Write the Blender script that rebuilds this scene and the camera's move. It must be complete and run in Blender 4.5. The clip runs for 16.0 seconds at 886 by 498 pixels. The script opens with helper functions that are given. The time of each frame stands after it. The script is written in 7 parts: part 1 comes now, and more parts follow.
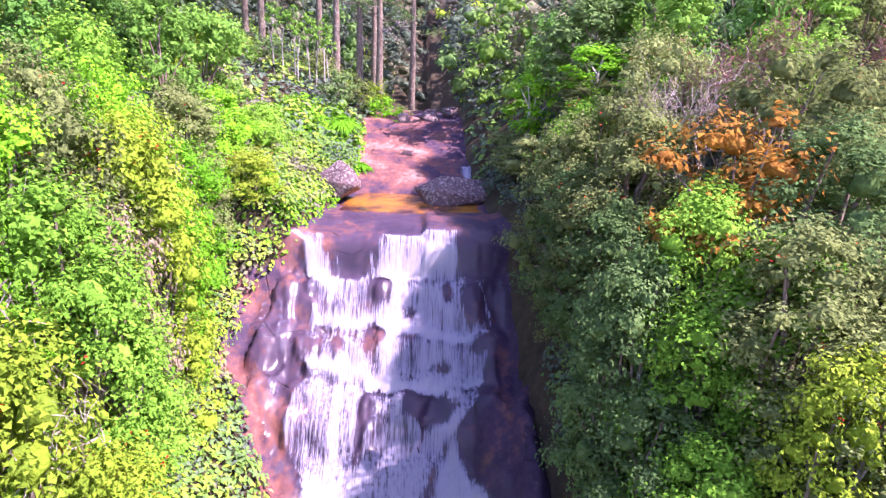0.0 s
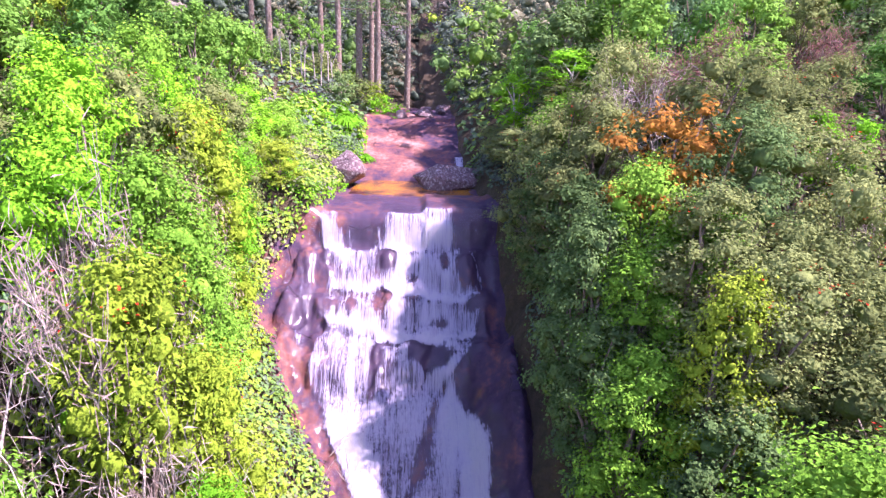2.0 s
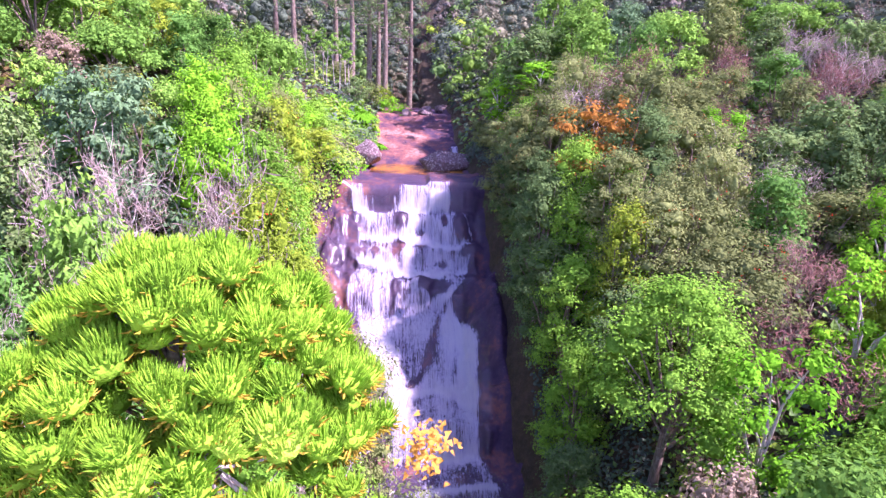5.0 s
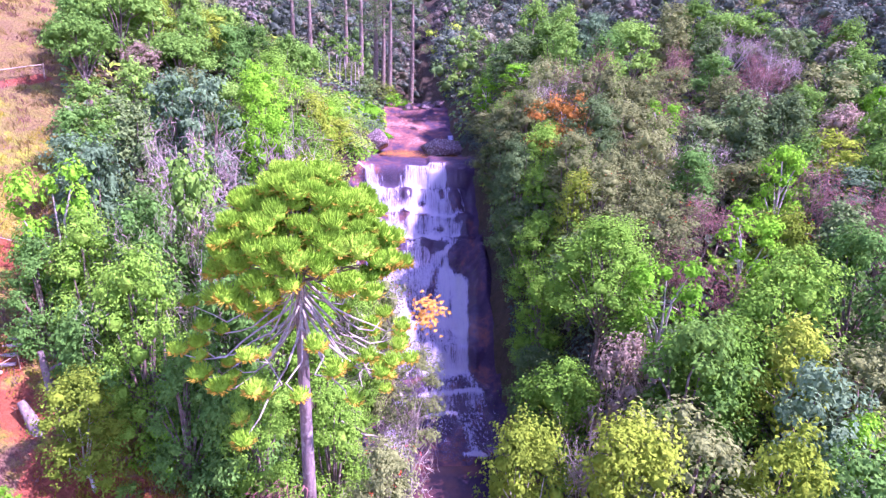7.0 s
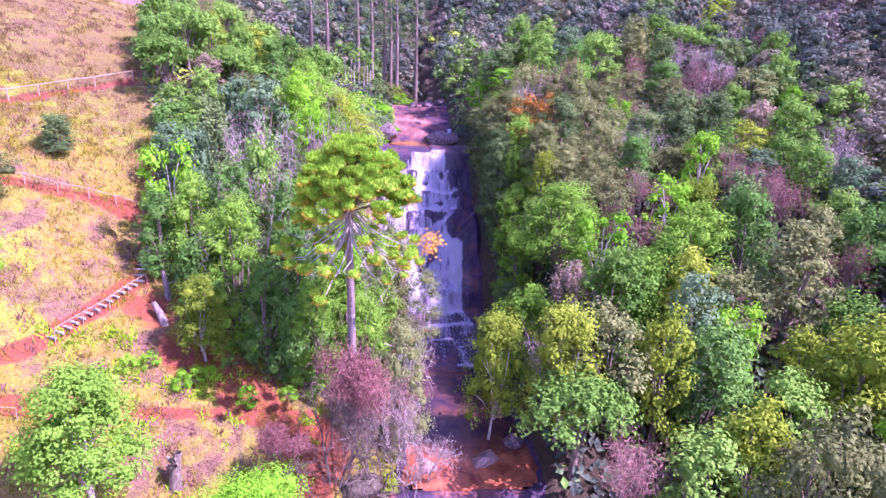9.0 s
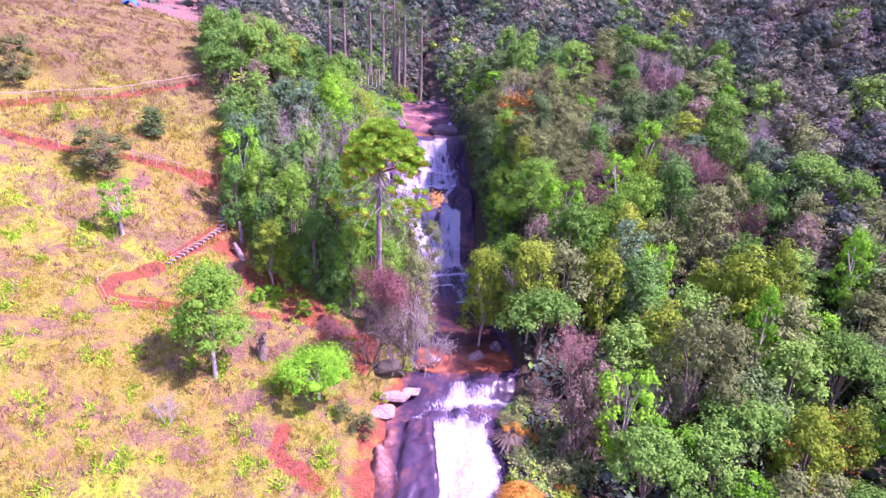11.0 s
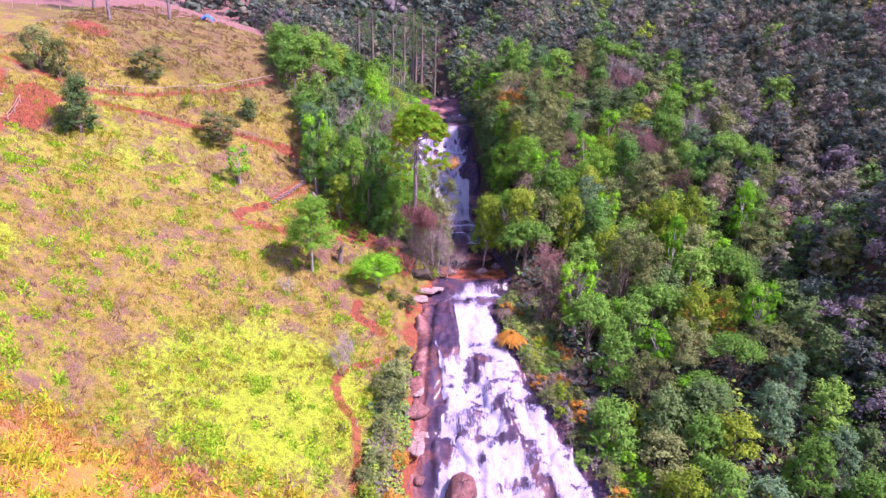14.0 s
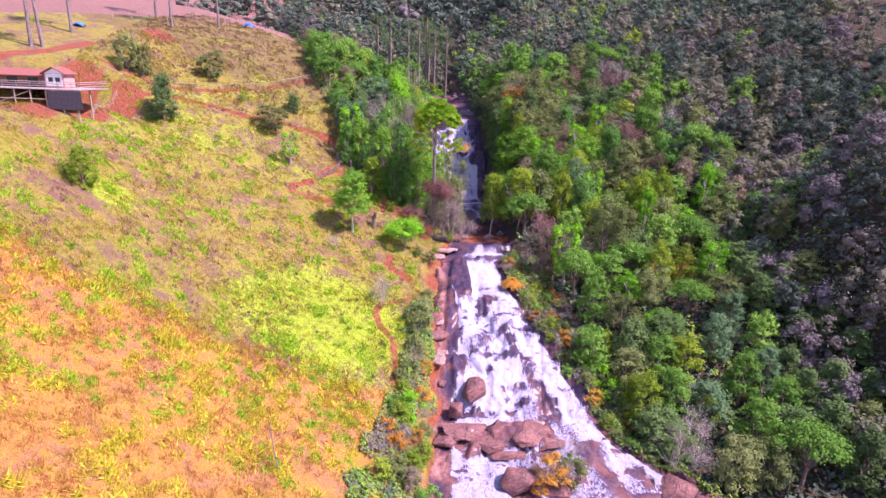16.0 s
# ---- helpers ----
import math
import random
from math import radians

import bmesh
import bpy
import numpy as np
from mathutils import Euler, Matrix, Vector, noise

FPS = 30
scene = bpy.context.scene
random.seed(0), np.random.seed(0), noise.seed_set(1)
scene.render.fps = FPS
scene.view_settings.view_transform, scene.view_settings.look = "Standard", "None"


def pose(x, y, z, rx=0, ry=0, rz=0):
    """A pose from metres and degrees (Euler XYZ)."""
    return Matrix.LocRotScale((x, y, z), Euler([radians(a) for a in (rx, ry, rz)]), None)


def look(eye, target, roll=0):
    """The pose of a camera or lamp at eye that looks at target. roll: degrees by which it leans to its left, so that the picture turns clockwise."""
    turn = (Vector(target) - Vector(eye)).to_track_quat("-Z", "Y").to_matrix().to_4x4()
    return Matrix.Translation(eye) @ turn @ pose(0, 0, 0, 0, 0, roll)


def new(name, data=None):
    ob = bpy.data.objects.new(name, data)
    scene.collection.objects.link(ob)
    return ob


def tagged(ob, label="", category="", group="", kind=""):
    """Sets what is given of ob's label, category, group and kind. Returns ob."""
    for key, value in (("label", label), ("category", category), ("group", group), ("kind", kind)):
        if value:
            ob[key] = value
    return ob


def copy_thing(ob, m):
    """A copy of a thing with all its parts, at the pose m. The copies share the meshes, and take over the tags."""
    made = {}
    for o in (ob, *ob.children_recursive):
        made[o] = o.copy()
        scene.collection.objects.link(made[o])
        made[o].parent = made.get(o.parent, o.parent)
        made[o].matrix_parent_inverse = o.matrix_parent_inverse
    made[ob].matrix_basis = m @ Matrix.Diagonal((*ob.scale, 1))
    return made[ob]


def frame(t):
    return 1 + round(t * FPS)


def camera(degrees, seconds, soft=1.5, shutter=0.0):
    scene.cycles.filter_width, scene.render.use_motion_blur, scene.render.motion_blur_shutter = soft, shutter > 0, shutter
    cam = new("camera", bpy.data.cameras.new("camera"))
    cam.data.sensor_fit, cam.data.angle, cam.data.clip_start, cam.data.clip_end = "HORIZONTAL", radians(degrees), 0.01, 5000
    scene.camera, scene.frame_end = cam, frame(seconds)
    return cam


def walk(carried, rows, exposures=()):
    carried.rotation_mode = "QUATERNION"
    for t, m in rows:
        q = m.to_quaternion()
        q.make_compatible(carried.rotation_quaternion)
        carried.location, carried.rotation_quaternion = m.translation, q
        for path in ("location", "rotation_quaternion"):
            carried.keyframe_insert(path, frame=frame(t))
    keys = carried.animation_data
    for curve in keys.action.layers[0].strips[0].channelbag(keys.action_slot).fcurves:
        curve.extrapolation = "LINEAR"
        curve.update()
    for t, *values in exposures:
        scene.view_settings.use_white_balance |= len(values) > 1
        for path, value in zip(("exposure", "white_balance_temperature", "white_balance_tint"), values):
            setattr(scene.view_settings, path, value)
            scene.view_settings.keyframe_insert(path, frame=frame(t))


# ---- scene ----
EXPOSURES = [(0.0, 1.85, 6250, 55), (4.0, 1.75, 6200, 57), (7.0, 1.74, 5600, 86), (9.0, 1.63, 5650, 88), (12.5, 1.20, 5950, 77), (16.0, 0.95, 6250, 56)]
cam = camera(76.0, 16.0, soft=1.4)
METRES, EYE, TILT, LEAN, TURN = 110.0, 30.0, -15.0, 0.0, -3.1
ROWS = [
    (0.0, 0.0, 0.0, 0.0, 0.13, -3.09, -2.4),
    (0.5, -0.0007, -0.0111, -0.003, -0.15, -3.07, -2.34),
    (1.0, -0.0017, -0.0235, -0.0064, -0.49, -3.03, -2.25),
    (1.5, -0.0028, -0.0373, -0.0101, -0.72, -2.99, -2.19),
    (2.0, -0.0042, -0.0524, -0.0139, -0.91, -2.94, -2.16),
    (2.5, -0.0057, -0.0692, -0.0176, -1.08, -2.86, -2.15),
    (3.0, -0.0071, -0.0872, -0.0218, -1.23, -2.77, -2.14),
    (3.5, -0.0084, -0.1065, -0.0263, -1.39, -2.71, -2.15),
    (4.0, -0.0094, -0.1273, -0.0314, -1.49, -2.67, -2.15),
    (6.5, -0.0106, -0.2495, -0.061, -1.62, -2.55, -2.03),
    (7.0, -0.0104, -0.2782, -0.0682, -1.6, -2.75, -1.97),
    (7.5, -0.0102, -0.3082, -0.0753, -1.56, -2.75, -1.93),
    (8.0, -0.0102, -0.3398, -0.0827, -1.51, -2.71, -1.91),
    (8.5, -0.0102, -0.3728, -0.0905, -1.46, -2.67, -1.89),
    (9.0, -0.0104, -0.4076, -0.0987, -1.42, -2.67, -1.87),
    (11.5, -0.0148, -0.5991, -0.1479, -1.16, -2.48, -1.77),
    (12.0, -0.0179, -0.639, -0.1586, -1.08, -2.46, -1.8),
    (12.5, -0.0214, -0.6788, -0.1701, -1.02, -2.45, -1.83),
    (13.0, -0.0254, -0.719, -0.1817, -0.93, -2.4, -1.87),
    (13.5, -0.0296, -0.7593, -0.1929, -0.92, -2.34, -1.88),
    (14.0, -0.0337, -0.8002, -0.2037, -0.95, -2.3, -1.86),
    (14.5, -0.0375, -0.8415, -0.215, -0.87, -2.27, -1.88),
    (15.0, -0.0419, -0.8827, -0.227, -0.78, -2.24, -1.9),
    (15.5, -0.0464, -0.9242, -0.2389, -0.65, -2.21, -1.95),
    (16.0, -0.0512, -0.9657, -0.2506, -0.55, -2.2, -2.0),
]
walk(cam, [(t, pose(0, 0, EYE, TILT, LEAN, TURN) @ pose(METRES * x, METRES * y, METRES * z, 90 + pitch, roll, yaw)) for t, x, y, z, yaw, pitch, roll in ROWS],
     exposures=EXPOSURES)

# ---- sky and sun ----
SUN_DIRECTION = Vector((0.589, -0.18, 0.788)).normalized()   # from the ground to the sun
world = bpy.data.worlds.new("sky")
scene.world = world
world.use_nodes = True
wn, wl = world.node_tree.nodes, world.node_tree.links
sky = wn.new("ShaderNodeTexSky")
sky.sky_type, sky.sun_disc = "NISHITA", False
sky.sun_elevation = math.asin(SUN_DIRECTION.z)
sky.sun_rotation = math.atan2(SUN_DIRECTION.x, SUN_DIRECTION.y)
wl.new(sky.outputs["Color"], wn["Background"].inputs["Color"])
wn["Background"].inputs["Strength"].default_value = 0.15
sun = new("sun", bpy.data.lights.new("sun", "SUN"))
sun.data.energy, sun.data.angle, sun.data.color = 4.5, radians(0.6), (1.0, 0.94, 0.84)
sun.matrix_world = look(SUN_DIRECTION * 200, (0, 0, 0))

# ---- materials ----
class Nodes:
    """A new node material and short ways to wire it."""

    def __init__(self, name):
        self.material = bpy.data.materials.new(name)
        self.material.use_nodes = True
        self.tree = self.material.node_tree
        self.tree.nodes.clear()
        self.out = self.tree.nodes.new("ShaderNodeOutputMaterial")

    def add(self, kind, settings=None, **inputs):
        node = self.tree.nodes.new("ShaderNode" + kind)
        if settings and kind == "Mix":
            node.data_type, node.blend_type = "RGBA", settings["blend"]
        elif settings and kind == "Math":
            node.operation, node.use_clamp = settings["op"], settings["clamp"]
        elif settings and kind == "MapRange":
            node.interpolation_type = "SMOOTHSTEP"
        elif settings and kind == "Attribute":
            node.attribute_name = settings["attribute_name"]
        elif settings and kind == "TexVoronoi":
            node.feature = settings["feature"]
        for key, value in inputs.items():
            self.put(node.inputs[key.replace("_", " ")], value)
        return node

    def put(self, socket, value):
        if isinstance(value, bpy.types.NodeSocket):
            self.tree.links.new(value, socket)
        else:
            socket.default_value = value

    def place(self, scale=(1, 1, 1)):
        geo = self.add("NewGeometry")
        mapping = self.add("Mapping", Vector=geo.outputs["Position"])
        mapping.inputs["Scale"].default_value = scale
        return mapping.outputs[0]

    def noise(self, scale, detail=4.0, rough=0.55, at=None, distort=0.0):
        node = self.add("TexNoise", Scale=scale, Detail=detail, Roughness=rough, Distortion=distort)
        self.put(node.inputs["Vector"], at if at is not None else self.add("NewGeometry").outputs["Position"])
        return node.outputs["Fac"]

    def ramp(self, fac, *stops):
        node = self.add("ValToRGB")
        e = node.color_ramp.elements
        while len(e) < len(stops):
            e.new(0.5)
        for el, (pos, col) in zip(e, stops):
            el.position = pos
            el.color = (*col, 1) if len(col) == 3 else col
        self.put(node.inputs["Fac"], fac)
        return node.outputs["Color"]

    def mix(self, fac, a, b, mode="MIX"):
        node = self.add("Mix", {"blend": mode})
        for socket, value in ((node.inputs[0], fac), (node.inputs[6], a), (node.inputs[7], b)):
            self.put(socket, (*value, 1) if isinstance(value, tuple) and len(value) == 3 else value)
        return node.outputs[2]

    def math(self, op, a, b=0.5, clamp=False):
        node = self.add("Math", {"op": op, "clamp": clamp})
        self.put(node.inputs[0], a)
        self.put(node.inputs[1], b)
        return node.outputs[0]

    def step(self, value, lo, hi):
        node = self.add("MapRange", {"smooth": True})
        for i, v in enumerate((value, lo, hi)):
            self.put(node.inputs[i], v)
        return node.outputs[0]

    def bump(self, height, strength=0.5, distance=0.1):
        return self.add("Bump", Height=height, Strength=strength, Distance=distance).outputs[0]

    def solid(self, colour, rough=0.8, normal=None, **more):
        node = self.add("BsdfPrincipled", Roughness=rough, **more)
        self.put(node.inputs["Base Color"], (*colour, 1) if isinstance(colour, tuple) else colour)
        if normal is not None:
            self.put(node.inputs["Normal"], normal)
        return node.outputs[0]

    def end(self, shader):
        self.tree.links.new(shader, self.out.inputs["Surface"])
        return self.material


def leaf_material(name, dark, mid, light, glow=0.24, patch=0.45):
    """Leaves: colour varies from tree to tree, from spray to spray and in broad patches; some light passes through."""
    n = Nodes(name)
    per_tree = n.add("ObjectInfo").outputs["Random"]
    per_leaf = n.add("NewGeometry").outputs["Random Per Island"]
    value = n.math("ADD", n.math("MULTIPLY", per_leaf, 0.18), n.math("MULTIPLY", per_tree, 0.36))
    value = n.math("ADD", value, n.math("MULTIPLY", n.noise(0.8, 3), patch))
    col = n.ramp(value, (0.18, dark), (0.55, mid), (0.90, light))
    grain = n.noise(3.6, 3, 0.65)
    col = n.mix(0.75, col, n.ramp(grain, (0.34, (0.74, 0.74, 0.75)), (0.62, (1.18, 1.18, 1.14))), "MULTIPLY")
    relief = n.bump(grain, 0.6, 0.25)
    diffuse = n.add("BsdfDiffuse", Color=col, Normal=relief).outputs[0]
    through_leaf = n.add("BsdfTranslucent", Color=n.mix(0.35, col, light)).outputs[0]
    body = n.add("MixShader", Fac=glow)
    n.tree.links.new(diffuse, body.inputs[1])
    n.tree.links.new(through_leaf, body.inputs[2])
    return n.end(body.outputs[0])


LEAVES = {
    "dark": leaf_material("dark_green_leaves", (0.05, 0.1, 0.04), (0.115, 0.215, 0.07), (0.23, 0.36, 0.12)),
    "green": leaf_material("green_leaves", (0.055, 0.16, 0.028), (0.15, 0.35, 0.055), (0.28, 0.51, 0.09)),
    "lime": leaf_material("lime_green_leaves", (0.055, 0.24, 0.012), (0.145, 0.46, 0.02), (0.27, 0.6, 0.035)),
    "olive": leaf_material("olive_leaves", (0.08, 0.11, 0.04), (0.19, 0.25, 0.085), (0.33, 0.41, 0.15)),
    "yellow": leaf_material("yellow_green_leaves", (0.095, 0.18, 0.02), (0.23, 0.36, 0.03), (0.37, 0.47, 0.06)),
    "blue": leaf_material("blue_green_leaves", (0.05, 0.10, 0.055), (0.11, 0.225, 0.105), (0.21, 0.36, 0.17)),
    "fresh": leaf_material("fresh_green_leaves", (0.055, 0.17, 0.02), (0.16, 0.39, 0.04), (0.31, 0.56, 0.075)),
    "emerald": leaf_material("emerald_green_leaves", (0.042, 0.115, 0.025), (0.095, 0.265, 0.05), (0.185, 0.41, 0.085)),
    "orange": leaf_material("orange_leaves", (0.22, 0.1, 0.03), (0.52, 0.25, 0.04), (0.74, 0.46, 0.09)),
    "straw": leaf_material("dry_grey_brown_leaves", (0.15, 0.12, 0.09), (0.31, 0.25, 0.18), (0.47, 0.40, 0.29)),
    "twig": leaf_material("bare_grey_twigs", (0.19, 0.145, 0.13), (0.33, 0.27, 0.24), (0.5, 0.43, 0.39), glow=0.1),
    "red_twig": leaf_material("reddish_brown_twigs", (0.16, 0.07, 0.065), (0.30, 0.155, 0.14), (0.45, 0.28, 0.24), glow=0.1),
    "red": leaf_material("red_blossoms", (0.30, 0.01, 0.01), (0.62, 0.03, 0.02), (0.80, 0.10, 0.04)),
}


def grass_material(name, dark, light):
    """Grass blades: plain tints from tuft to tuft."""
    n = Nodes(name)
    col = n.ramp(n.add("NewGeometry").outputs["Random Per Island"], (0.0, dark), (1.0, light))
    diffuse = n.add("BsdfDiffuse", Color=col).outputs[0]
    passing = n.add("BsdfTranslucent", Color=col).outputs[0]
    body = n.add("MixShader", Fac=0.4)
    n.tree.links.new(diffuse, body.inputs[1])
    n.tree.links.new(passing, body.inputs[2])
    return n.end(body.outputs[0])


GRASSES = {
    "yellow": grass_material("pasture_grass", (0.22, 0.215, 0.02), (0.42, 0.36, 0.04)),
    "lime": grass_material("green_weeds", (0.20, 0.42, 0.02), (0.38, 0.62, 0.03)),
    "brown": grass_material("dry_purple_weeds", (0.19, 0.10, 0.085), (0.34, 0.19, 0.15)),
    "straw": grass_material("straw_grass", (0.46, 0.25, 0.05), (0.60, 0.36, 0.11)),
    "rust": grass_material("rust_grass", (0.36, 0.15, 0.05), (0.54, 0.27, 0.09)),
    "heath": grass_material("dull_brown_grass", (0.17, 0.13, 0.045), (0.31, 0.24, 0.08)),
    "gold": grass_material("golden_weeds", (0.46, 0.44, 0.03), (0.68, 0.62, 0.06)),
}


def mixed_leaf_material():
    """Foliage of many kinds in one growth; 'tone' tells the kind: dark, green, yellow-green, olive, straw, grey twigs.
    The dark and grey tints have distance haze and blue shade mixed into their colour.
    """
    n = Nodes("mixed_foliage")
    tone = n.add("Attribute", {"attribute_name": "tone"}).outputs["Fac"]
    per_leaf = n.add("NewGeometry").outputs["Random Per Island"]
    col = n.ramp(tone, (0.0, (0.09, 0.125, 0.10)), (0.22, (0.13, 0.19, 0.135)), (0.40, (0.16, 0.34, 0.07)), (0.55, (0.30, 0.46, 0.05)),
                 (0.68, (0.22, 0.235, 0.155)), (0.82, (0.195, 0.185, 0.155)), (1.0, (0.20, 0.18, 0.185)))
    col = n.mix(1.0, col, n.ramp(per_leaf, (0.0, (0.88, 0.88, 0.88)), (1.0, (1.1, 1.1, 1.1))), "MULTIPLY")
    grain = n.noise(2.6, 3, 0.65)
    col = n.mix(0.7, col, n.ramp(grain, (0.34, (0.6, 0.6, 0.62)), (0.62, (1.15, 1.15, 1.1))), "MULTIPLY")
    diffuse = n.add("BsdfDiffuse", Color=col, Normal=n.bump(grain, 0.6, 0.3)).outputs[0]
    passing = n.add("BsdfTranslucent", Color=col).outputs[0]
    body = n.add("MixShader", Fac=0.2)
    n.tree.links.new(diffuse, body.inputs[1])
    n.tree.links.new(passing, body.inputs[2])
    return n.end(body.outputs[0])


MIXED_LEAVES = mixed_leaf_material()


def bark_material(name, dark, light, streak=6.0):
    n = Nodes(name)
    at = n.place((streak, streak, streak * 0.25))
    grain = n.noise(1.6, 5, 0.65, at)
    lichen = n.step(n.noise(3.0, 3), 0.52, 0.7)
    col = n.mix(n.math("MULTIPLY", lichen, 0.5), n.ramp(grain, (0.3, dark), (0.7, light)), (0.42, 0.42, 0.36))
    return n.end(n.solid(col, 0.9, n.bump(grain, 0.7, 0.05)))


BARK = bark_material("grey_brown_bark", (0.07, 0.05, 0.04), (0.26, 0.20, 0.16))
ARAUCARIA_BARK = bark_material("araucaria_bark", (0.09, 0.066, 0.068), (0.30, 0.24, 0.23), 3.0)
PALE_BARK = bark_material("pale_grey_bark", (0.24, 0.21, 0.19), (0.60, 0.55, 0.50))


def rock_material(name, warm=0.5, wet=0.5):
    """Wet granite: dark purple-brown, rust-red and pinkish where it dries, with cracks and pale lichen."""
    n = Nodes(name)
    big, fine = n.noise(0.28, 5, 0.6, distort=0.6), n.noise(2.4, 6, 0.65)
    crack_cells = n.add("TexVoronoi", {"feature": "DISTANCE_TO_EDGE"}, Scale=0.33)
    n.put(crack_cells.inputs["Vector"], n.mix(0.25, n.place((1, 0.8, 1.6)), n.add("TexNoise", Scale=1.3, Detail=3.0).outputs["Color"], "ADD"))
    crack = n.math("MAXIMUM", n.step(crack_cells.outputs["Distance"], 0.0, 0.022), n.step(n.noise(0.5, 2), 0.34, 0.46))
    tone = n.math("ADD", n.math("MULTIPLY", big, 0.75), n.math("MULTIPLY", fine, 0.35))
    tone = n.math("ADD", tone, (warm - 0.5) * 0.35)
    dry_place = n.add("Attribute", {"attribute_name": "dry_rock"}).outputs["Fac"]
    tone = n.math("ADD", tone, n.math("MULTIPLY", dry_place, 0.17))
    # the dark purple stops hold painted shade as well as the wetness
    col = n.ramp(tone, (0.34, (0.018, 0.011, 0.034)), (0.54, (0.052, 0.030, 0.062)), (0.68, (0.18, 0.07, 0.06)), (0.86, (0.42, 0.25, 0.22)))
    col = n.mix(n.math("MULTIPLY", n.math("SUBTRACT", 1.0, crack), 0.5), col, (0.016, 0.011, 0.012))
    lichen = n.step(n.noise(5.5, 4, 0.7), 0.62, 0.72)
    col = n.mix(n.math("MULTIPLY", lichen, 0.35 * warm), col, (0.45, 0.40, 0.36))
    rough = n.math("SUBTRACT", 0.95 - 0.2 * wet, n.math("MULTIPLY", big, 0.25 * wet))
    height = n.math("ADD", n.math("MULTIPLY", fine, 0.5), n.math("MULTIPLY", crack, 0.5))
    return n.end(n.solid(col, rough, n.bump(height, 0.8, 0.12), Specular_IOR_Level=0.3))


ROCK = rock_material("wet_granite", 0.42, 0.6)


def boulder_material(name, base, light, lichen_amount):
    n = Nodes(name)
    fine = n.noise(3.2, 6, 0.65)
    big = n.noise(0.7, 3)
    col = n.ramp(n.math("ADD", n.math("MULTIPLY", fine, 0.5), n.math("MULTIPLY", big, 0.5)), (0.3, base), (0.7, light))
    col = n.mix(n.math("MULTIPLY", n.step(n.noise(4.5, 5, 0.7), 0.5, 0.62), lichen_amount), col, (0.62, 0.58, 0.58))
    cells = n.add("TexVoronoi", {"feature": "DISTANCE_TO_EDGE"}, Scale=0.7)
    n.put(cells.inputs["Vector"], n.mix(0.3, n.place((1, 1, 1)), n.add("TexNoise", Scale=1.1, Detail=3.0).outputs["Color"], "ADD"))
    crack = n.step(cells.outputs["Distance"], 0.0, 0.03)
    col = n.mix(n.math("MULTIPLY", n.math("SUBTRACT", 1.0, crack), 0.6), col, (0.02, 0.012, 0.014))
    return n.end(n.solid(col, 0.8, n.bump(n.math("ADD", fine, n.math("MULTIPLY", crack, 0.4)), 0.8, 0.12)))


GREY_BOULDER = boulder_material("lichen_spotted_boulder", (0.05, 0.03, 0.04), (0.20, 0.12, 0.13), 0.4)
RED_BOULDER = boulder_material("reddish_boulder", (0.05, 0.02, 0.026), (0.33, 0.14, 0.115), 0.10)
MOSSY_BOULDER = boulder_material("mossy_boulder", (0.018, 0.016, 0.012), (0.10, 0.085, 0.05), 0.12)
PALE_BOULDER = boulder_material("pale_boulder", (0.16, 0.09, 0.08), (0.48, 0.32, 0.28), 0.3)


def water_fall_material():
    """A veil of falling water: white strands along the flow, open between them. 'foam' holds how full the veil is."""
    n = Nodes("falling_water")
    uv = n.add("UVMap").outputs[0]

    def strands(scale, detail):
        mapping = n.add("Mapping", Vector=uv)
        mapping.inputs["Scale"].default_value = scale
        return n.noise(1.0, detail, 0.76, mapping.outputs[0], 0.35)

    fine, broad, long = strands((20.0, 1.1, 1), 7), strands((4.0, 0.5, 1), 5), strands((7.0, 0.22, 1), 4)
    splash = strands((4.5, 3.5, 1), 9)
    foam = n.add("Attribute", {"attribute_name": "foam"}).outputs["Fac"]
    fall = n.add("Attribute", {"attribute_name": "fall"}).outputs["Fac"]
    flow = n.math("ADD", n.math("MULTIPLY", fine, 0.50), n.math("ADD", n.math("MULTIPLY", broad, 0.22), n.math("MULTIPLY", long, 0.28)))
    texture = n.mix(fall, n.math("ADD", n.math("MULTIPLY", splash, 0.75), n.math("MULTIPLY", fine, 0.25)), flow)
    texture = n.math("ADD", n.math("MULTIPLY", texture, 3.0), -1.0)
    amount = n.math("ADD", n.math("MULTIPLY", foam, 0.95), texture)
    cover = n.math("MULTIPLY", n.step(amount, 0.56, 0.94), 0.97)
    # lavender tints, deeper between strands, put blue shade into the water's colour
    body = n.solid(n.ramp(n.math("MULTIPLY", amount, 0.7), (0.40, (0.24, 0.23, 0.40)), (0.60, (0.40, 0.385, 0.56)), (0.84, (0.52, 0.515, 0.62))), 0.6,
                   n.bump(texture, 1.0, 0.14))
    film = n.add("MixShader", Fac=0.03)
    n.tree.links.new(n.add("BsdfTransparent").outputs[0], film.inputs[1])
    n.tree.links.new(n.add("BsdfGlossy", Roughness=0.3).outputs[0], film.inputs[2])
    veil = n.add("MixShader", Fac=cover)
    n.tree.links.new(film.outputs[0], veil.inputs[1])
    n.tree.links.new(body, veil.inputs[2])
    return n.end(veil.outputs[0])


FALLING_WATER = water_fall_material()


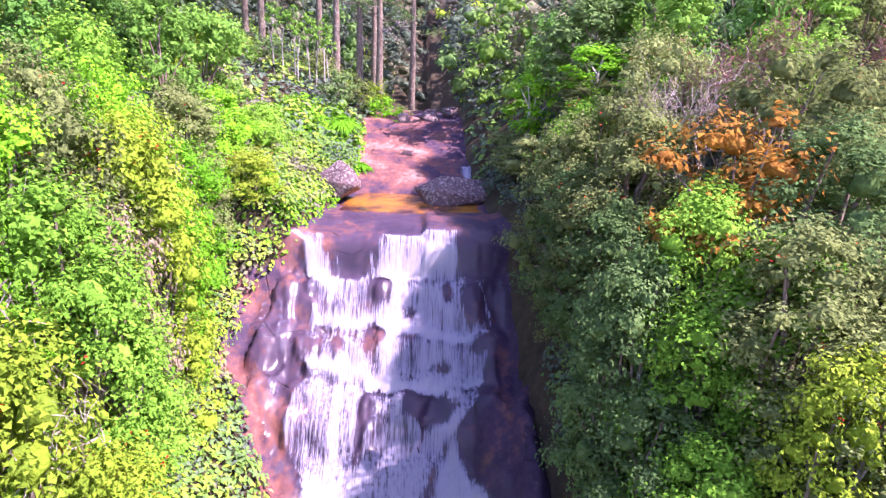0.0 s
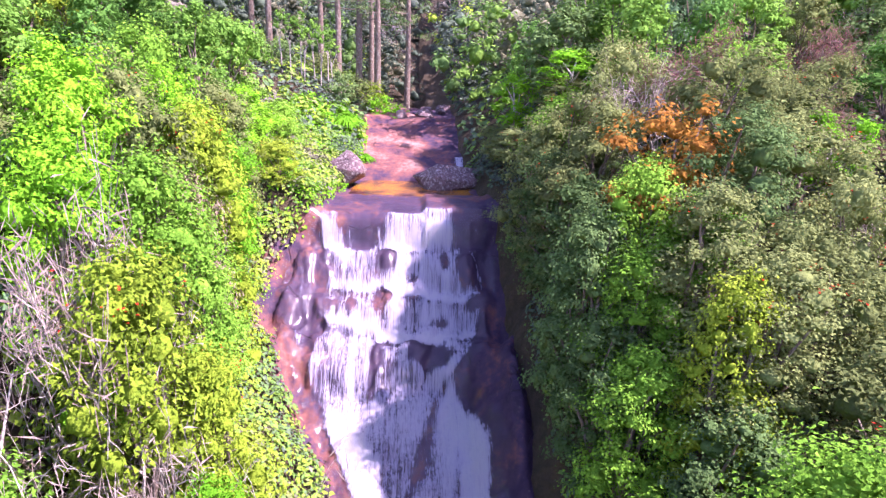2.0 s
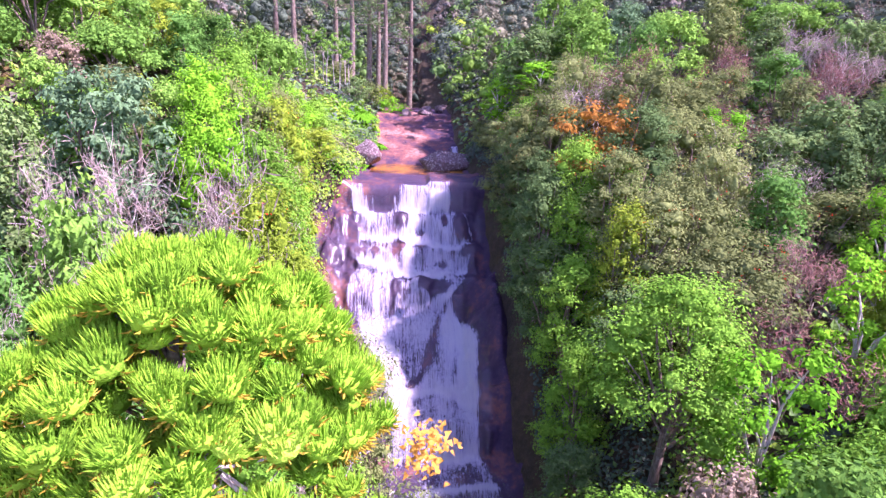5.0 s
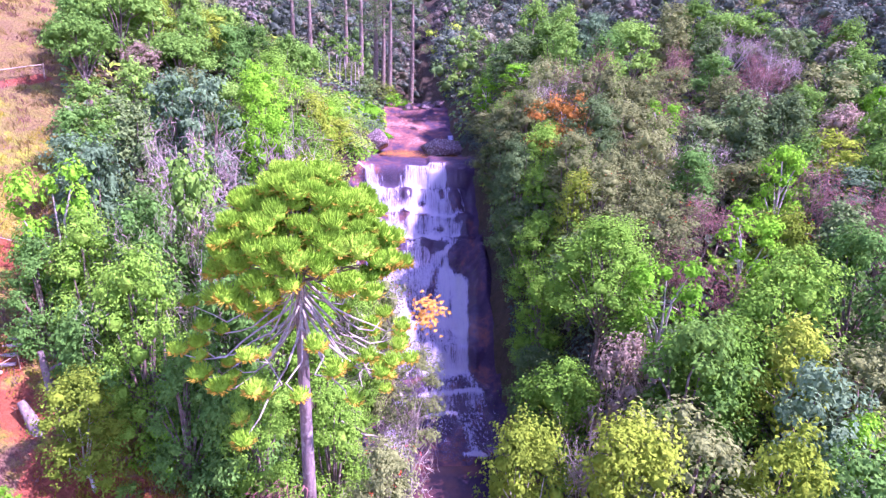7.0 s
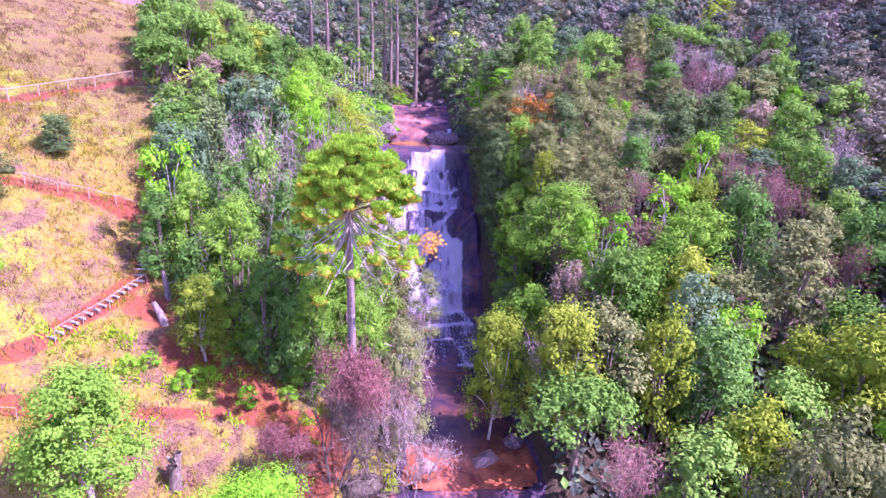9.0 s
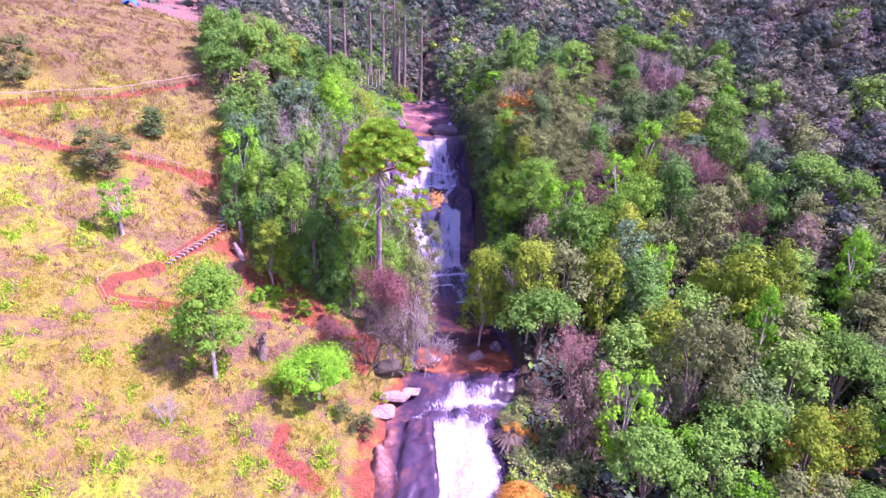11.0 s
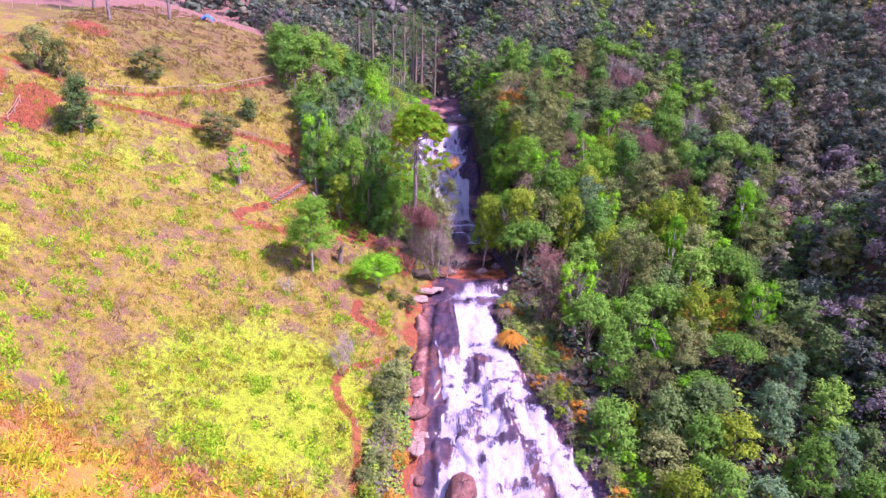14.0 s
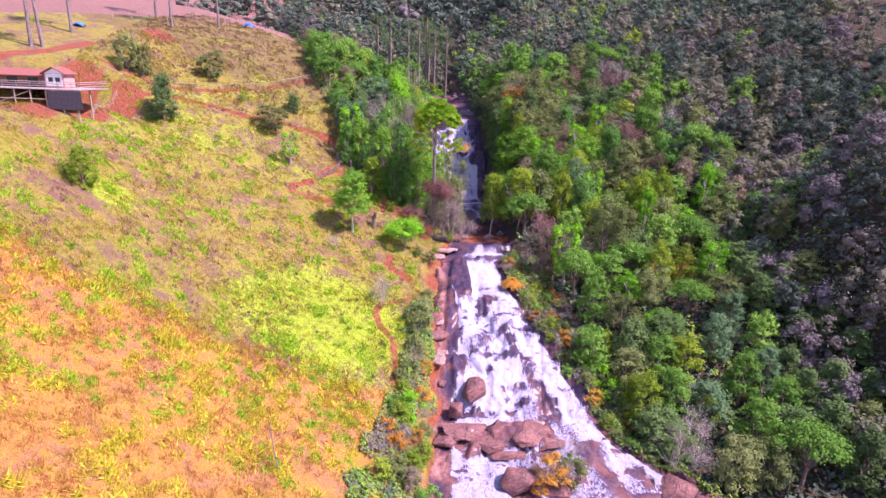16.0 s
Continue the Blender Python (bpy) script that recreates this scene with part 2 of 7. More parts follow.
def pool_material(name, deep, shallow):
    n = Nodes(name)
    ripple = n.noise(1.0, 4, 0.6, n.place((3.0, 5.0, 1.0)))
    col = n.ramp(n.noise(0.35, 4), (0.38, deep), (0.62, shallow))
    col = n.mix(n.add("Attribute", {"attribute_name": "shoal"}).outputs["Fac"], col, n.ramp(n.noise(0.8, 4), (0.35, (0.16, 0.045, 0.025)), (0.65, (0.40, 0.13, 0.06))))
    return n.end(n.solid(col, 0.12, n.bump(ripple, 0.35, 0.06), IOR=1.33))


GOLD_POOL = pool_material("tea_coloured_pool", (0.05, 0.022, 0.03), (0.34, 0.14, 0.02))
DARK_POOL = pool_material("dark_brown_pool", (0.03, 0.018, 0.035), (0.12, 0.05, 0.04))


def ground_material():
    """Red earth under grass: yellow-green sward, dry straw, purple-brown scrub; worn paths, the bright and the dry corner and the forest floor by their masks."""
    n = Nodes("hillside_ground")
    broad, mid, clump = n.noise(0.05, 3), n.noise(0.22, 6, 0.72, distort=1.0), n.noise(0.75, 5, 0.72, distort=0.5)
    fine, tufts = n.noise(1.6, 6, 0.75), n.noise(5.0, 4, 0.7)
    grass = n.ramp(fine, (0.34, (0.12, 0.125, 0.012)), (0.44, (0.225, 0.23, 0.018)), (0.53, (0.31, 0.27, 0.03)), (0.66, (0.36, 0.235, 0.075)))
    green = n.ramp(fine, (0.36, (0.17, 0.23, 0.010)), (0.50, (0.29, 0.42, 0.010)), (0.64, (0.39, 0.54, 0.015)))
    scrub = n.ramp(tufts, (0.3, (0.12, 0.055, 0.05)), (0.7, (0.30, 0.155, 0.12)))
    tan = n.ramp(tufts, (0.3, (0.26, 0.145, 0.045)), (0.7, (0.42, 0.25, 0.095)))
    grass = n.mix(n.math("MULTIPLY", n.step(broad, 0.44, 0.60), 0.7), grass, green)
    grass = n.mix(n.math("MULTIPLY", n.step(clump, 0.48, 0.62), 0.6), grass, tan)
    grass = n.mix(n.math("MULTIPLY", n.step(mid, 0.45, 0.62), 0.85), grass, scrub)
    straw = n.ramp(fine, (0.36, (0.40, 0.27, 0.03)), (0.46, (0.48, 0.26, 0.045)), (0.56, (0.50, 0.21, 0.05)), (0.68, (0.56, 0.29, 0.10)))
    straw = n.mix(n.math("MULTIPLY", n.step(clump, 0.52, 0.60), 0.45), straw, n.ramp(tufts, (0.3, (0.32, 0.27, 0.02)), (0.7, (0.54, 0.43, 0.04))))
    straw = n.mix(n.math("MULTIPLY", n.step(mid, 0.50, 0.58), 0.7), straw, n.ramp(tufts, (0.3, (0.30, 0.12, 0.06)), (0.7, (0.47, 0.24, 0.12))))
    earth = n.ramp(fine, (0.3, (0.19, 0.036, 0.018)), (0.7, (0.40, 0.10, 0.05)))
    litter = n.ramp(fine, (0.3, (0.035, 0.03, 0.015)), (0.7, (0.10, 0.07, 0.04)))
    grit = n.ramp(n.noise(9.0, 3, 0.8), (0.36, (0.55, 0.52, 0.55)), (0.5, (1.0, 1.0, 1.0)), (0.64, (1.25, 1.25, 1.2)))
    grass, straw, green = (n.mix(0.75, each, grit, "MULTIPLY") for each in (grass, straw, green))
    pick = {}
    for mask in ("dry", "earth", "forest", "bright", "upland", "field"):
        value = n.add("Attribute", {"attribute_name": mask}).outputs["Fac"]
        ragged = n.math("ADD", n.math("MULTIPLY", n.math("SUBTRACT", fine, 0.5), 0.8), n.math("MULTIPLY", n.math("SUBTRACT", clump, 0.5), 0.8))
        pick[mask] = n.step(n.math("ADD", value, ragged), 0.36, 0.64)
    heath = n.ramp(tufts, (0.3, (0.10, 0.062, 0.026)), (0.55, (0.18, 0.118, 0.042)), (0.75, (0.24, 0.17, 0.06)))
    col = n.mix(n.math("MULTIPLY", pick["upland"], 0.75), grass, heath)
    col = n.mix(n.math("MULTIPLY", pick["bright"], 0.9), col, green)
    col = n.mix(n.math("MULTIPLY", pick["dry"], 0.92), col, straw)
    col = n.mix(pick["field"], col, n.ramp(tufts, (0.3, (0.20, 0.10, 0.08)), (0.7, (0.33, 0.175, 0.14))))
    col = n.mix(pick["forest"], col, litter)
    col = n.mix(n.math("MULTIPLY", pick["earth"], 0.92), col, earth)
    return n.end(n.solid(col, 0.95, n.bump(n.math("ADD", tufts, fine), 0.9, 0.35)))


GROUND = ground_material()


def wood_material(name, dark, light):
    n = Nodes(name)
    grain = n.noise(1.0, 5, 0.6, n.place((6, 6, 6)))
    return n.end(n.solid(n.ramp(grain, (0.3, dark), (0.7, light)), 0.85, n.bump(grain, 0.4, 0.02)))


PALE_WOOD = wood_material("weathered_pale_wood", (0.24, 0.17, 0.12), (0.48, 0.38, 0.29))
GREY_WOOD = wood_material("weathered_grey_boards", (0.20, 0.16, 0.15), (0.46, 0.40, 0.38))
BROWN_WOOD = wood_material("brown_boards", (0.12, 0.06, 0.04), (0.32, 0.19, 0.13))
ROOF_TILE = wood_material("dull_red_roofing", (0.18, 0.05, 0.04), (0.36, 0.13, 0.10))
WHITE_PAINT = wood_material("white_painted_boards", (0.66, 0.66, 0.64), (0.82, 0.82, 0.80))
PINK_PAINT = wood_material("pink_painted_boards", (0.50, 0.24, 0.22), (0.64, 0.36, 0.32))
DARK_MESH = wood_material("dark_shade_cloth", (0.035, 0.03, 0.045), (0.08, 0.07, 0.09))
BLUE_TARP = wood_material("blue_tarpaulin", (0.02, 0.12, 0.55), (0.05, 0.25, 0.80))
GLASS_DARK = Nodes("dark_window_glass")
GLASS_DARK = GLASS_DARK.end(GLASS_DARK.solid((0.03, 0.05, 0.06), 0.08))

# ---- the lie of the land ----
def hash_grid(ix, iy, seed):
    h = (ix.astype(np.int64) * 374761393 + iy.astype(np.int64) * 668265263 + seed * 974634777) & 0xFFFFFFFF
    h = ((h ^ (h >> 13)) * 1274126177) & 0xFFFFFFFF
    return ((h ^ (h >> 16)) & 0xFFFF) / 65535.0


def value_noise(x, y, seed=0):
    """Smooth noise from 0 to 1 with cells one unit wide."""
    ix, iy = np.floor(x), np.floor(y)
    fx, fy = x - ix, y - iy
    fx, fy = fx * fx * (3 - 2 * fx), fy * fy * (3 - 2 * fy)
    a, b = hash_grid(ix, iy, seed), hash_grid(ix + 1, iy, seed)
    c, d = hash_grid(ix, iy + 1, seed), hash_grid(ix + 1, iy + 1, seed)
    return (a * (1 - fx) + b * fx) * (1 - fy) + (c * (1 - fx) + d * fx) * fy


def rough_noise(x, y, seed=0, octaves=4):
    total, size, amount = 0, 1.0, 0.5
    for k in range(octaves):
        total = total + amount * (value_noise(x * size, y * size, seed + k) - 0.5)
        size, amount = size * 2.03, amount * 0.5
    return total


def blocks(x, y, seed=0):
    """Broken rock: the height (0 to 1) of the cell that holds each point, and how near its edge is."""
    ix, iy = np.floor(x), np.floor(y)
    best, second, height = np.full(x.shape, 9.0), np.full(x.shape, 9.0), np.zeros(x.shape)
    for dx in (-1, 0, 1):
        for dy in (-1, 0, 1):
            cx, cy = ix + dx, iy + dy
            px, py = cx + hash_grid(cx, cy, seed), cy + hash_grid(cx, cy, seed + 7)
            d = np.hypot(px - x, py - y)
            near = d < best
            second = np.where(near, best, np.minimum(second, d))
            height = np.where(near, hash_grid(cx, cy, seed + 3), height)
            best = np.where(near, d, best)
    return height, second - best


# the stream from its lower end to its head: y, height of the bed
BED = np.array([(-90, -18), (-62, -14), (-52, -12.2), (-46, -11), (-42, -8.6), (-36, -5.2), (-29, -1.4), (-20, 0.5), (-18.2, 0.75), (-16.6, 0.85), (-15.8, 1.3), (-14.6, 2.15),
                (-13.4, 2.42), (-12, 2.4), (4.5, 2.4), (10.4, 3.2), (11, 3.9), (13.5, 4.6), (14.5, 6.2), (17, 7.6), (24.3, 11.2), (25.0, 12.2),
                (26.7, 13.1), (27.5, 13.45), (28.9, 14.9), (29.7, 15.15), (30.3, 15.5), (32.0, 17.4), (32.6, 17.6), (33.1, 19.5), (34, 19.85), (36, 20.02), (44, 20.1),
                (46, 20.9), (58, 24.3), (75, 25.5), (95, 28), (115, 36), (200, 62), (400, 105)], float)
# y, left edge, right edge of the rock channel
EDGES = np.array([(-90, -5, 45), (-65, -8, 30), (-57, -8, 21), (-51, -7.5, 15), (-45, -6.5, 13.3), (-38, -6.5, 9.8), (-34, -6.3, 7.5),
                  (-29, -6, 5.3), (-24, -5.5, 4.4), (-18, -5.5, 5.5), (-14.5, -4.6, 6.5), (-10.5, -2.8, 7), (0, -2.2, 6.2), (5, -4.8, 5.2),
                  (10.4, -5.0, 6), (16, -3.4, 5), (20.5, -5.2, 5), (24.5, -7.2, 4.8), (27.5, -9.4, 5.8), (31, -9, 5.4), (33.3, -6.6, 5.4),
                  (38, -5.7, 5), (46, -4.4, 4.4), (58, -4.6, 4.3), (75, -1, 4), (120, 0, 4), (400, 0, 4)], float)
LEFT_HILL = (6.847, -4.009, 3.938, -0.358, -0.716, -0.071, -0.049, -0.135, -0.024, -0.052)
RIGHT_SLOPE = (10.8, -0.811, 5.34, 0.247, 0.011, -0.154)


def bed_height(y):
    return np.interp(y, BED[:, 0], BED[:, 1])


def edges(y):
    wander = 1.5 * rough_noise(np.asarray(y, float) * 0.33, np.asarray(y, float) * 0.05, 23, 3)
    amount = np.interp(y, [-60, -14, -10, 4, 10, 30, 40], [1.2, 1.0, 0.5, 0.5, 0.8, 0.8, 0.3])
    lo, hi = np.interp(y, EDGES[:, 0], EDGES[:, 1]), np.interp(y, EDGES[:, 0], EDGES[:, 2])
    return lo + wander * amount, hi - 0.7 * wander * amount


def left_hill(x, y):
    u, v = np.clip(x, -66, 0) / 10, np.clip(y, -66, 44) / 10
    c = LEFT_HILL
    z = c[0] + c[1] * u + c[2] * v + c[3] * u * u + c[4] * u * v + c[5] * v * v + c[6] * u ** 3 + c[7] * u * u * v + c[8] * u * v * v + c[9] * v ** 3
    z = z + np.maximum(-66 - x, 0) * 0.12 + np.clip(y - 44, 0, 22) * 0.17 - np.clip(y - 66, 0, 60) * 0.08 + np.maximum(y - 150, 0) * 0.30 - np.maximum(-66 - y, 0) * 0.1
    # the cut below the deck
    return z - 2.8 * np.exp(-((x + 73) / 9) ** 4 - ((y + 23) / 7) ** 4)


def right_slope(x, y):
    u, v = np.clip(x, 4, 68) / 10, np.clip(y, -50, 44) / 10
    c = RIGHT_SLOPE
    z = c[0] + c[1] * u + c[2] * v + c[3] * u * u + c[4] * u * v + c[5] * v * v
    # a gully below, and its steep far side, steepened further so that it darkens
    z = z + np.clip((-12 - y) / 12, 0, 1) * (1.15 * np.clip(x - 44, 0, 17) - 5.0 * np.exp(-((x - 38) / 9) ** 2))
    return z + np.maximum(x - 68, 0) * 0.30 + np.maximum(y - 44, 0) * 0.24 - np.maximum(-50 - y, 0) * 0.12


def ground_height(x, y):
    """The ground's height beside the stream; under the rock bed it runs below it."""
    x, y = np.asarray(x, float), np.asarray(y, float)
    lo, hi = edges(y)
    bed = bed_height(y)
    out_l, out_r = np.maximum(lo - x, 0), np.maximum(x - hi, 0)
    steep_r = np.interp(y, [-30, -10, 5, 15, 34, 50, 70], [0.7, 0.8, 1.0, 1.6, 1.5, 0.9, 0.5])
    steep_l = np.interp(y, [-40, -10, 5, 15, 34, 45, 70], [0.5, 0.35, 0.6, 1.1, 0.7, 0.4, 0.3])
    left = bed + steep_l * out_l
    right = bed + steep_r * out_r
    hill, slope = left_hill(x, y), right_slope(x, y)
    mid = 0.5 * (lo + hi)
    side, rise = np.where(x < mid, hill, slope), np.where(x < mid, left, right)
    k = 2.5
    h = np.clip(0.5 + 0.5 * (side - rise) / k, 0, 1)
    z = side * (1 - h) + rise * h - k * h * (1 - h) * 0.5
    z = np.maximum(z, bed - 2.0 + 0.05 * (out_l + out_r))
    inside = np.minimum(x - lo, hi - x)
    z = z - np.interp(y, [-60, -14, 8, 12, 34, 40, 60], [1.8, 1.4, 1.4, 3.0, 3.0, 1.2, 1.0]) * np.clip((inside + 0.6) / 1.2, 0, 1)
    return z + 0.5 * rough_noise(x * 0.13, y * 0.13, 11, 3) + 0.12 * rough_noise(x * 0.8, y * 0.8, 17, 2)


def ground_at(x, y):
    return float(ground_height(np.array([x]), np.array([y]))[0])


def segment_distance(x, y, points):
    """The distance of each point from a line of path."""
    best = np.full(x.shape, 1e9)
    for (ax, ay), (bx, by) in zip(points[:-1], points[1:]):
        dx, dy = bx - ax, by - ay
        s = np.clip(((x - ax) * dx + (y - ay) * dy) / (dx * dx + dy * dy), 0, 1)
        best = np.minimum(best, np.hypot(x - ax - s * dx, y - ay - s * dy))
    return best


def sheet(name, xs, ys, height, material, masks=None, uv=None, keep=None):
    """A height field over the lines xs and ys, with point masks."""
    gx, gy = np.meshgrid(xs, ys)
    gz = height(gx, gy)
    nx, ny = len(xs), len(ys)
    verts = np.stack([gx.ravel(), gy.ravel(), gz.ravel()], 1)
    i = (np.arange(ny - 1)[:, None] * nx + np.arange(nx - 1)[None, :]).ravel()
    faces = np.stack([i, i + 1, i + nx + 1, i + nx], 1)
    if keep is not None:
        faces = faces[keep(gx, gy).ravel()[faces].all(axis=1)]
    mesh = mesh_of(name, verts, faces)
    for key, values in (masks(gx, gy) if masks else {}).items():
        mesh.attributes.new(key, "FLOAT", "POINT").data.foreach_set("value", values.ravel().astype(np.float32))
    if uv is not None:
        layer = mesh.uv_layers.new(name="UVMap")
        u, v = uv(gx, gy, gz)
        loops = np.empty(len(mesh.loops), np.int32)
        mesh.loops.foreach_get("vertex_index", loops)
        layer.data.foreach_set("uv", np.stack([u.ravel()[loops], v.ravel()[loops]], 1).ravel().astype(np.float32))
    mesh.materials.append(material)
    return new(name, mesh)


def mesh_of(name, verts, faces, smooth=True):
    mesh = bpy.data.meshes.new(name)
    verts, faces = np.asarray(verts, np.float32), np.asarray(faces, np.int32)
    n = faces.shape[1]
    mesh.vertices.add(len(verts))
    mesh.vertices.foreach_set("co", verts.ravel())
    mesh.loops.add(faces.size)
    mesh.loops.foreach_set("vertex_index", faces.ravel())
    mesh.polygons.add(len(faces))
    mesh.polygons.foreach_set("loop_start", np.arange(len(faces), dtype=np.int32) * n)
    mesh.polygons.foreach_set("use_smooth", np.full(len(faces), smooth) if isinstance(smooth, bool) else smooth)
    mesh.update(calc_edges=True)
    return mesh


PATHS = {
    "upper": [(-66, -2), (-54.5, 1.1), (-49.7, 5), (-46, 9.1), (-41.2, 13), (-36.1, 19.2), (-33.6, 22.4)],
    "middle": [(-60, -7), (-53.7, -1.5), (-47.4, 1), (-42, 1.6), (-35.5, 4.1), (-31.1, 5.4), (-27, 6.2)],
    "stairs": [(-26.0, 4.2), (-25.4, 1.5), (-24.8, -1.2), (-26.2, -4.3), (-28.1, -8.3)],
    "lower": [(-28.1, -8.3), (-30.9, -11.2), (-31.6, -13.1), (-30.5, -14.1), (-27.1, -13.3), (-24.5, -13), (-20.8, -11.7), (-15.1, -9.8), (-8.7, -9.4)],
    "bank": [(-9.6, -28.9), (-15.2, -32.5), (-16.1, -34.9), (-15, -37.1), (-13.2, -39.3), (-12.8, -46)],
    "grove": [(-14.3, -21.9), (-14.7, -23.9), (-11.3, -25.7)],
    "grove_east": [(-7.8, -19.9), (-7.9, -23.5), (-7.5, -27)],
    "yard": [(-68, -24), (-62, -18), (-60, -10), (-59, -6)],
    "top": [(-80, -9), (-74, -2.6), (-71, 5)],
}


def ground_masks(x, y):
    wob = 0.9 * rough_noise(x * 0.35, y * 0.35, 5, 3)
    widths = {"upper": 0.0, "middle": 0.1, "stairs": 0.2, "lower": 0.12, "bank": -0.05, "grove": 0.2, "grove_east": 0.0, "yard": 1.6, "top": 0.8}
    earth = np.zeros(x.shape)
    for key, line in PATHS.items():
        earth = np.maximum(earth, 1 - np.clip((segment_distance(x, y, line) + wob - widths[key]) / 0.9, 0, 1))
    for cx, cy, r in ((-10, -11, 2.6), (-15, -7.5, 2.2), (-19.5, -6, 1.2), (-23, -3, 0.9), (-64, 19.3, 2.6), (-62, -15, 2.2), (-66.5, -7.6, 3.0), (-60, -6.2, 1.6), (-66, -23.5, 3.0), (-73, -24, 3.0), (-8, -33, 1.6), (-7, -24, 1.2), (-7.5, -42, 1.6)):
        earth = np.maximum(earth, 0.75 * (1 - np.clip((np.hypot(x - cx, y - cy) + 3 * wob - r) / 2.0, 0, 1)))
    lo, hi = edges(y)
    bank = np.clip(1.1 - (lo - x + 2.5 * wob) / 2.2, 0, 0.9) * (y < -11) * (x < 0.5 * (lo + hi))
    earth = np.maximum(earth, bank)
    edge = -48.3 + 2.0 * np.clip((x + 18) / 5, 0, 1)
    field = np.clip((y - 24 - (x + 80) * 0.92) / 4, 0, 1) * np.clip((-40 - x) / 6, 0, 1)
    dry = np.clip((edge - y + 2 * wob) / 3.0 + 0.5, 0, 1) * (x < -9)
    bright = np.clip(1.35 - np.hypot((x + 23) / 13.5, (y + 38) / 10.5), 0, 1) + np.clip(1.1 - np.hypot((x + 52) / 6, (y + 32) / 4), 0, 0.8)
    lo, hi = edges(y)
    forest = np.clip((x - hi + 1.5) / 2.0, 0, 1)
    boundary = np.interp(y, [-20, -8, 0, 6, 18, 26, 46, 80, 140], [-4, -6, -20, -23.5, -28, -31.5, -37, -45, -66])
    forest = np.maximum(forest, np.clip((x - boundary + wob) / 2.0 + 0.2, 0, 1) * (y > -9))
    forest = np.maximum(forest, np.clip((y - 110) / 30, 0, 1) * np.clip((x + 75) / 10, 0, 1))
    return {"earth": earth, "dry": dry, "bright": bright, "forest": forest, "field": field, "upland": np.clip((y + 0.25 * x + 5) / 14, 0, 0.66) + 0.9 * wob * (y > -10)}


def stretched(lo, hi, step, far_lo, far_hi):
    near = np.arange(lo, hi + step / 2, step)
    grow = step * np.cumsum(1.18 ** np.arange(1, 60))
    left, right = lo - grow, hi + grow
    return np.concatenate([left[left > far_lo][::-1], near, right[right < far_hi]])


ground = sheet("ground", stretched(-72, 60, 0.68, -1800, 1800), stretched(-68, 75, 0.68, -900, 2400), ground_height, GROUND, ground_masks)
tagged(ground, "red earth hillside under yellow-green grass and forest floor", "ground", kind="structure")


# ---- the rock bed of the stream ----
def drop_line(x, y):
    """Where along the profile a point of the bed lies: ledges wander and break across the stream."""
    wander = rough_noise(x * 0.35, y * 0.12, 31, 3) + 0.4 * rough_noise(x * 1.1, y * 0.4, 37, 2)
    cell, rim = blocks(x * 0.55 + 0.3 * rough_noise(x, y, 3), y * 0.28, 5)
    small, small_rim = blocks(x * 1.3, y * 0.8, 9)
    amount = np.interp(y, [-62, -18.5, -17, -13, -11.5, 8, 10, 12, 31.5, 33.2, 36], [0.9, 0.8, 0.3, 0.3, 0, 0, 0.2, 0.4, 0.4, 0.15, 0])
    return y + (1.2 * wander + 1.6 * (cell - 0.5) + 0.5 * (small - 0.5)) * amount


# rocks that stand out of the falls: x, y, radius, height
PROUD = [(-1.6, 31.2, 0.65, 1.0), (-2.4, 28.4, 0.9, 0.6), (0.2, 25.7, 1.1, 0.65), (1.6, 25.0, 1.0, 0.65), (2.3, 26.5, 0.5, 0.6), (-6.1, 26.4, 0.6, 0.9),
         (-6.5, 25.3, 0.5, 0.8), (3.7, 30.8, 0.8, 0.8), (4.4, 29.2, 0.9, 0.7), (-2.2, 26.1, 0.6, 0.5), (0.2, 16.0, 0.7, 0.6), (-4.6, 30.8, 0.6, 0.4)]
LOWER_PROUD = [(-1.4, -37.2, 1.7, 0.8), (2.6, -35.0, 0.9, 0.6), (3.6, -36.4, 1.0, 0.7), (4.0, -34.2, 0.8, 0.6), (5.8, -40.0, 1.3, 0.5), (7.8, -43.5, 1.5, 0.5), (1.6, -33.4, 0.7, 0.5),
               (6.4, -46.5, 1.8, 0.5), (-4.4, -36.0, 0.9, 0.4), (-3.8, -40.4, 0.9, 0.5), (11.5, -52.0, 1.4, 0.4), (0.6, -17.9, 1.0, 0.4), (2.4, -18.6, 0.8, 0.3), (-1.6, -18.2, 0.9, 0.4)]


def proud(x, y):
    total = np.zeros(x.shape)
    for cx, cy, r, h in PROUD + LOWER_PROUD:
        d = np.hypot((x - cx) * 0.9, y - cy) + 0.8 * r * rough_noise(x * 1.3, y * 1.3, int(cy * 7) % 50, 3)
        total = np.maximum(total, 0.42 * h * np.clip(1.6 - 1.2 * d / r, 0, 1))
    return total


def slab_bar(x, y):
    """The bar of broken slabs across the lower cascade: how far on it a point lies, and its facet."""
    facet, rim = blocks(x * 0.36 + 0.2 * rough_noise(x, y, 13), y * 0.45 + 0.12 * x, 15)
    inside = np.minimum(2.3 - np.abs(y + 50.4 - 0.16 * (x - 1.5)), 5.8 - np.abs(x - 1.4)) + 1.6 * rough_noise(x * 0.5, y * 0.5, 17, 3)
    return np.clip(inside / 0.8, 0, 1), facet, rim


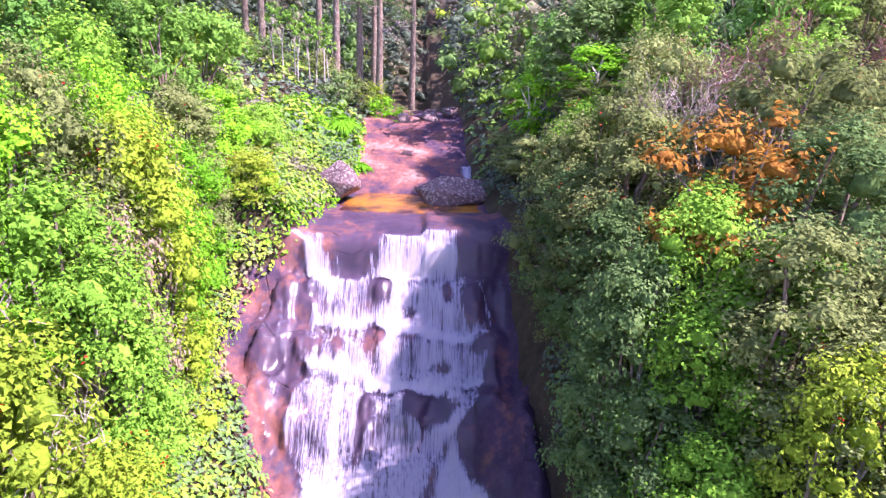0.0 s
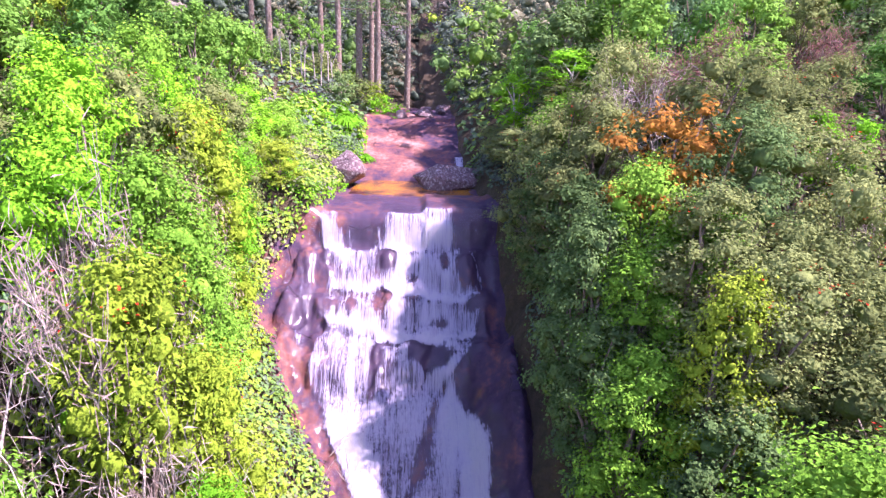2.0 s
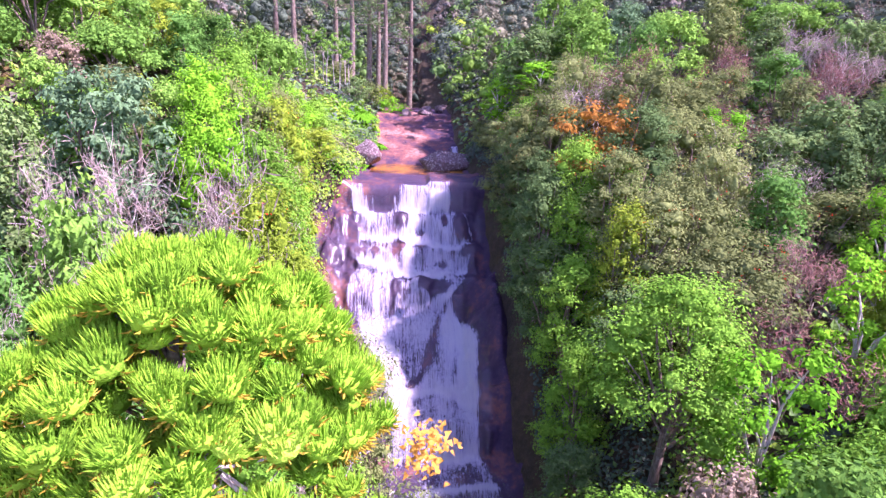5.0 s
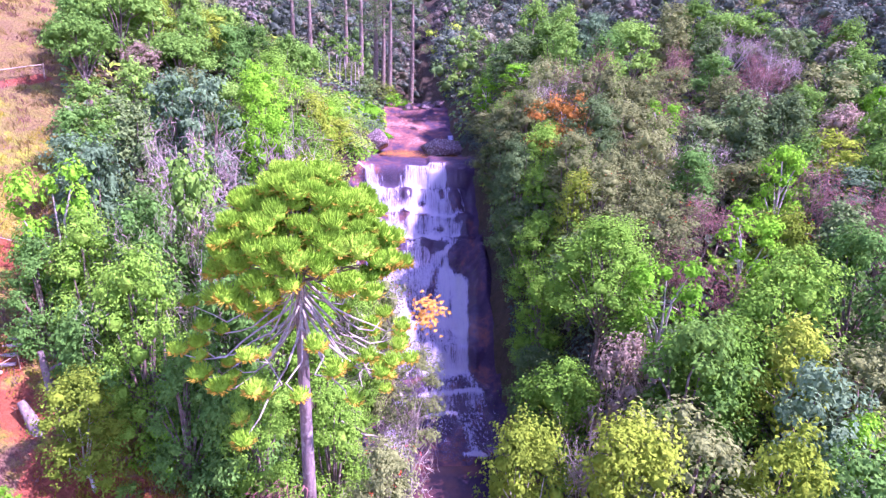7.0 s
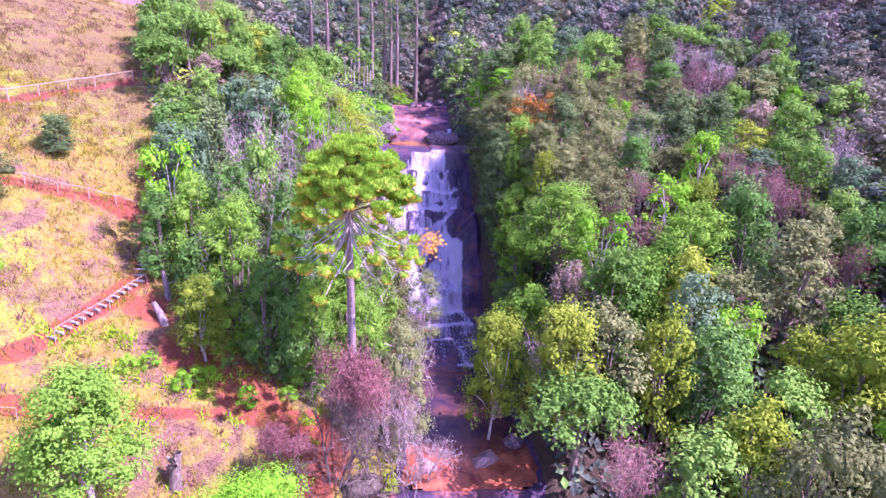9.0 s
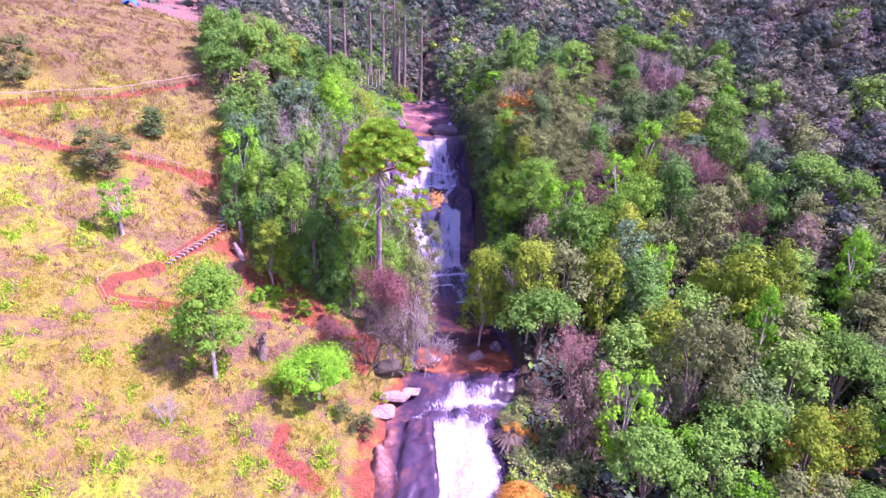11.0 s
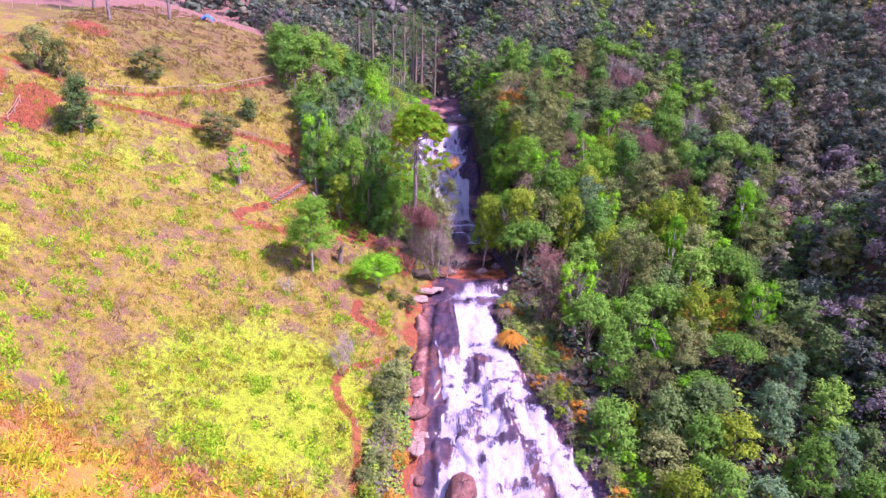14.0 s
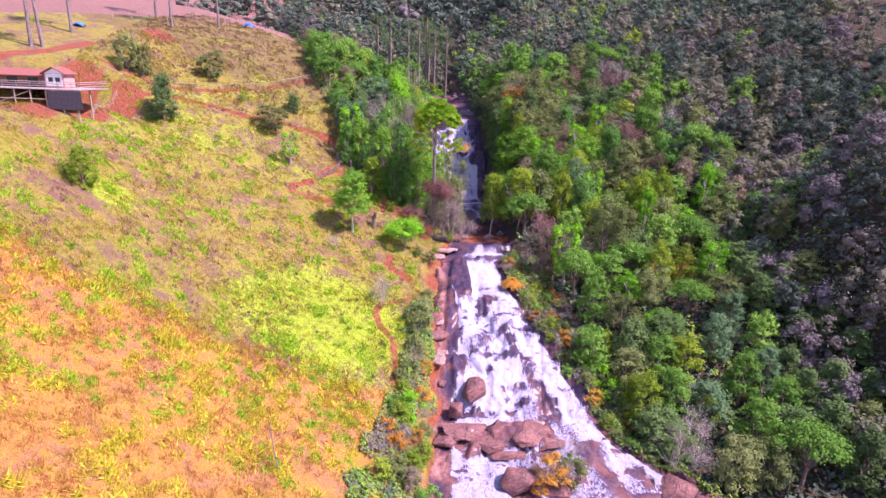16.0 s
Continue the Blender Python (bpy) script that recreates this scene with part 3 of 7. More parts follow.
def rock_height(x, y):
    lo, hi = edges(y)
    cell, rim = blocks(x * 0.42 + 0.25 * rough_noise(x, y, 3), y * 0.5, 5)
    small, small_rim = blocks(x * 1.1, y * 1.3, 9)
    live = np.interp(y, [-62, -14, -13, 6, 12, 31, 33.5, 36, 46, 60], [0.55, 0.5, 0.15, 0.2, 0.55, 0.5, 0.12, 0.1, 0.2, 0.3])
    calm = np.where(y > 0, 1.0, np.clip((x - lo - 4.0) / 1.5, 0.15, 1.0))
    z = bed_height(drop_line(x, y) - 0.05 * (x - 2.0) ** 2 * np.clip(1 - np.abs(y + 14.5) / 2.5, 0, 1))
    z = z + live * (0.9 * (cell - 0.5) + 0.28 * (small - 0.5) - 0.15 * np.exp(-rim * 9)) * calm
    z = z + proud(x, y) + 0.10 * rough_noise(x * 2.5, y * 2.5, 41, 3)
    out = np.maximum(np.maximum(lo - x, x - hi), 0)
    wall = np.where(x < 0, np.interp(y, [-60, -13, 6, 16, 32, 36, 60], [0.1, 0.1, 0.6, 1.2, 1.0, 0.2, 0.1]), np.interp(y, [-60, -14, 6, 16, 32, 36, 60], [0.4, 0.4, 0.8, 1.3, 1.1, 0.2, 0.1]))
    pool = np.clip(1 - np.abs(y + 4.5) / 8.3, 0, 0.12) / 0.12 * 0.8 + np.clip(1 - np.abs(y - 41.4) / 3.1, 0, 0.12) / 0.12 * 0.35
    z = z - pool * np.clip((np.minimum(x - lo, hi - x)) / 1.0, 0, 1)
    # the smooth shoulder of rock beside the lower chute, the dry flank of the great fall, and the buttress in its shade
    wobble = 0.7 * rough_noise(x * 0.6, y * 0.35, 77, 3)
    inside = np.minimum(np.minimum(x + 4.9 - 0.1 * (y + 24), -1.5 - 0.06 * (y + 24) - x) + wobble, np.minimum(y + 31.5 - 1.5 * (x + 3.3), -18.8 - y))
    split = np.exp(-((y + 24.9 + 0.5 * (x + 3.3)) / 0.16) ** 2) + 0.8 * np.exp(-((x + 3.6 + 0.15 * (y + 24)) / 0.10) ** 2) * (y < -25)
    z = z + (0.75 + 0.12 * (x + 3.3)) * np.clip(inside / 0.45, 0, 1) ** 0.7 - 0.22 * split * (inside > 0)
    z = z + np.clip(inside, 0, 1) * (0.3 * rough_noise(x * 0.9, y * 0.55, 79, 3) + 0.22 * (small - 0.5))
    bar, facet, facet_rim = slab_bar(x, y)
    z = z + bar * (0.9 + 1.1 * (facet - 0.4) - 0.25 * np.exp(-facet_rim * 10))
    flank = np.clip(1 - np.abs(x + 8.6) / 1.8, 0, 1) * np.clip(1 - np.abs(y - 28.5) / 4.5, 0, 1)
    z = z + 0.8 * np.sqrt(flank)
    buttress = np.clip(1 - np.abs(x - 5.4) / 2.0, 0, 1) * np.clip(1 - np.abs(y - 21.0) / 5.5, 0, 1)
    z = z + 2.6 * np.sqrt(buttress)
    z = z + 0.4 * np.clip((x - 0.5 + wobble) / 0.3, 0, 1) * np.clip((y - 33.4) / 0.3, 0, 1) * np.clip((37.8 - y) / 0.5, 0, 1)
    lip = np.where(y < -12, np.clip(0.9 + 3.2 * rough_noise(x * 0.35, y * 0.35, 45, 3), 0.1, 2.2), 0.9)
    z = z + np.where(y < -14, np.clip(out, 0, 1) * (0.7 * (cell - 0.6) + 0.35 * (small - 0.5)), 0)
    return z + wall * np.minimum(out, lip) - 0.8 * np.maximum(out - lip, 0) + 0.5 * np.clip(out, 0, 1) * rough_noise(x * 0.9, y * 0.9, 43, 3)


def rock_masks(x, y):
    """Where the rock is dry, reddish and pale: the upper slab, the sunny flank, the outer edges, the lower slabs."""
    lo, hi = edges(y)
    slab = np.clip((y - 44.5) / 1.5, 0, 1) * np.clip((2.0 - x) / 2.0, 0, 1)
    flank = np.clip((lo + 2.0 - x) / 1.0, 0, 1) * (y > 12) * (y < 34)
    rim = np.clip((lo + 1.0 - x) / 1.0, 0, 1) * (y < -12)
    low = np.clip((-44 - y) / 5, 0, 1) * 0.8
    damp = np.clip(1 - np.hypot((x + 3.3) / 2.5, (y + 23.5) / 7), 0, 1)
    return {"dry_rock": np.clip(np.maximum.reduce([slab * 0.85, flank * 0.6, rim * 0.9, low * 0.7, slab_bar(x, y)[0] * 0.8]) - 0.5 * damp, 0, 1)}


def near_channel(x, y):
    lo, hi = edges(y)
    return (x > lo - 3.0) & (x < hi + 3.0)


rock_bed = sheet("rock_bed", np.arange(-13, 9, 0.16), np.arange(3.9, 37, 0.16), rock_height, ROCK, rock_masks, keep=near_channel)
tagged(rock_bed, "wet purple-brown granite bed with broken ledges", "rock", kind="structure")
lower_bed = sheet("lower_rock_bed", np.arange(-13, 34, 0.24), np.arange(-72, 4.1, 0.24), rock_height, ROCK, rock_masks, keep=near_channel)
tagged(lower_bed, "reddish granite bed of the lower cascade", "rock", kind="structure")
outer_bed = sheet("outer_rock_bed", np.arange(-13, 52, 0.55), np.arange(-112, -71.6, 0.55), rock_height, ROCK, rock_masks, keep=near_channel)
tagged(outer_bed, "reddish granite bed further down the stream", "rock", kind="structure")
upper_bed = sheet("upper_rock_bed", np.arange(-10, 10, 0.24), np.arange(36.8, 66, 0.24), rock_height, ROCK, rock_masks, keep=near_channel)
tagged(upper_bed, "smooth pinkish granite slab above the fall", "rock", kind="structure")


# ---- water ----
def veil_edges(y):
    table_y = [-75, -57, -51, -45, -38, -34, -29, -24, -19.5, -17, -14, 4, 9, 11, 13.6, 15.3, 18, 20.3, 22.2, 23.5, 24.4, 25.6, 27, 28.7, 30.6, 32, 33.5, 39]
    left = [-6, -7, -6.5, -5.5, -5.0, -4.6, -5.2, -5.4, -5.4, -3.0, -3.5, -4.4, -4.0, -3.8, -3.2, -3.2, -3.6, -4.8, -5.6, -6.4, -7.0, -7.6, -8.6, -9.4, -9.6, -7.2, -7.2, -6.4]
    right = [36, 20, 14.5, 12.6, 9.2, 7.0, 5.0, 4.0, 3.6, 7.0, 6.5, 5.8, 6.4, 5.6, 4.4, 4.6, 4.6, 4.9, 4.1, 3.4, 3.0, 4.1, 4.6, 5.2, 5.4, 5.2, 4.6, 4.8]
    return np.interp(y, table_y, left), np.interp(y, table_y, right)


def water_height(x, y):
    around = [rock_height(x + dx, y + dy) for dx, dy in ((0, 0), (0.22, 0), (-0.22, 0), (0, 0.26), (0, -0.26))]
    top, mean = np.maximum.reduce(around), sum(around) / 5
    return 0.75 * top + 0.25 * mean + 0.07 + 0.07 * rough_noise(x * 3.0, y * 1.2, 51, 3) * np.clip(6 * (top - mean) + 0.4, 0, 1)


# the shelves of the great fall, where water lands white and then thins over the next edge: amount, x and y along each
SHELVES = [(1.0, (-2.6, -1.0, 1.0, 2.6), (32.1, 32.3, 32.4, 32.6)), (0.9, (-5.6, -3.4, -1.3, 2.0, 4.4), (30.0, 29.9, 29.8, 29.4, 29.1)),
           (1.1, (-6.0, -3.1, -1.4, 1.0, 2.4, 4.4), (27.7, 27.4, 26.9, 26.7, 26.9, 27.4)), (0.8, (-3.6, -1.5, 0.6, 2.9, 4.6), (16.2, 16.7, 17.2, 16.4, 15.9))]
# dark rock that shows through the great fall: amount, x, y, half width, half length
BARE_ROCK = [(1.0, -1.75, 31.4, 0.60, 0.85), (0.75, -2.1, 29.0, 0.75, 0.75), (1.0, 0.9, 25.6, 1.55, 0.75), (0.55, -2.4, 25.7, 0.35, 1.0), (0.7, 3.6, 30.9, 0.8, 1.1), (0.5, 2.1, 31.4, 0.4, 0.5),
             (0.5, 3.9, 28.9, 0.6, 0.5), (0.9, -7.6, 31.6, 1.4, 0.9), (0.6, -3.6, 32.4, 1.3, 0.45), (0.45, 1.6, 27.9, 0.7, 0.35), (0.4, -0.2, 30.6, 0.5, 0.4), (0.5, -4.2, 28.6, 0.5, 0.6)]
# white and dark runs: amount, width and course
WHITE_LINES = [(0.55, 0.35, [(-7.0, 33.3), (-6.2, 32.6), (-4.8, 31.6)]), (0.8, 0.16, [(0.6, 37.3), (2.5, 37.9), (4.3, 38.4)]), (0.45, 0.10, [(3.9, 31.8), (4.8, 29.9), (5.0, 28.3)]),
               (0.5, 0.18, [(-7.3, 26.5), (-7.2, 24.9), (-6.1, 22.9), (-5.2, 22.2)]),
               (0.42, 0.20, [(-2.7, 10.5), (0.2, 11.0), (5.0, 11.4)]), (0.36, 0.16, [(-1.6, 8.9), (0.6, 9.2), (2.2, 9.4)]), (0.30, 0.6, [(0.5, 13.9), (3.4, 13.5)]),
               (0.55, 0.25, [(2.6, 4.9), (4.2, 4.9)]), (0.28, 0.5, [(2.6, 9.0), (3.2, 7.0), (3.5, 5.0)]), (0.35, 0.4, [(4.0, 13.0), (5.3, 11.0), (6.0, 8.8)]), (0.5, 0.22, [(0.0, -16.3), (2.0, -16.5), (6.8, -16.2)]),
               (0.30, 1.0, [(5.5, -37), (8.8, -44.5), (13.0, -50), (19, -57)]), (0.4, 0.12, [(-5.2, -20.5), (-4.9, -26), (-4.1, -30), (-3.6, -33)])]
DARK_LINES = [(-0.35, 0.28, [(1.9, 24.2), (1.5, 23.6), (0.7, 21.2), (-0.1, 18.6), (-1.2, 17.4)]), (-0.25, 0.3, [(-2.4, 25.6), (-2.6, 23.6)]),
              (-0.7, 0.30, [(-5.9, 27.5), (-6.6, 25.9), (-6.9, 24.8)]), (-0.3, 0.25, [(2.6, 20.5), (2.2, 17.6)])]


def great_fall_foam(x, y):
    """How full the veil of the great fall is: strands, white shelves, thin edges below them, bare rock."""
    strands = rough_noise(x * 0.9, y * 0.10, 61, 3)
    foam = 0.33 + 0.8 * strands + 0.5 * rough_noise(x * 0.7, y * 0.45, 65, 3)
    wander = 1.1 * rough_noise(x * 0.9, y * 0.2, 69, 4)
    for amount, xs, ys in SHELVES:
        across = y - np.interp(x, xs, ys) + wander
        ends = np.clip((x - xs[0]) / 0.5 + 0.5, 0, 1) * np.clip((xs[-1] - x) / 0.5 + 0.5, 0, 1)
        foam = foam + amount * ends * (0.36 * np.exp(-((across - 0.12) / 0.26) ** 2) - 0.13 * np.exp(-((across + 0.42) / 0.22) ** 2))
    for amount, cx, cy, rx, ry in BARE_ROCK:
        d = np.hypot((x - cx) / rx, (y - cy) / ry) + 0.9 * rough_noise(x * 1.5, y * 1.0, int(cy * 11) % 60, 3)
        foam = foam - 0.85 * amount * np.clip(1.5 - 1.3 * d, 0, 1)
    # the full foot of the drape, the thin veil over the sunny flank, the dark face below the lip and its shaded end
    foot = -1.6 - 1.75 * np.clip((y - 19.0) / 3.4, -0.6, 1.3)
    foam = foam + 0.35 * np.clip((foot - x) / 0.5, 0, 1) * np.clip((23.2 - y) / 1, 0, 1)
    foam = foam + 0.22 * np.clip((x - 2.4) / 0.5, 0, 1) * np.clip((24.4 - y) / 1, 0, 1)
    foam = foam - 0.26 * np.clip((-5.8 - x) / 0.6, 0, 1) * np.clip((y - 26.0) / 1.5, 0, 1) * np.clip((32.4 - y) / 0.5, 0, 1)
    face = np.clip((-2.1 - x) / 0.4, 0, 1) * np.clip((x + 5.6) / 0.4, 0, 1) * np.clip((y - 32.6) / 0.3, 0, 1)
    foam = foam - 0.8 * face - 0.5 * np.clip((x - 2.5) / 0.4, 0, 1) * np.clip((y - 31.9) / 0.8, 0, 1)
    foam = foam - np.interp(y, [13.6, 15.5, 33.6, 34.0], [0.25, 0.0, 0.0, 0.95])
    return foam + np.interp(y, [22, 26], [0.07, 0.0])


def water_masks(x, y):
    lo, hi = veil_edges(y)
    fade = np.clip((np.minimum(x - lo, hi - x) + 0.5 * rough_noise(x * 0.8, y * 0.8, 63, 3)) / 0.9, 0, 1)
    slope = np.abs(rock_height(x, y + 0.5) - rock_height(x, y - 0.5))
    strands = rough_noise(x * 0.9, y * 0.10, 61, 3)
    stand_out = rock_height(x, y) - bed_height(y)
    foam = 0.31 + 0.7 * strands + 0.35 * rough_noise(x * 0.5, y * 0.22, 65, 2) - 0.12 * np.clip(stand_out - 0.3, 0, 1.5) - 1.25 * proud(x, y)
    below = rock_height(x, y + 0.9) - rock_height(x, y)
    foam = foam + 0.2 * np.clip(below - 0.45, 0, 1)
    gap = np.interp(y, [-75, -50, -44, -37, -30, -24, -20, -18.5, -17.5, -16.2, -15, -14, -13.4, 3, 5, 10, 11, 12, 14.5],
                    [0.14, 0.14, 0.16, 0.22, 0.32, 0.42, 0.36, 0.0, -0.2, 0.15, -0.05, -0.45, -0.9, -0.9, -0.38, -0.32, -0.2, -0.22, -0.05])
    foam = foam + gap + 0.75 * np.clip((-1.2 - x) / 1.2, 0, 1) * np.clip(1 - np.abs(y - 6) / 3.5, 0, 1)
    # the thin ends of the crest, a dark band through the lower fan, the dry shoulder and the bar of slabs
    foam = foam - 0.5 * np.clip(np.abs(x - 2.2) - 1.6, 0, 1) * np.clip(1 - np.abs(y + 15.2) / 1.8, 0, 1)
    band = np.exp(-((x - (5.1 - 0.45 * (y + 41))) / 0.9) ** 2) * np.clip((-33 - y) / 3, 0, 1)
    dry = 0.9 * np.clip((-1.4 - x) / 0.5, 0, 1) * np.clip((-18.6 - y) / 1.0, 0, 1) * np.clip((y + 31.0) / 2.0, 0, 1)
    dry = dry * (1 - np.exp(-(segment_distance(x, y, [(-5.2, -20.5), (-4.9, -26), (-4.1, -30), (-3.6, -33)]) / 0.16) ** 2))
    ledges = (np.clip(rough_noise(x * 0.5, y * 0.8, 73, 4) * 2.6 - 0.12, 0, 0.6) + np.clip(rough_noise(x * 1.3, y * 1.9, 75, 3) * 2.2 - 0.25, 0, 0.5)) * np.clip((-23 - y) / 6, 0, 1)
    foam = foam - 0.35 * band - dry - 0.9 * slab_bar(x, y)[0] - 1.2 * ledges
    foam = np.where(y > 13.6, great_fall_foam(x, y), foam)
    for amount, width, line in WHITE_LINES + DARK_LINES:
        foam = foam + 1.1 * amount * np.exp(-((segment_distance(x, y, line) + 0.5 * width * rough_noise(x * 1.4, y * 1.4, 67, 3)) / width) ** 2)
    foam = foam * fade - (1 - fade) * 0.7
    foam = np.where(foam < 0, 2.4 * foam, foam)
    return {"foam": np.clip(foam, -2.4, 0.75), "fall": np.clip(np.where(y > 10, 0.2, 0.0) + 0.75 * slope, 0, 1)}


def water_uv(x, y, z):
    return x, (y + 0.9 * z) * 0.6


def in_veil(x, y):
    lo, hi = veil_edges(y)
    return (x > lo - 0.3) & (x < hi + 0.3)


great_fall = sheet("waterfall", np.arange(-9, 6, 0.13), np.arange(4.2, 39.2, 0.13), water_height, FALLING_WATER, water_masks, water_uv, in_veil)
tagged(great_fall, "white water falling in strands over dark ledges", "waterfall", kind="structure")
lower_fall = sheet("lower_waterfall", np.arange(-9, 34, 0.18), np.arange(-70, -13.2, 0.18), water_height, FALLING_WATER, water_masks, water_uv, in_veil)
tagged(lower_fall, "foaming white cascade fanning out over boulders", "waterfall", kind="structure")
outer_fall = sheet("outer_cascade", np.arange(-9, 48, 0.45), np.arange(-112, -69.7, 0.45), water_height, FALLING_WATER, water_masks, water_uv, in_veil)
tagged(outer_fall, "white cascade running on down the stream", "waterfall", kind="structure")


def level(z):
    return lambda x, y: np.full(x.shape, z) + 0.02 * rough_noise(x * 1.5, y * 1.5, 71, 2)


pool = sheet("pool", np.arange(-6, 9, 0.4), np.arange(-13.2, 6.0, 0.35), level(2.36), DARK_POOL, lambda x, y: {"shoal": np.clip((-6.5 - y + 3.0 * rough_noise(x * 0.5, y * 0.5, 77, 3)) / 2.5, 0, 1)}, keep=lambda x, y: near_channel(x, y) & (y > -13.6 + 0.05 * (x - 2.0) ** 2))
tagged(pool, "still dark brown pool below the waterfall", "pool", kind="structure")
upper_pool = sheet("upper_pool", np.arange(-7, 7, 0.4), np.arange(38.2, 45, 0.3), level(20.03), GOLD_POOL, keep=lambda x, y: near_channel(x, y))
tagged(upper_pool, "golden brown shallow pool above the waterfall", "pool", kind="structure")
side_fall = sheet("side_trickle", np.arange(3.6, 5.0, 0.12), np.arange(44.2, 48.5, 0.12), lambda x, y: rock_height(x, y) + 0.06, FALLING_WATER,
                  lambda x, y: {"foam": 0.65 - np.abs(x - 4.3) * 1.2, "fall": np.full(x.shape, 0.7)}, water_uv)
tagged(side_fall, "thin white trickle beside the upper slab", "waterfall", kind="structure")

# ---- trees: how they are made ----
def part(name, mesh, material, parent, label=""):
    """Links a mesh (or bmesh) as one part under a thing."""
    if isinstance(mesh, bmesh.types.BMesh):
        data = bpy.data.meshes.new(name)
        mesh.to_mesh(data)
        mesh.free()
        mesh = data
    if not mesh.materials:
        mesh.materials.append(material)
    ob = new(name, mesh)
    ob.parent = parent
    return tagged(ob, label)


def tubes(lines, sides=6):
    """Tapered round limbs: each line is a list of (point, radius)."""
    verts, faces = [], []
    ring = [(math.cos(2 * math.pi * k / sides), math.sin(2 * math.pi * k / sides)) for k in range(sides)]
    for line in lines:
        base = len(verts)
        for i, (p, r) in enumerate(line):
            a, b = Vector(line[max(i - 1, 0)][0]), Vector(line[min(i + 1, len(line) - 1)][0])
            along = (b - a).normalized() if (b - a).length > 1e-6 else Vector((0, 0, 1))
            u = along.orthogonal().normalized()
            v = along.cross(u)
            for c, s in ring:
                verts.append(tuple(Vector(p) + (u * c + v * s) * r))
        for i in range(len(line) - 1):
            for k in range(sides):
                q, w = base + i * sides + k, base + i * sides + (k + 1) % sides
                faces.append((q, w, w + sides, q + sides))
    return verts, faces


def leaves(rng, centres, outward, length, width, droop=0.2, scatter=0.25, three=True):
    """One leaf spray a centre, facing outward: a lopsided triangle, or a folded rhombus."""
    n = len(centres)
    normal = outward + scatter * rng.normal(size=(n, 3))
    normal[:, 2] += 0.35
    normal /= np.linalg.norm(normal, axis=1)[:, None] + 1e-9
    along = rng.normal(size=(n, 3)) + 0.6 * outward
    along[:, 2] -= droop * 2
    along -= (along * normal).sum(1)[:, None] * normal
    along /= np.linalg.norm(along, axis=1)[:, None] + 1e-9
    across = np.cross(normal, along)
    size = rng.uniform(0.65, 1.3, n)[:, None]
    a, b = along * length * size * 0.5, across * width * size * 0.5
    lift = normal * (width * 0.18) * size
    if three:
        verts = np.stack([centres - a, centres + a * 0.25 - b * 1.05 + lift, centres + a * 0.8 + b * 0.95], 1).reshape(-1, 3)
        return verts, np.arange(3 * n).reshape(-1, 3)
    verts = np.stack([centres - a, centres - b + lift, centres + a, centres + b + lift], 1).reshape(-1, 3)
    faces = np.arange(4 * n).reshape(-1, 4)
    return verts, faces


def clump_points(rng, clumps, count, below=-0.35, sprigs=15):
    """Points and outward directions over a set of ellipsoid boughs (x, y, z, radius, height): each bough bears sprigs, each sprig a tuft of leaves."""
    clumps = np.asarray(clumps, float)
    weight = clumps[:, 3] * (clumps[:, 3] + clumps[:, 4])
    pick = rng.choice(len(clumps), count, p=weight / weight.sum())
    ends = rng.normal(size=(len(clumps), sprigs, 3))
    ends /= np.linalg.norm(ends, axis=2)[:, :, None]
    ends[:, :, 2] = np.where(ends[:, :, 2] < below, -ends[:, :, 2], ends[:, :, 2])
    stretch = rng.uniform(0.55, 1.18, (len(clumps), sprigs))
    tuft_size = rng.uniform(0.16, 0.32, (len(clumps), sprigs))
    twig = rng.integers(0, sprigs, count)
    d, c = ends[pick, twig], clumps[pick]
    scale = np.stack([c[:, 3], c[:, 3], c[:, 4]], 1)
    around = rng.normal(size=(count, 3)) * np.array([1.0, 1.0, 0.7])
    out = around / (np.linalg.norm(around, axis=1)[:, None] + 1e-9) * 0.75 + d + np.array([0, 0, 0.2])
    out /= np.linalg.norm(out, axis=1)[:, None]
    return c[:, :3] + d * scale * stretch[pick, twig][:, None] + around * (tuft_size[pick, twig] * c[:, 3])[:, None], out


def ball_template(cuts):
    bm = bmesh.new()
    bmesh.ops.create_icosphere(bm, subdivisions=cuts, radius=1.0)
    verts, faces = np.array([tuple(v.co) for v in bm.verts]), np.array([[v.index for v in f.verts] for f in bm.faces])
    bm.free()
    return verts, faces


BALL, LUMP = ball_template(2), ball_template(1)


def leaf_masses(rng, clumps, size=0.5, ball=BALL):
    """The close inner foliage of each bough: a lumpy, lopsided mass under the outer sprays."""
    verts, faces = ball
    pieces = []
    for x, y, z, r, h in clumps:
        swell = 1.0
        for _ in range(4):
            swell = swell + 0.15 * np.sin(verts @ (rng.normal(size=3) * 3.2) + rng.uniform(0, 6.28))
        pieces.append((np.array([x, y, z]) + verts * (swell * size)[:, None] * np.array([r, r, h]), faces))
    return joined(pieces)


def crown_mesh(rng, clumps, count, size, droop, below, wide=0.62, mass=0.5, ball=BALL):
    """Leaf sprays over the inner masses of a crown."""
    centres, outward = clump_points(rng, clumps, count, below)
    sprays = leaves(rng, centres, outward, size, size * wide, droop)
    masses = leaf_masses(rng, clumps, mass, ball)
    v, f = joined([sprays, masses])
    return v, f, np.arange(len(f)) >= len(sprays[1])


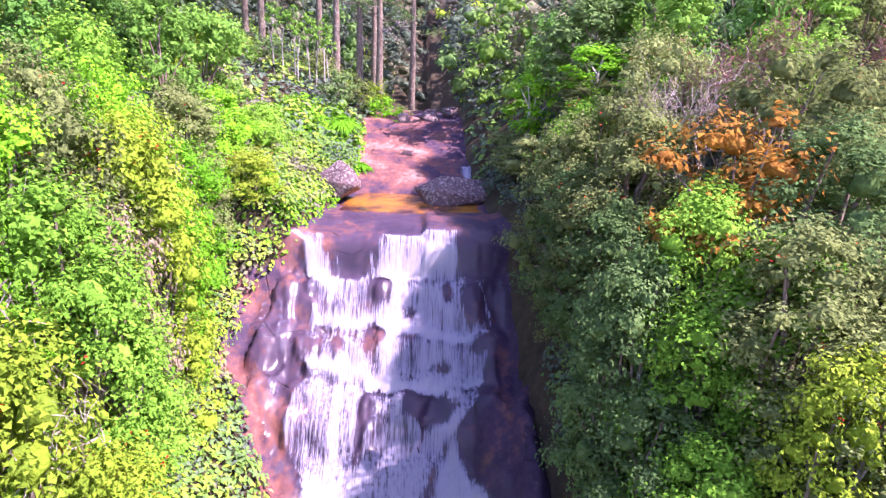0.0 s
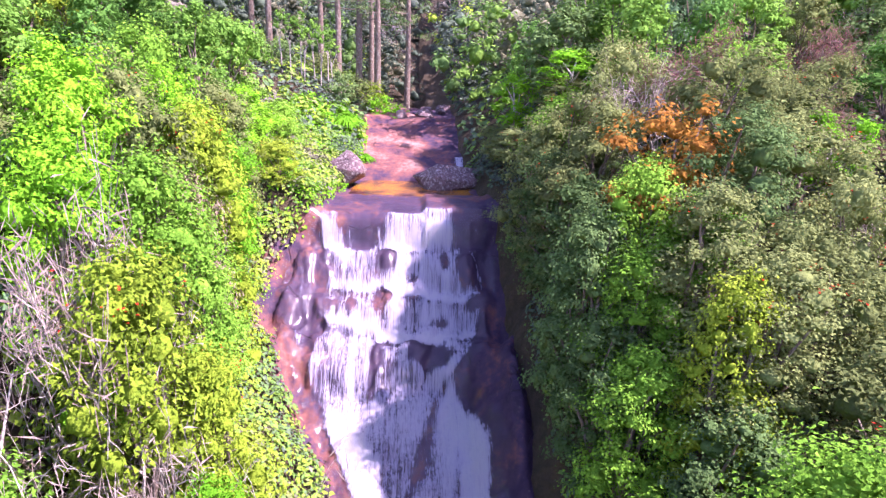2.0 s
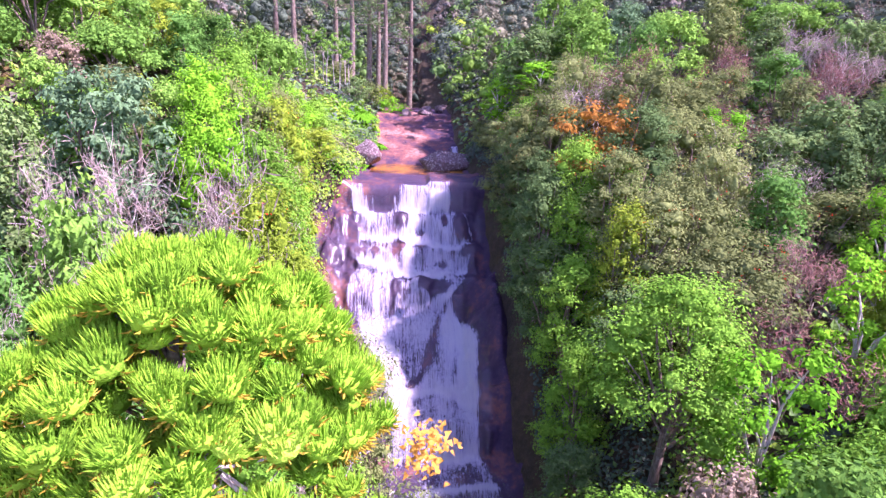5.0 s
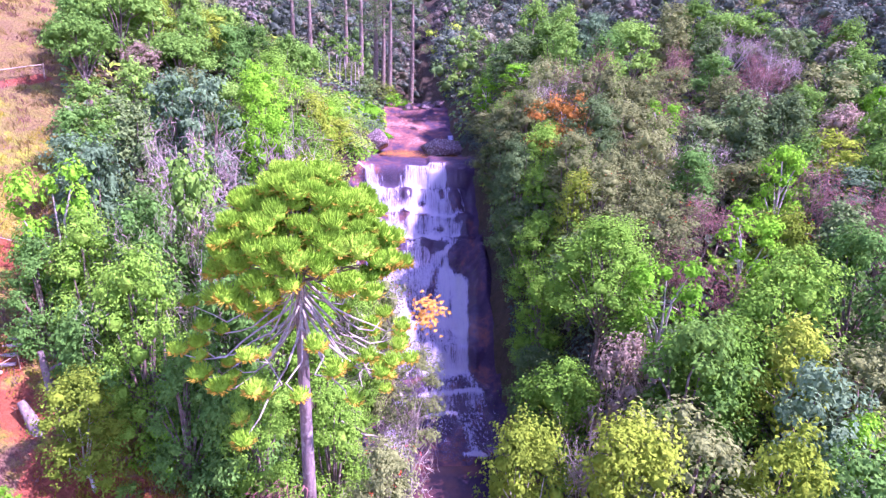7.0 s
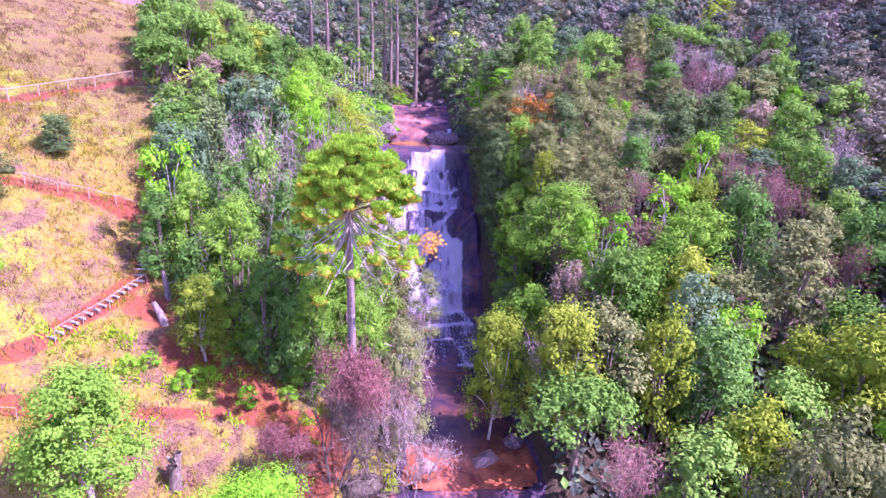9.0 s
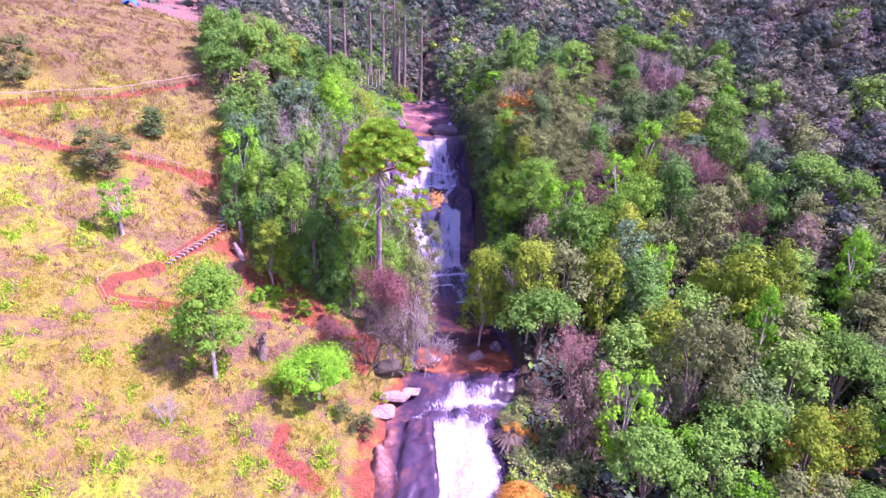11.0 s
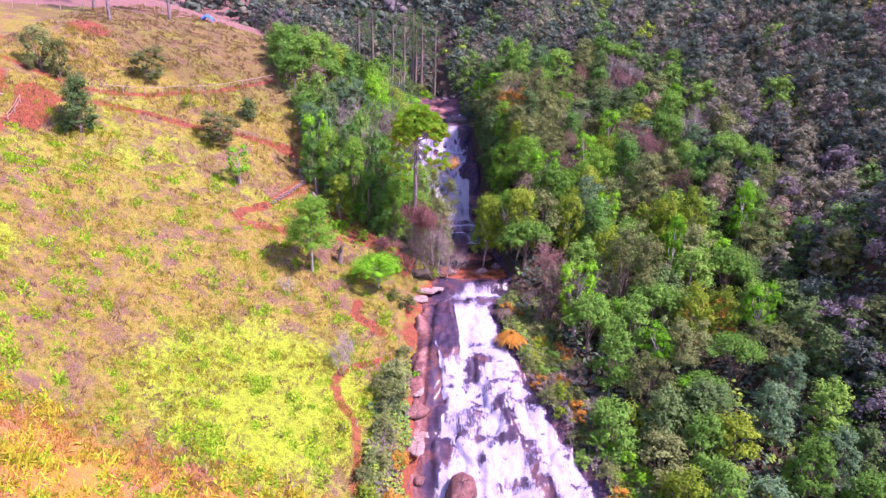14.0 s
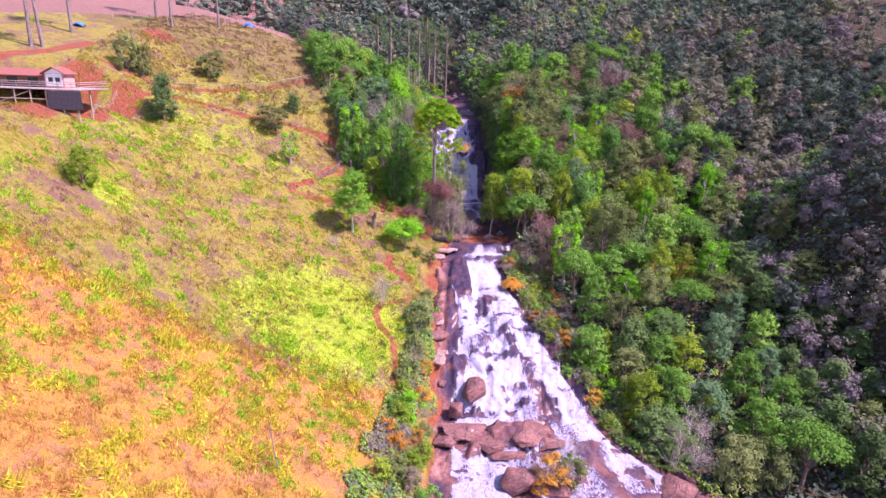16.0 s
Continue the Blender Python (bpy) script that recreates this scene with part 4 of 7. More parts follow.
def crown_clumps(rng, radius, low, high, count, form):
    """The boughs of a crown: where its leaf masses lie, spread over its outline with some within."""
    out = []
    golden = math.pi * (3 - math.sqrt(5))
    for k in range(count):
        a = k * golden + rng.normal() * 0.35
        h = (k + 0.5) / count
        if form == "dome":
            reach = radius * 0.72 * math.sqrt(max(0.0, 1 - h ** 2.2)) * rng.uniform(0.7, 1.1)
        elif form == "high":
            reach = radius * 0.78 * math.sqrt(max(0.0, 1 - h ** 3)) * rng.uniform(0.55, 1.1)
        elif form == "spread":
            q = math.sqrt(h)
            reach, h = radius * 0.82 * q, 1 - 0.55 * q * q * rng.uniform(0.5, 1.0)
        elif form == "column":
            reach = radius * (0.62 - 0.42 * h) * rng.uniform(0.7, 1.15)
        else:
            reach = radius * (0.25 + 0.6 * math.sin(math.pi * min(h * 0.75 + 0.12, 1))) * rng.uniform(0.6, 1.15)
        size = radius * rng.uniform(0.22, 0.46)
        z = low + (high - low) * h - size * 0.5
        out.append((reach * math.cos(a), reach * math.sin(a), z, size, size * rng.uniform(0.65, 1.0)))
    return out


def limb_lines(rng, clumps, fork, girth, bend=0.25):
    """A trunk to the fork and a bent limb to each bough."""
    lean = rng.normal(size=2) * 0.12
    trunk = [((0, 0, -0.6), girth * 1.35), ((lean[0] * 0.4, lean[1] * 0.4, fork * 0.5), girth), ((lean[0], lean[1], fork), girth * 0.8)]
    lines = [trunk]
    for x, y, z, r, _ in clumps:
        start = Vector((lean[0], lean[1], fork * rng.uniform(0.6, 1.0)))
        end = Vector((x, y, z))
        middle = start.lerp(end, 0.5) + Vector(rng.normal(size=3)) * bend + Vector((0, 0, 0.15 * (end - start).length))
        lines.append([(start, girth * 0.45), (middle, girth * 0.28), (end, girth * 0.10)])
    return lines


def joined(pieces):
    verts, faces, base = [], [], 0
    for v, f in pieces:
        v, f = np.asarray(v, float).reshape(-1, 3), np.asarray(f, int)
        verts.append(v)
        faces.append(f + base)
        base += len(v)
    return np.concatenate(verts), np.concatenate(faces)


def leafy_tree(seed, leaf, radius, height, low, form="dome", boughs=16, count=1500, size=0.34, bark=None, droop=0.25, below=-0.35, girth=None, thing="tree", mass=0.36):
    """A broadleaf tree: trunk with limbs, and a crown of many leaf sprays in boughs."""
    rng = np.random.default_rng(seed)
    clumps = crown_clumps(rng, radius, low, height, boughs, form)
    root = new(thing)
    girth = girth or 0.035 * height
    v, f = tubes(limb_lines(rng, clumps[::2], low * 0.75 + 0.3, girth), 4)
    part("trunk", mesh_of("trunk", v, f), bark or BARK, root)
    v, f, smooth = crown_mesh(rng, clumps, count, size, droop, below, mass=mass)
    part("crown", mesh_of("crown", v, f, smooth), LEAVES[leaf], root)
    return root


def branching(rng, start, way, length, girth, depth, spread, lines, tips):
    """Limbs that fork again and again."""
    middle = start + way * length * 0.5 + Vector(rng.normal(size=3)) * length * 0.07
    end = start + way * length + Vector(rng.normal(size=3)) * length * 0.08
    lines.append([(start, girth), (middle, girth * 0.82), (end, girth * 0.62)])
    tips.append(end)
    if depth == 0:
        return
    for _ in range(3 if depth > 1 else 2 + int(rng.integers(0, 2))):
        turn = Vector(rng.normal(size=3))
        turn = (way + turn * spread + Vector((0, 0, 0.12))).normalized()
        branching(rng, start.lerp(end, rng.uniform(0.55, 1.0)), turn, length * rng.uniform(0.6, 0.85), girth * 0.58, depth - 1, spread, lines, tips)


def bare_tree(seed, height, spread=0.55, depth=4, leaf="twig", bark=None, twigs=900, stems=3, girth=0.11, twig_size=0.6, width=0.035, bare_below=0.35):
    """A leafless tree: forked limbs with a haze of fine twigs at their ends."""
    rng = np.random.default_rng(seed)
    lines, tips = [], []
    for _ in range(stems):
        way = Vector((*(rng.normal(size=2) * 0.35), 1)).normalized()
        branching(rng, Vector((*(rng.normal(size=2) * 0.15), -0.5)), way, height * 0.38, girth, depth, spread, lines, tips)
    root = new("bare_tree")
    v, f = tubes(lines, 3)
    part("trunk", mesh_of("trunk", v, f), bark or PALE_BARK, root)
    tips = np.array([tuple(t) for t in tips])
    tips = tips[tips[:, 2] > height * bare_below]
    pick = tips[rng.integers(0, len(tips), twigs)] + rng.normal(size=(twigs, 3)) * 0.28
    out = pick - np.array([0, 0, height * 0.4])
    out /= np.linalg.norm(out, axis=1)[:, None] + 1e-6
    v, f = leaves(rng, pick, out, twig_size, width, -0.1, 0.9)
    part("crown", mesh_of("crown", v, f, False), LEAVES[leaf], root)
    return root


def crooked_tree(seed, height, stems, girth):
    """A leafless tree with long winding silvery limbs that fork into fewer, finer ones."""
    rng = np.random.default_rng(seed)
    lines = []

    def wind(start, way, length, girth, depth):
        line, p, way, n = [], Vector(start), Vector(way), 7
        turn = Vector(rng.normal(size=3)) * 0.22
        for i in range(n):
            line.append((p.copy(), girth * (1 - 0.78 * i / (n - 1))))
            way = (way + turn + Vector(rng.normal(size=3)) * 0.26 + Vector((0, 0, 0.06))).normalized()
            p = p + way * length / n
        lines.append(line)
        if depth:
            for _ in range(5 if depth > 1 else 4):
                i = int(rng.integers(2, n))
                side = (line[i][0] - line[i - 1][0]).normalized() + Vector(rng.normal(size=3)) * 0.75 + Vector((0, 0, 0.1))
                wind(line[i][0], side.normalized(), length * rng.uniform(0.3, 0.52), max(line[i][1] * 0.62, 0.009), depth - 1)

    for _ in range(stems):
        wind((*(rng.normal(size=2) * 0.2), -0.5), Vector((*(rng.normal(size=2) * 0.55), 1)).normalized(), height * rng.uniform(0.75, 1.0), girth, 3)
    root = new("bare_tree")
    v, f = tubes(lines[:stems], 6)
    part("trunk", mesh_of("trunk", v, f), PALE_BARK, root)
    v, f = tubes(lines[stems:], 3)
    part("crown", mesh_of("crown", v, f), PALE_BARK, root)
    ends = np.array([tuple(line[-1 - k % 3][0]) for k, line in enumerate(lines[stems:])])
    pick = ends[rng.integers(0, len(ends), 2600)] + rng.normal(size=(2600, 3)) * 0.25
    v, f = leaves(rng, pick, rng.normal(size=(2600, 3)), 0.5, 0.03, -0.2, 0.9)
    part("twig_haze", mesh_of("twig_haze", v, f, False), LEAVES["twig"], root)
    return root


# ---- tree kinds: each built once where it first stands, then copied ----
KINDS = {}
for kind, args in {
    "dark": dict(leaf="dark", radius=3.2, height=7.6, low=1.2, form="dome", boughs=20, count=3800, size=0.34),
    "dark_tall": dict(leaf="dark", radius=2.9, height=9.0, low=1.2, form="column", boughs=21, count=3800, size=0.34),
    "green": dict(leaf="green", radius=3.0, height=7.4, low=1.4, form="dome", boughs=19, count=3800, size=0.33),
    "green_spread": dict(leaf="green", radius=3.5, height=7.0, low=3.2, form="spread", boughs=20, count=3600, size=0.32),
    "olive": dict(leaf="olive", radius=2.9, height=7.2, low=1.2, form="dome", boughs=21, count=4000, size=0.3),
    "olive_vase": dict(leaf="olive", radius=3.2, height=7.8, low=1.8, form="vase", boughs=21, count=4000, size=0.3),
    "blue": dict(leaf="blue", radius=2.9, height=7.6, low=1.3, form="dome", boughs=19, count=3800, size=0.33),
    "lime": dict(leaf="lime", radius=2.2, height=7.2, low=2.4, form="vase", boughs=15, count=2600, size=0.28, bark=PALE_BARK),
    "yellow": dict(leaf="yellow", radius=2.7, height=7.0, low=1.6, form="dome", boughs=17, count=3600, size=0.29),
    "straw": dict(leaf="straw", radius=2.5, height=6.6, low=1.8, form="dome", boughs=17, count=2800, size=0.24),
    "orange": dict(leaf="orange", radius=2.4, height=6.8, low=2.2, form="vase", boughs=15, count=2600, size=0.23),
    "fine_green": dict(leaf="fresh", radius=2.6, height=5.6, low=0.8, form="dome", boughs=24, count=8000, size=0.19),
    "fine_yellow": dict(leaf="yellow", radius=2.6, height=5.4, low=0.7, form="dome", boughs=28, count=8000, size=0.185),
    "fine_lime": dict(leaf="lime", radius=2.5, height=5.8, low=0.7, form="dome", boughs=22, count=7600, size=0.19),
    "fine_dark": dict(leaf="dark", radius=2.7, height=6.0, low=0.4, form="column", boughs=26, count=8000, size=0.2),
    "fine_olive": dict(leaf="olive", radius=2.6, height=5.6, low=0.6, form="vase", boughs=24, count=7600, size=0.18),
    "fine_spread": dict(leaf="fresh", radius=4.1, height=15.5, low=7.5, form="dome", boughs=44, count=15000, size=0.21, girth=0.26),
    "emerald": dict(leaf="emerald", radius=2.9, height=7.4, low=1.0, form="dome", boughs=20, count=4600, size=0.29),
    "yellow_round": dict(leaf="yellow", radius=2.7, height=8.4, low=2.0, form="high", boughs=26, count=7200, size=0.21, bark=PALE_BARK, girth=0.13),
    "high_emerald": dict(leaf="emerald", radius=2.8, height=9.8, low=0.7, form="high", boughs=38, count=11000, size=0.21),
    "high_green": dict(leaf="fresh", radius=2.8, height=9.8, low=0.8, form="high", boughs=40, count=12500, size=0.19),
    "high_yellow": dict(leaf="yellow", radius=2.8, height=9.6, low=0.7, form="high", boughs=44, count=12500, size=0.185),
    "high_lime": dict(leaf="lime", radius=2.7, height=9.8, low=0.7, form="high", boughs=36, count=12000, size=0.19),
    "high_dark": dict(leaf="dark", radius=2.9, height=10.2, low=0.4, form="high", boughs=40, count=12500, size=0.20),
    "high_olive": dict(leaf="olive", radius=2.8, height=9.8, low=0.6, form="high", boughs=40, count=12000, size=0.18),
}.items():
    KINDS[kind] = leafy_tree(len(KINDS) + 3, **args)
for kind, high in (("fine_yellow", 4.9), ("fine_olive", 4.9), ("high_yellow", 8.8), ("high_olive", 8.9)):
    top = np.random.default_rng(5).normal(size=(16, 3)) * np.array([1.2, 1.2, 0.4]) + np.array([0, 0, high])
    spots = np.repeat(top, 3, 0) + np.random.default_rng(6).normal(size=(48, 3)) * 0.09
    v, f = leaves(np.random.default_rng(7), spots, np.tile((0.0, 0.0, 1.0), (48, 1)), 0.11, 0.09)
    part("blossoms", mesh_of("blossoms", v, f, False), LEAVES["red"], KINDS[kind], "small red blossoms")
KINDS["sapling"] = leafy_tree(61, "green", 1.0, 6.0, 4.4, "dome", 7, 320, 0.24, bark=PALE_BARK, girth=0.07)
KINDS["bare"] = bare_tree(40, 6.8, leaf="twig", twigs=1100)
KINDS["bare_red"] = bare_tree(41, 6.2, leaf="red_twig", bark=BARK, twigs=1900, twig_size=0.5)
KINDS["silver"] = crooked_tree(43, 10.5, 6, 0.12)
KINDS["haze"] = bare_tree(44, 6.0, 0.75, 5, "red_twig", BARK, 6800, 3, 0.10, 0.34, 0.036, 0.75)
for k, (kind, leaf) in enumerate((("shrub", "green"), ("dark_shrub", "dark"), ("olive_shrub", "olive"), ("lime_shrub", "lime"), ("yellow_shrub", "yellow"), ("orange_shrub", "orange"))):
    KINDS[kind] = leafy_tree(50 + k, leaf, 1.6, 2.3, 0.3, "dome", 10, 1300, 0.19, thing="shrub")
FULL_HEIGHT = {"dark": 7.6, "dark_tall": 9.0, "green": 7.4, "green_spread": 7.0, "olive": 7.2, "olive_vase": 7.8, "blue": 7.6, "lime": 7.2, "yellow": 7.0,
               "straw": 6.6, "orange": 6.8, "fine_green": 5.6, "fine_yellow": 5.4, "fine_lime": 5.8, "fine_dark": 6.0, "fine_olive": 5.6, "fine_spread": 15.5, "emerald": 7.4, "yellow_round": 8.4, "high_emerald": 9.8, "high_green": 9.8, "high_yellow": 9.6, "high_lime": 9.8, "high_dark": 10.2, "high_olive": 9.8, "bare": 6.8, "bare_red": 6.2, "silver": 6.4, "haze": 6.0, "sapling": 6.0}
for kind in ("bare", "bare_red", "silver", "haze"):
    FULL_HEIGHT[kind] = max(max(v.co.z for v in child.data.vertices) for child in KINDS[kind].children) - 0.2
KIND_LABELS = {
    "dark": "dark green broadleaf tree with a dense rounded crown", "dark_tall": "tall narrow dark green forest tree",
    "green": "green broadleaf tree with a rounded crown", "green_spread": "green tree with a wide flat crown",
    "olive": "dull olive tree with fine foliage", "olive_vase": "olive-coloured tree with an open vase-shaped crown",
    "blue": "blue-green broadleaf forest tree", "lime": "slender pale-stemmed tree with a bright lime-green crown",
    "yellow": "yellow-green broadleaf tree in full sun", "straw": "withered straw-brown tree among green ones",
    "orange": "tree with orange autumn-coloured leaves", "bare": "leafless tree with pale grey forked branches",
    "bare_red": "leafless tree with a haze of reddish-brown twigs", "shrub": "fresh green low bushy shrub", "dark_shrub": "dark green dense bushy shrub",
    "olive_shrub": "dull olive low bushy shrub", "lime_shrub": "bright lime-green leafy shrub", "yellow_shrub": "yellow-green low sunlit shrub",
    "orange_shrub": "rust-orange dry shrub on the slope",
    "fine_green": "green small-leaved tree overgrown with climbers", "fine_yellow": "yellow-green sunlit bushy tree on the bank",
    "fine_lime": "bright green feathery tree on the bank", "fine_dark": "dark green drooping tree on the shaded bank",
    "fine_olive": "olive-green small-leaved tree on the bank", "fine_spread": "green tree with a wide layered crown", "emerald": "emerald-green broadleaf tree with a rounded crown", "yellow_round": "yellow-green tree with a round crown on a pale stem",
    "high_emerald": "tall emerald-green tree at the wood's edge", "high_green": "tall green tree hung with climbers", "high_yellow": "tall yellow-green sunlit tree on the bank",
    "high_lime": "tall bright green feathery tree on the bank", "high_dark": "tall dark green tree on the shaded bank", "high_olive": "tall olive-green small-leaved tree on the bank", "sapling": "slender pale sapling with a small leafy top", "haze": "leafless tree in a haze of pinkish-brown twigs", "silver": "leafless silver-grey tree with crooked branches",
}
USED = set()


def plant(kind, x, y, scale=1.0, turn=0.0, z=None, tall=1.0, label="", group="forest trees"):
    """A tree of that kind with its foot in the ground at (x, y)."""
    z = ground_at(x, y) if z is None else z
    m = Matrix.Translation((x, y, z)) @ Matrix.Rotation(turn, 4, "Z")
    ob = KINDS[kind]
    if kind in USED:
        ob = copy_thing(ob, m)
    ob.matrix_basis = m
    ob.scale = (scale, scale, scale * tall)
    USED.add(kind)
    shrub = "shrub" in kind
    return tagged(ob, label or KIND_LABELS[kind], "shrub" if shrub else "tree", "bushes" if shrub else group)

# ---- the woods ----
rng = np.random.default_rng(7)
TAKEN = []


def free(x, y, gap):
    return all((x - a) ** 2 + (y - b) ** 2 > (0.5 * (gap + g)) ** 2 for a, b, g in TAKEN)


def marked(kind, x, y, top=None, scale=1.0, gap=3.0, label="", z=None):
    """A tree that stands out; top is the height of its crown's top."""
    z = ground_at(x, y) if z is None else z
    if kind.startswith("fine") and kind != "fine_spread" and top and top - z > 7.6 * scale:
        kind = kind.replace("fine", "high")
    full = FULL_HEIGHT.get(kind, 2.3)
    tall = (top - z) / (full * scale) if top else 1.0
    wider = min(max(tall / 1.3, 1.0), 1.2 if kind.startswith(("fine", "high")) else 1.2 if kind == "silver" else 1.0)
    scale, tall = scale * wider, tall / wider
    TAKEN.append((x, y, gap))
    return plant(kind, x, y, scale, rng.uniform(0, 6.28), z - 0.05, min(max(tall, 0.45), 2.6), label)


# east bank, trees that can be told apart
marked("orange", 12.0, 21.0, 29.0, 1.35)
marked("lime", 8.0, 41.0, 29.6, 0.9)
marked("lime", 11.0, 36.0, 31.5, 1.1)
marked("lime", 28.2, 12.0, 25.8, 0.95)
marked("emerald", 22.0, 14.3, 25.0, 1.0)
marked("fine_green", 23.0, 1.5, 20.8, 1.4, 5)
marked("olive", 30.1, -2.9, 20.2, 1.3, 5)
marked("yellow", 15.8, -10.4, 15.2, 0.95)
marked("blue", 19.5, -7.0, 17.0, 1.0)
marked("yellow", 33.4, -11.8, 16.0, 1.05)
marked("olive_vase", 21.4, -20.0, 13.0, 1.15)
marked("lime", 28.7, -17.5, 13.8, 0.85)
marked("green", 14.4, -38.8, -2.0, 1.05)
marked("green", 26.8, -34.0, -2.0, 1.15)
marked("dark", 43.2, -22.5, 6.3, 1.1)
marked("olive", 41.9, -13.7, 11.8, 1.1)
marked("dark", 26.5, -21.4, 7.4, 1.1)
marked("lime", 42.2, -10.3, 17.3, 0.85)
marked("lime", 22.2, -8.3, 15.0, 0.85)
marked("fine_spread", 11.6, 4.8, 21.4, 1.0, 5)
marked("yellow_round", 3.9, -6.9, 13.9, 1.0, z=3.0)
marked("yellow_round", 8.6, -9.2, 15.5, 1.2)
marked("lime", 13.9, -23.8, 9.0, 1.1)
marked("lime", 17.4, -24.8, 4.8, 0.9)
marked("straw", 10.6, -22.8, 8.0, 0.85)
marked("straw", 12.6, -21.4, 8.2, 0.85)
marked("orange_shrub", 33.9, -22.2, None, 1.9)
marked("straw", 11.0, -2.0, 16.2, 0.9)
marked("bare", 8.8, -5.2, 14.8, 0.6)
marked("bare", 23.3, 17.5, 27.0, 1.0)
marked("bare", 13.5, 27.0, 32.0, 1.0)
marked("olive_vase", 16.0, 24.5, 31.5, 1.1)
marked("bare_red", 32.5, 10.1, 25.6, 1.2)
marked("bare_red", 34.5, 7.8, 23.6, 1.0)
marked("bare_red", 16.9, 28.7, 34.0, 1.2)
# the shaded bank beside the great fall; some dark kinds carry its shade as leaf colour
for x, y, top, kind, size in ((8.3, 16.0, 20.0, "fine_dark", 0.85), (9.6, 16.4, 23.0, "fine_green", 0.9), (9.2, 14.0, 19.5, "fine_green", 0.9), (8.6, 21.0, 21.0, "fine_dark", 0.8),
                              (8.4, 25.5, 25.5, "fine_olive", 0.95), (7.6, 30.0, 26.5, "fine_olive", 0.9), (7.8, 34.5, 26.0, "fine_olive", 0.9), (7.2, 38.5, 24.8, "fine_olive", 0.8),
                              (11.8, 15.5, 26.0, "fine_olive", 1.0), (8.8, 10.0, 15.5, "fine_green", 0.8), (7.8, 6.5, 11.0, "fine_dark", 0.7), (11.5, 10.6, 19.0, "fine_dark", 0.9),
                              (10.9, 19.6, 26.4, "fine_green", 0.8), (10.0, 18.2, 26.3, "fine_green", 0.9), (11.9, 16.8, 25.2, "fine_green", 0.85), (8.0, 18.0, 24.5, "fine_dark", 0.8), (11.8, 12.8, 23.3, "fine_yellow", 0.8), (14.2, 18.5, 29.0, "fine_dark", 1.0), (13.4, 13.0, 24.0, "fine_olive", 1.0), (7.6, 43.0, 25.4, "fine_olive", 0.8),
                              (10.0, 29.5, 29.0, "fine_olive", 1.0), (8.2, 27.6, 25.6, "fine_dark", 0.9), (8.8, 22.8, 25.0, "fine_dark", 0.9), (9.6, 32.4, 28.6, "fine_green", 0.95), (10.4, 25.8, 28.6, "fine_olive", 1.0), (10.6, 36.0, 29.6, "fine_olive", 1.0), (8.2, 18.8, 23.6, "fine_dark", 0.85), (16.2, 14.5, 24.5, "fine_olive", 1.1)):
    marked(kind, x, y, top, size, 2.2)

kinds = ["dark", "dark_tall", "green", "green_spread", "olive", "olive_vase", "blue", "yellow", "straw", "bare", "bare_red", "lime", "emerald"]
odds = np.array([7, 5, 20, 8, 10, 9, 6, 8, 5, 6, 7, 7, 9.0])
odds = odds / odds.sum()


NEAR_KINDS = {"dark": "fine_dark", "dark_tall": "fine_dark", "green": "fine_green", "olive": "fine_olive", "olive_vase": "fine_olive", "blue": "fine_dark", "yellow": "fine_yellow", "green_spread": "fine_green", "straw": "bare"}


# how high the canopy of the east bank stands over the ground: x, y, height
CANOPY = np.array([(18, 10, 7), (19.5, -7, 10.5), (13.6, 5.5, 10), (22, 14, 7.3), (23, 1.5, 9.5), (32.6, 10, 8), (30, -3, 10.8), (15.8, -10.4, 10.5), (22.2, -8.3, 9.5), (26.5, -21.4, 8), (14.4, -38.8, 8),
                   (12.8, -23, 9), (26.8, -34, 7.2), (43, -22.5, 7), (42, -13.7, 7.4), (33.4, -11.8, 11.5), (21.4, -20, 13), (28.7, -17.5, 12.5), (42, -10.3, 10.5), (18, 28, 8), (34, 28, 8), (40, -40, 7)], float)


def canopy_height(x, y):
    w = 1 / ((CANOPY[:, 0] - x) ** 2 + (CANOPY[:, 1] - y) ** 2 + 6.0) ** 1.5
    return float((w * CANOPY[:, 2]).sum() / w.sum())


def woods(count, xs, ys, gap, inside, size=(0.75, 1.15), tries=60):
    """Trees strewn over a stretch of ground, none nearer to another than the gap."""
    made = 0
    for _ in range(count * tries):
        if made == count:
            break
        x, y = rng.uniform(*xs), rng.uniform(*ys)
        if not inside(x, y) or not free(x, y, gap):
            continue
        kind = str(rng.choice(kinds, p=odds))
        if 8 < x < 27 and -3 < y < 33:
            kind = NEAR_KINDS.get(kind, kind)
        # the gully's shade is put into leaf colour by picking dark trees
        if x > 40 and y < -14 and kind not in ("bare", "dark", "olive"):
            kind = "dark_tall"
        TAKEN.append((x, y, gap))
        scale, tall = rng.uniform(*size) * (1.25 if kind.startswith("fine") else 1.0), rng.uniform(0.85, 1.2)
        if x > 0:
            want = canopy_height(x, y) * rng.uniform(0.72, 1.02)
            scale = min(max(scale, want / 8.5), 1.4)
            tall = min(max(want / (FULL_HEIGHT[kind] * scale), 0.75), 1.5)
        plant(kind, x, y, scale, rng.uniform(0, 6.28), None, tall)
        made += 1
    return made


def east_bank(x, y):
    lo, hi = edges(y)
    return x > hi + (1.6 if y > 12 else 2.2 if y > -16 or y < -46 else 6.5)


WEST_EDGE_Y, WEST_EDGE_X = [-6, -3, 0, 4, 10, 18, 26, 46, 80, 140], [-11, -15, -21, -24, -26.5, -30, -34, -40, -48, -76]


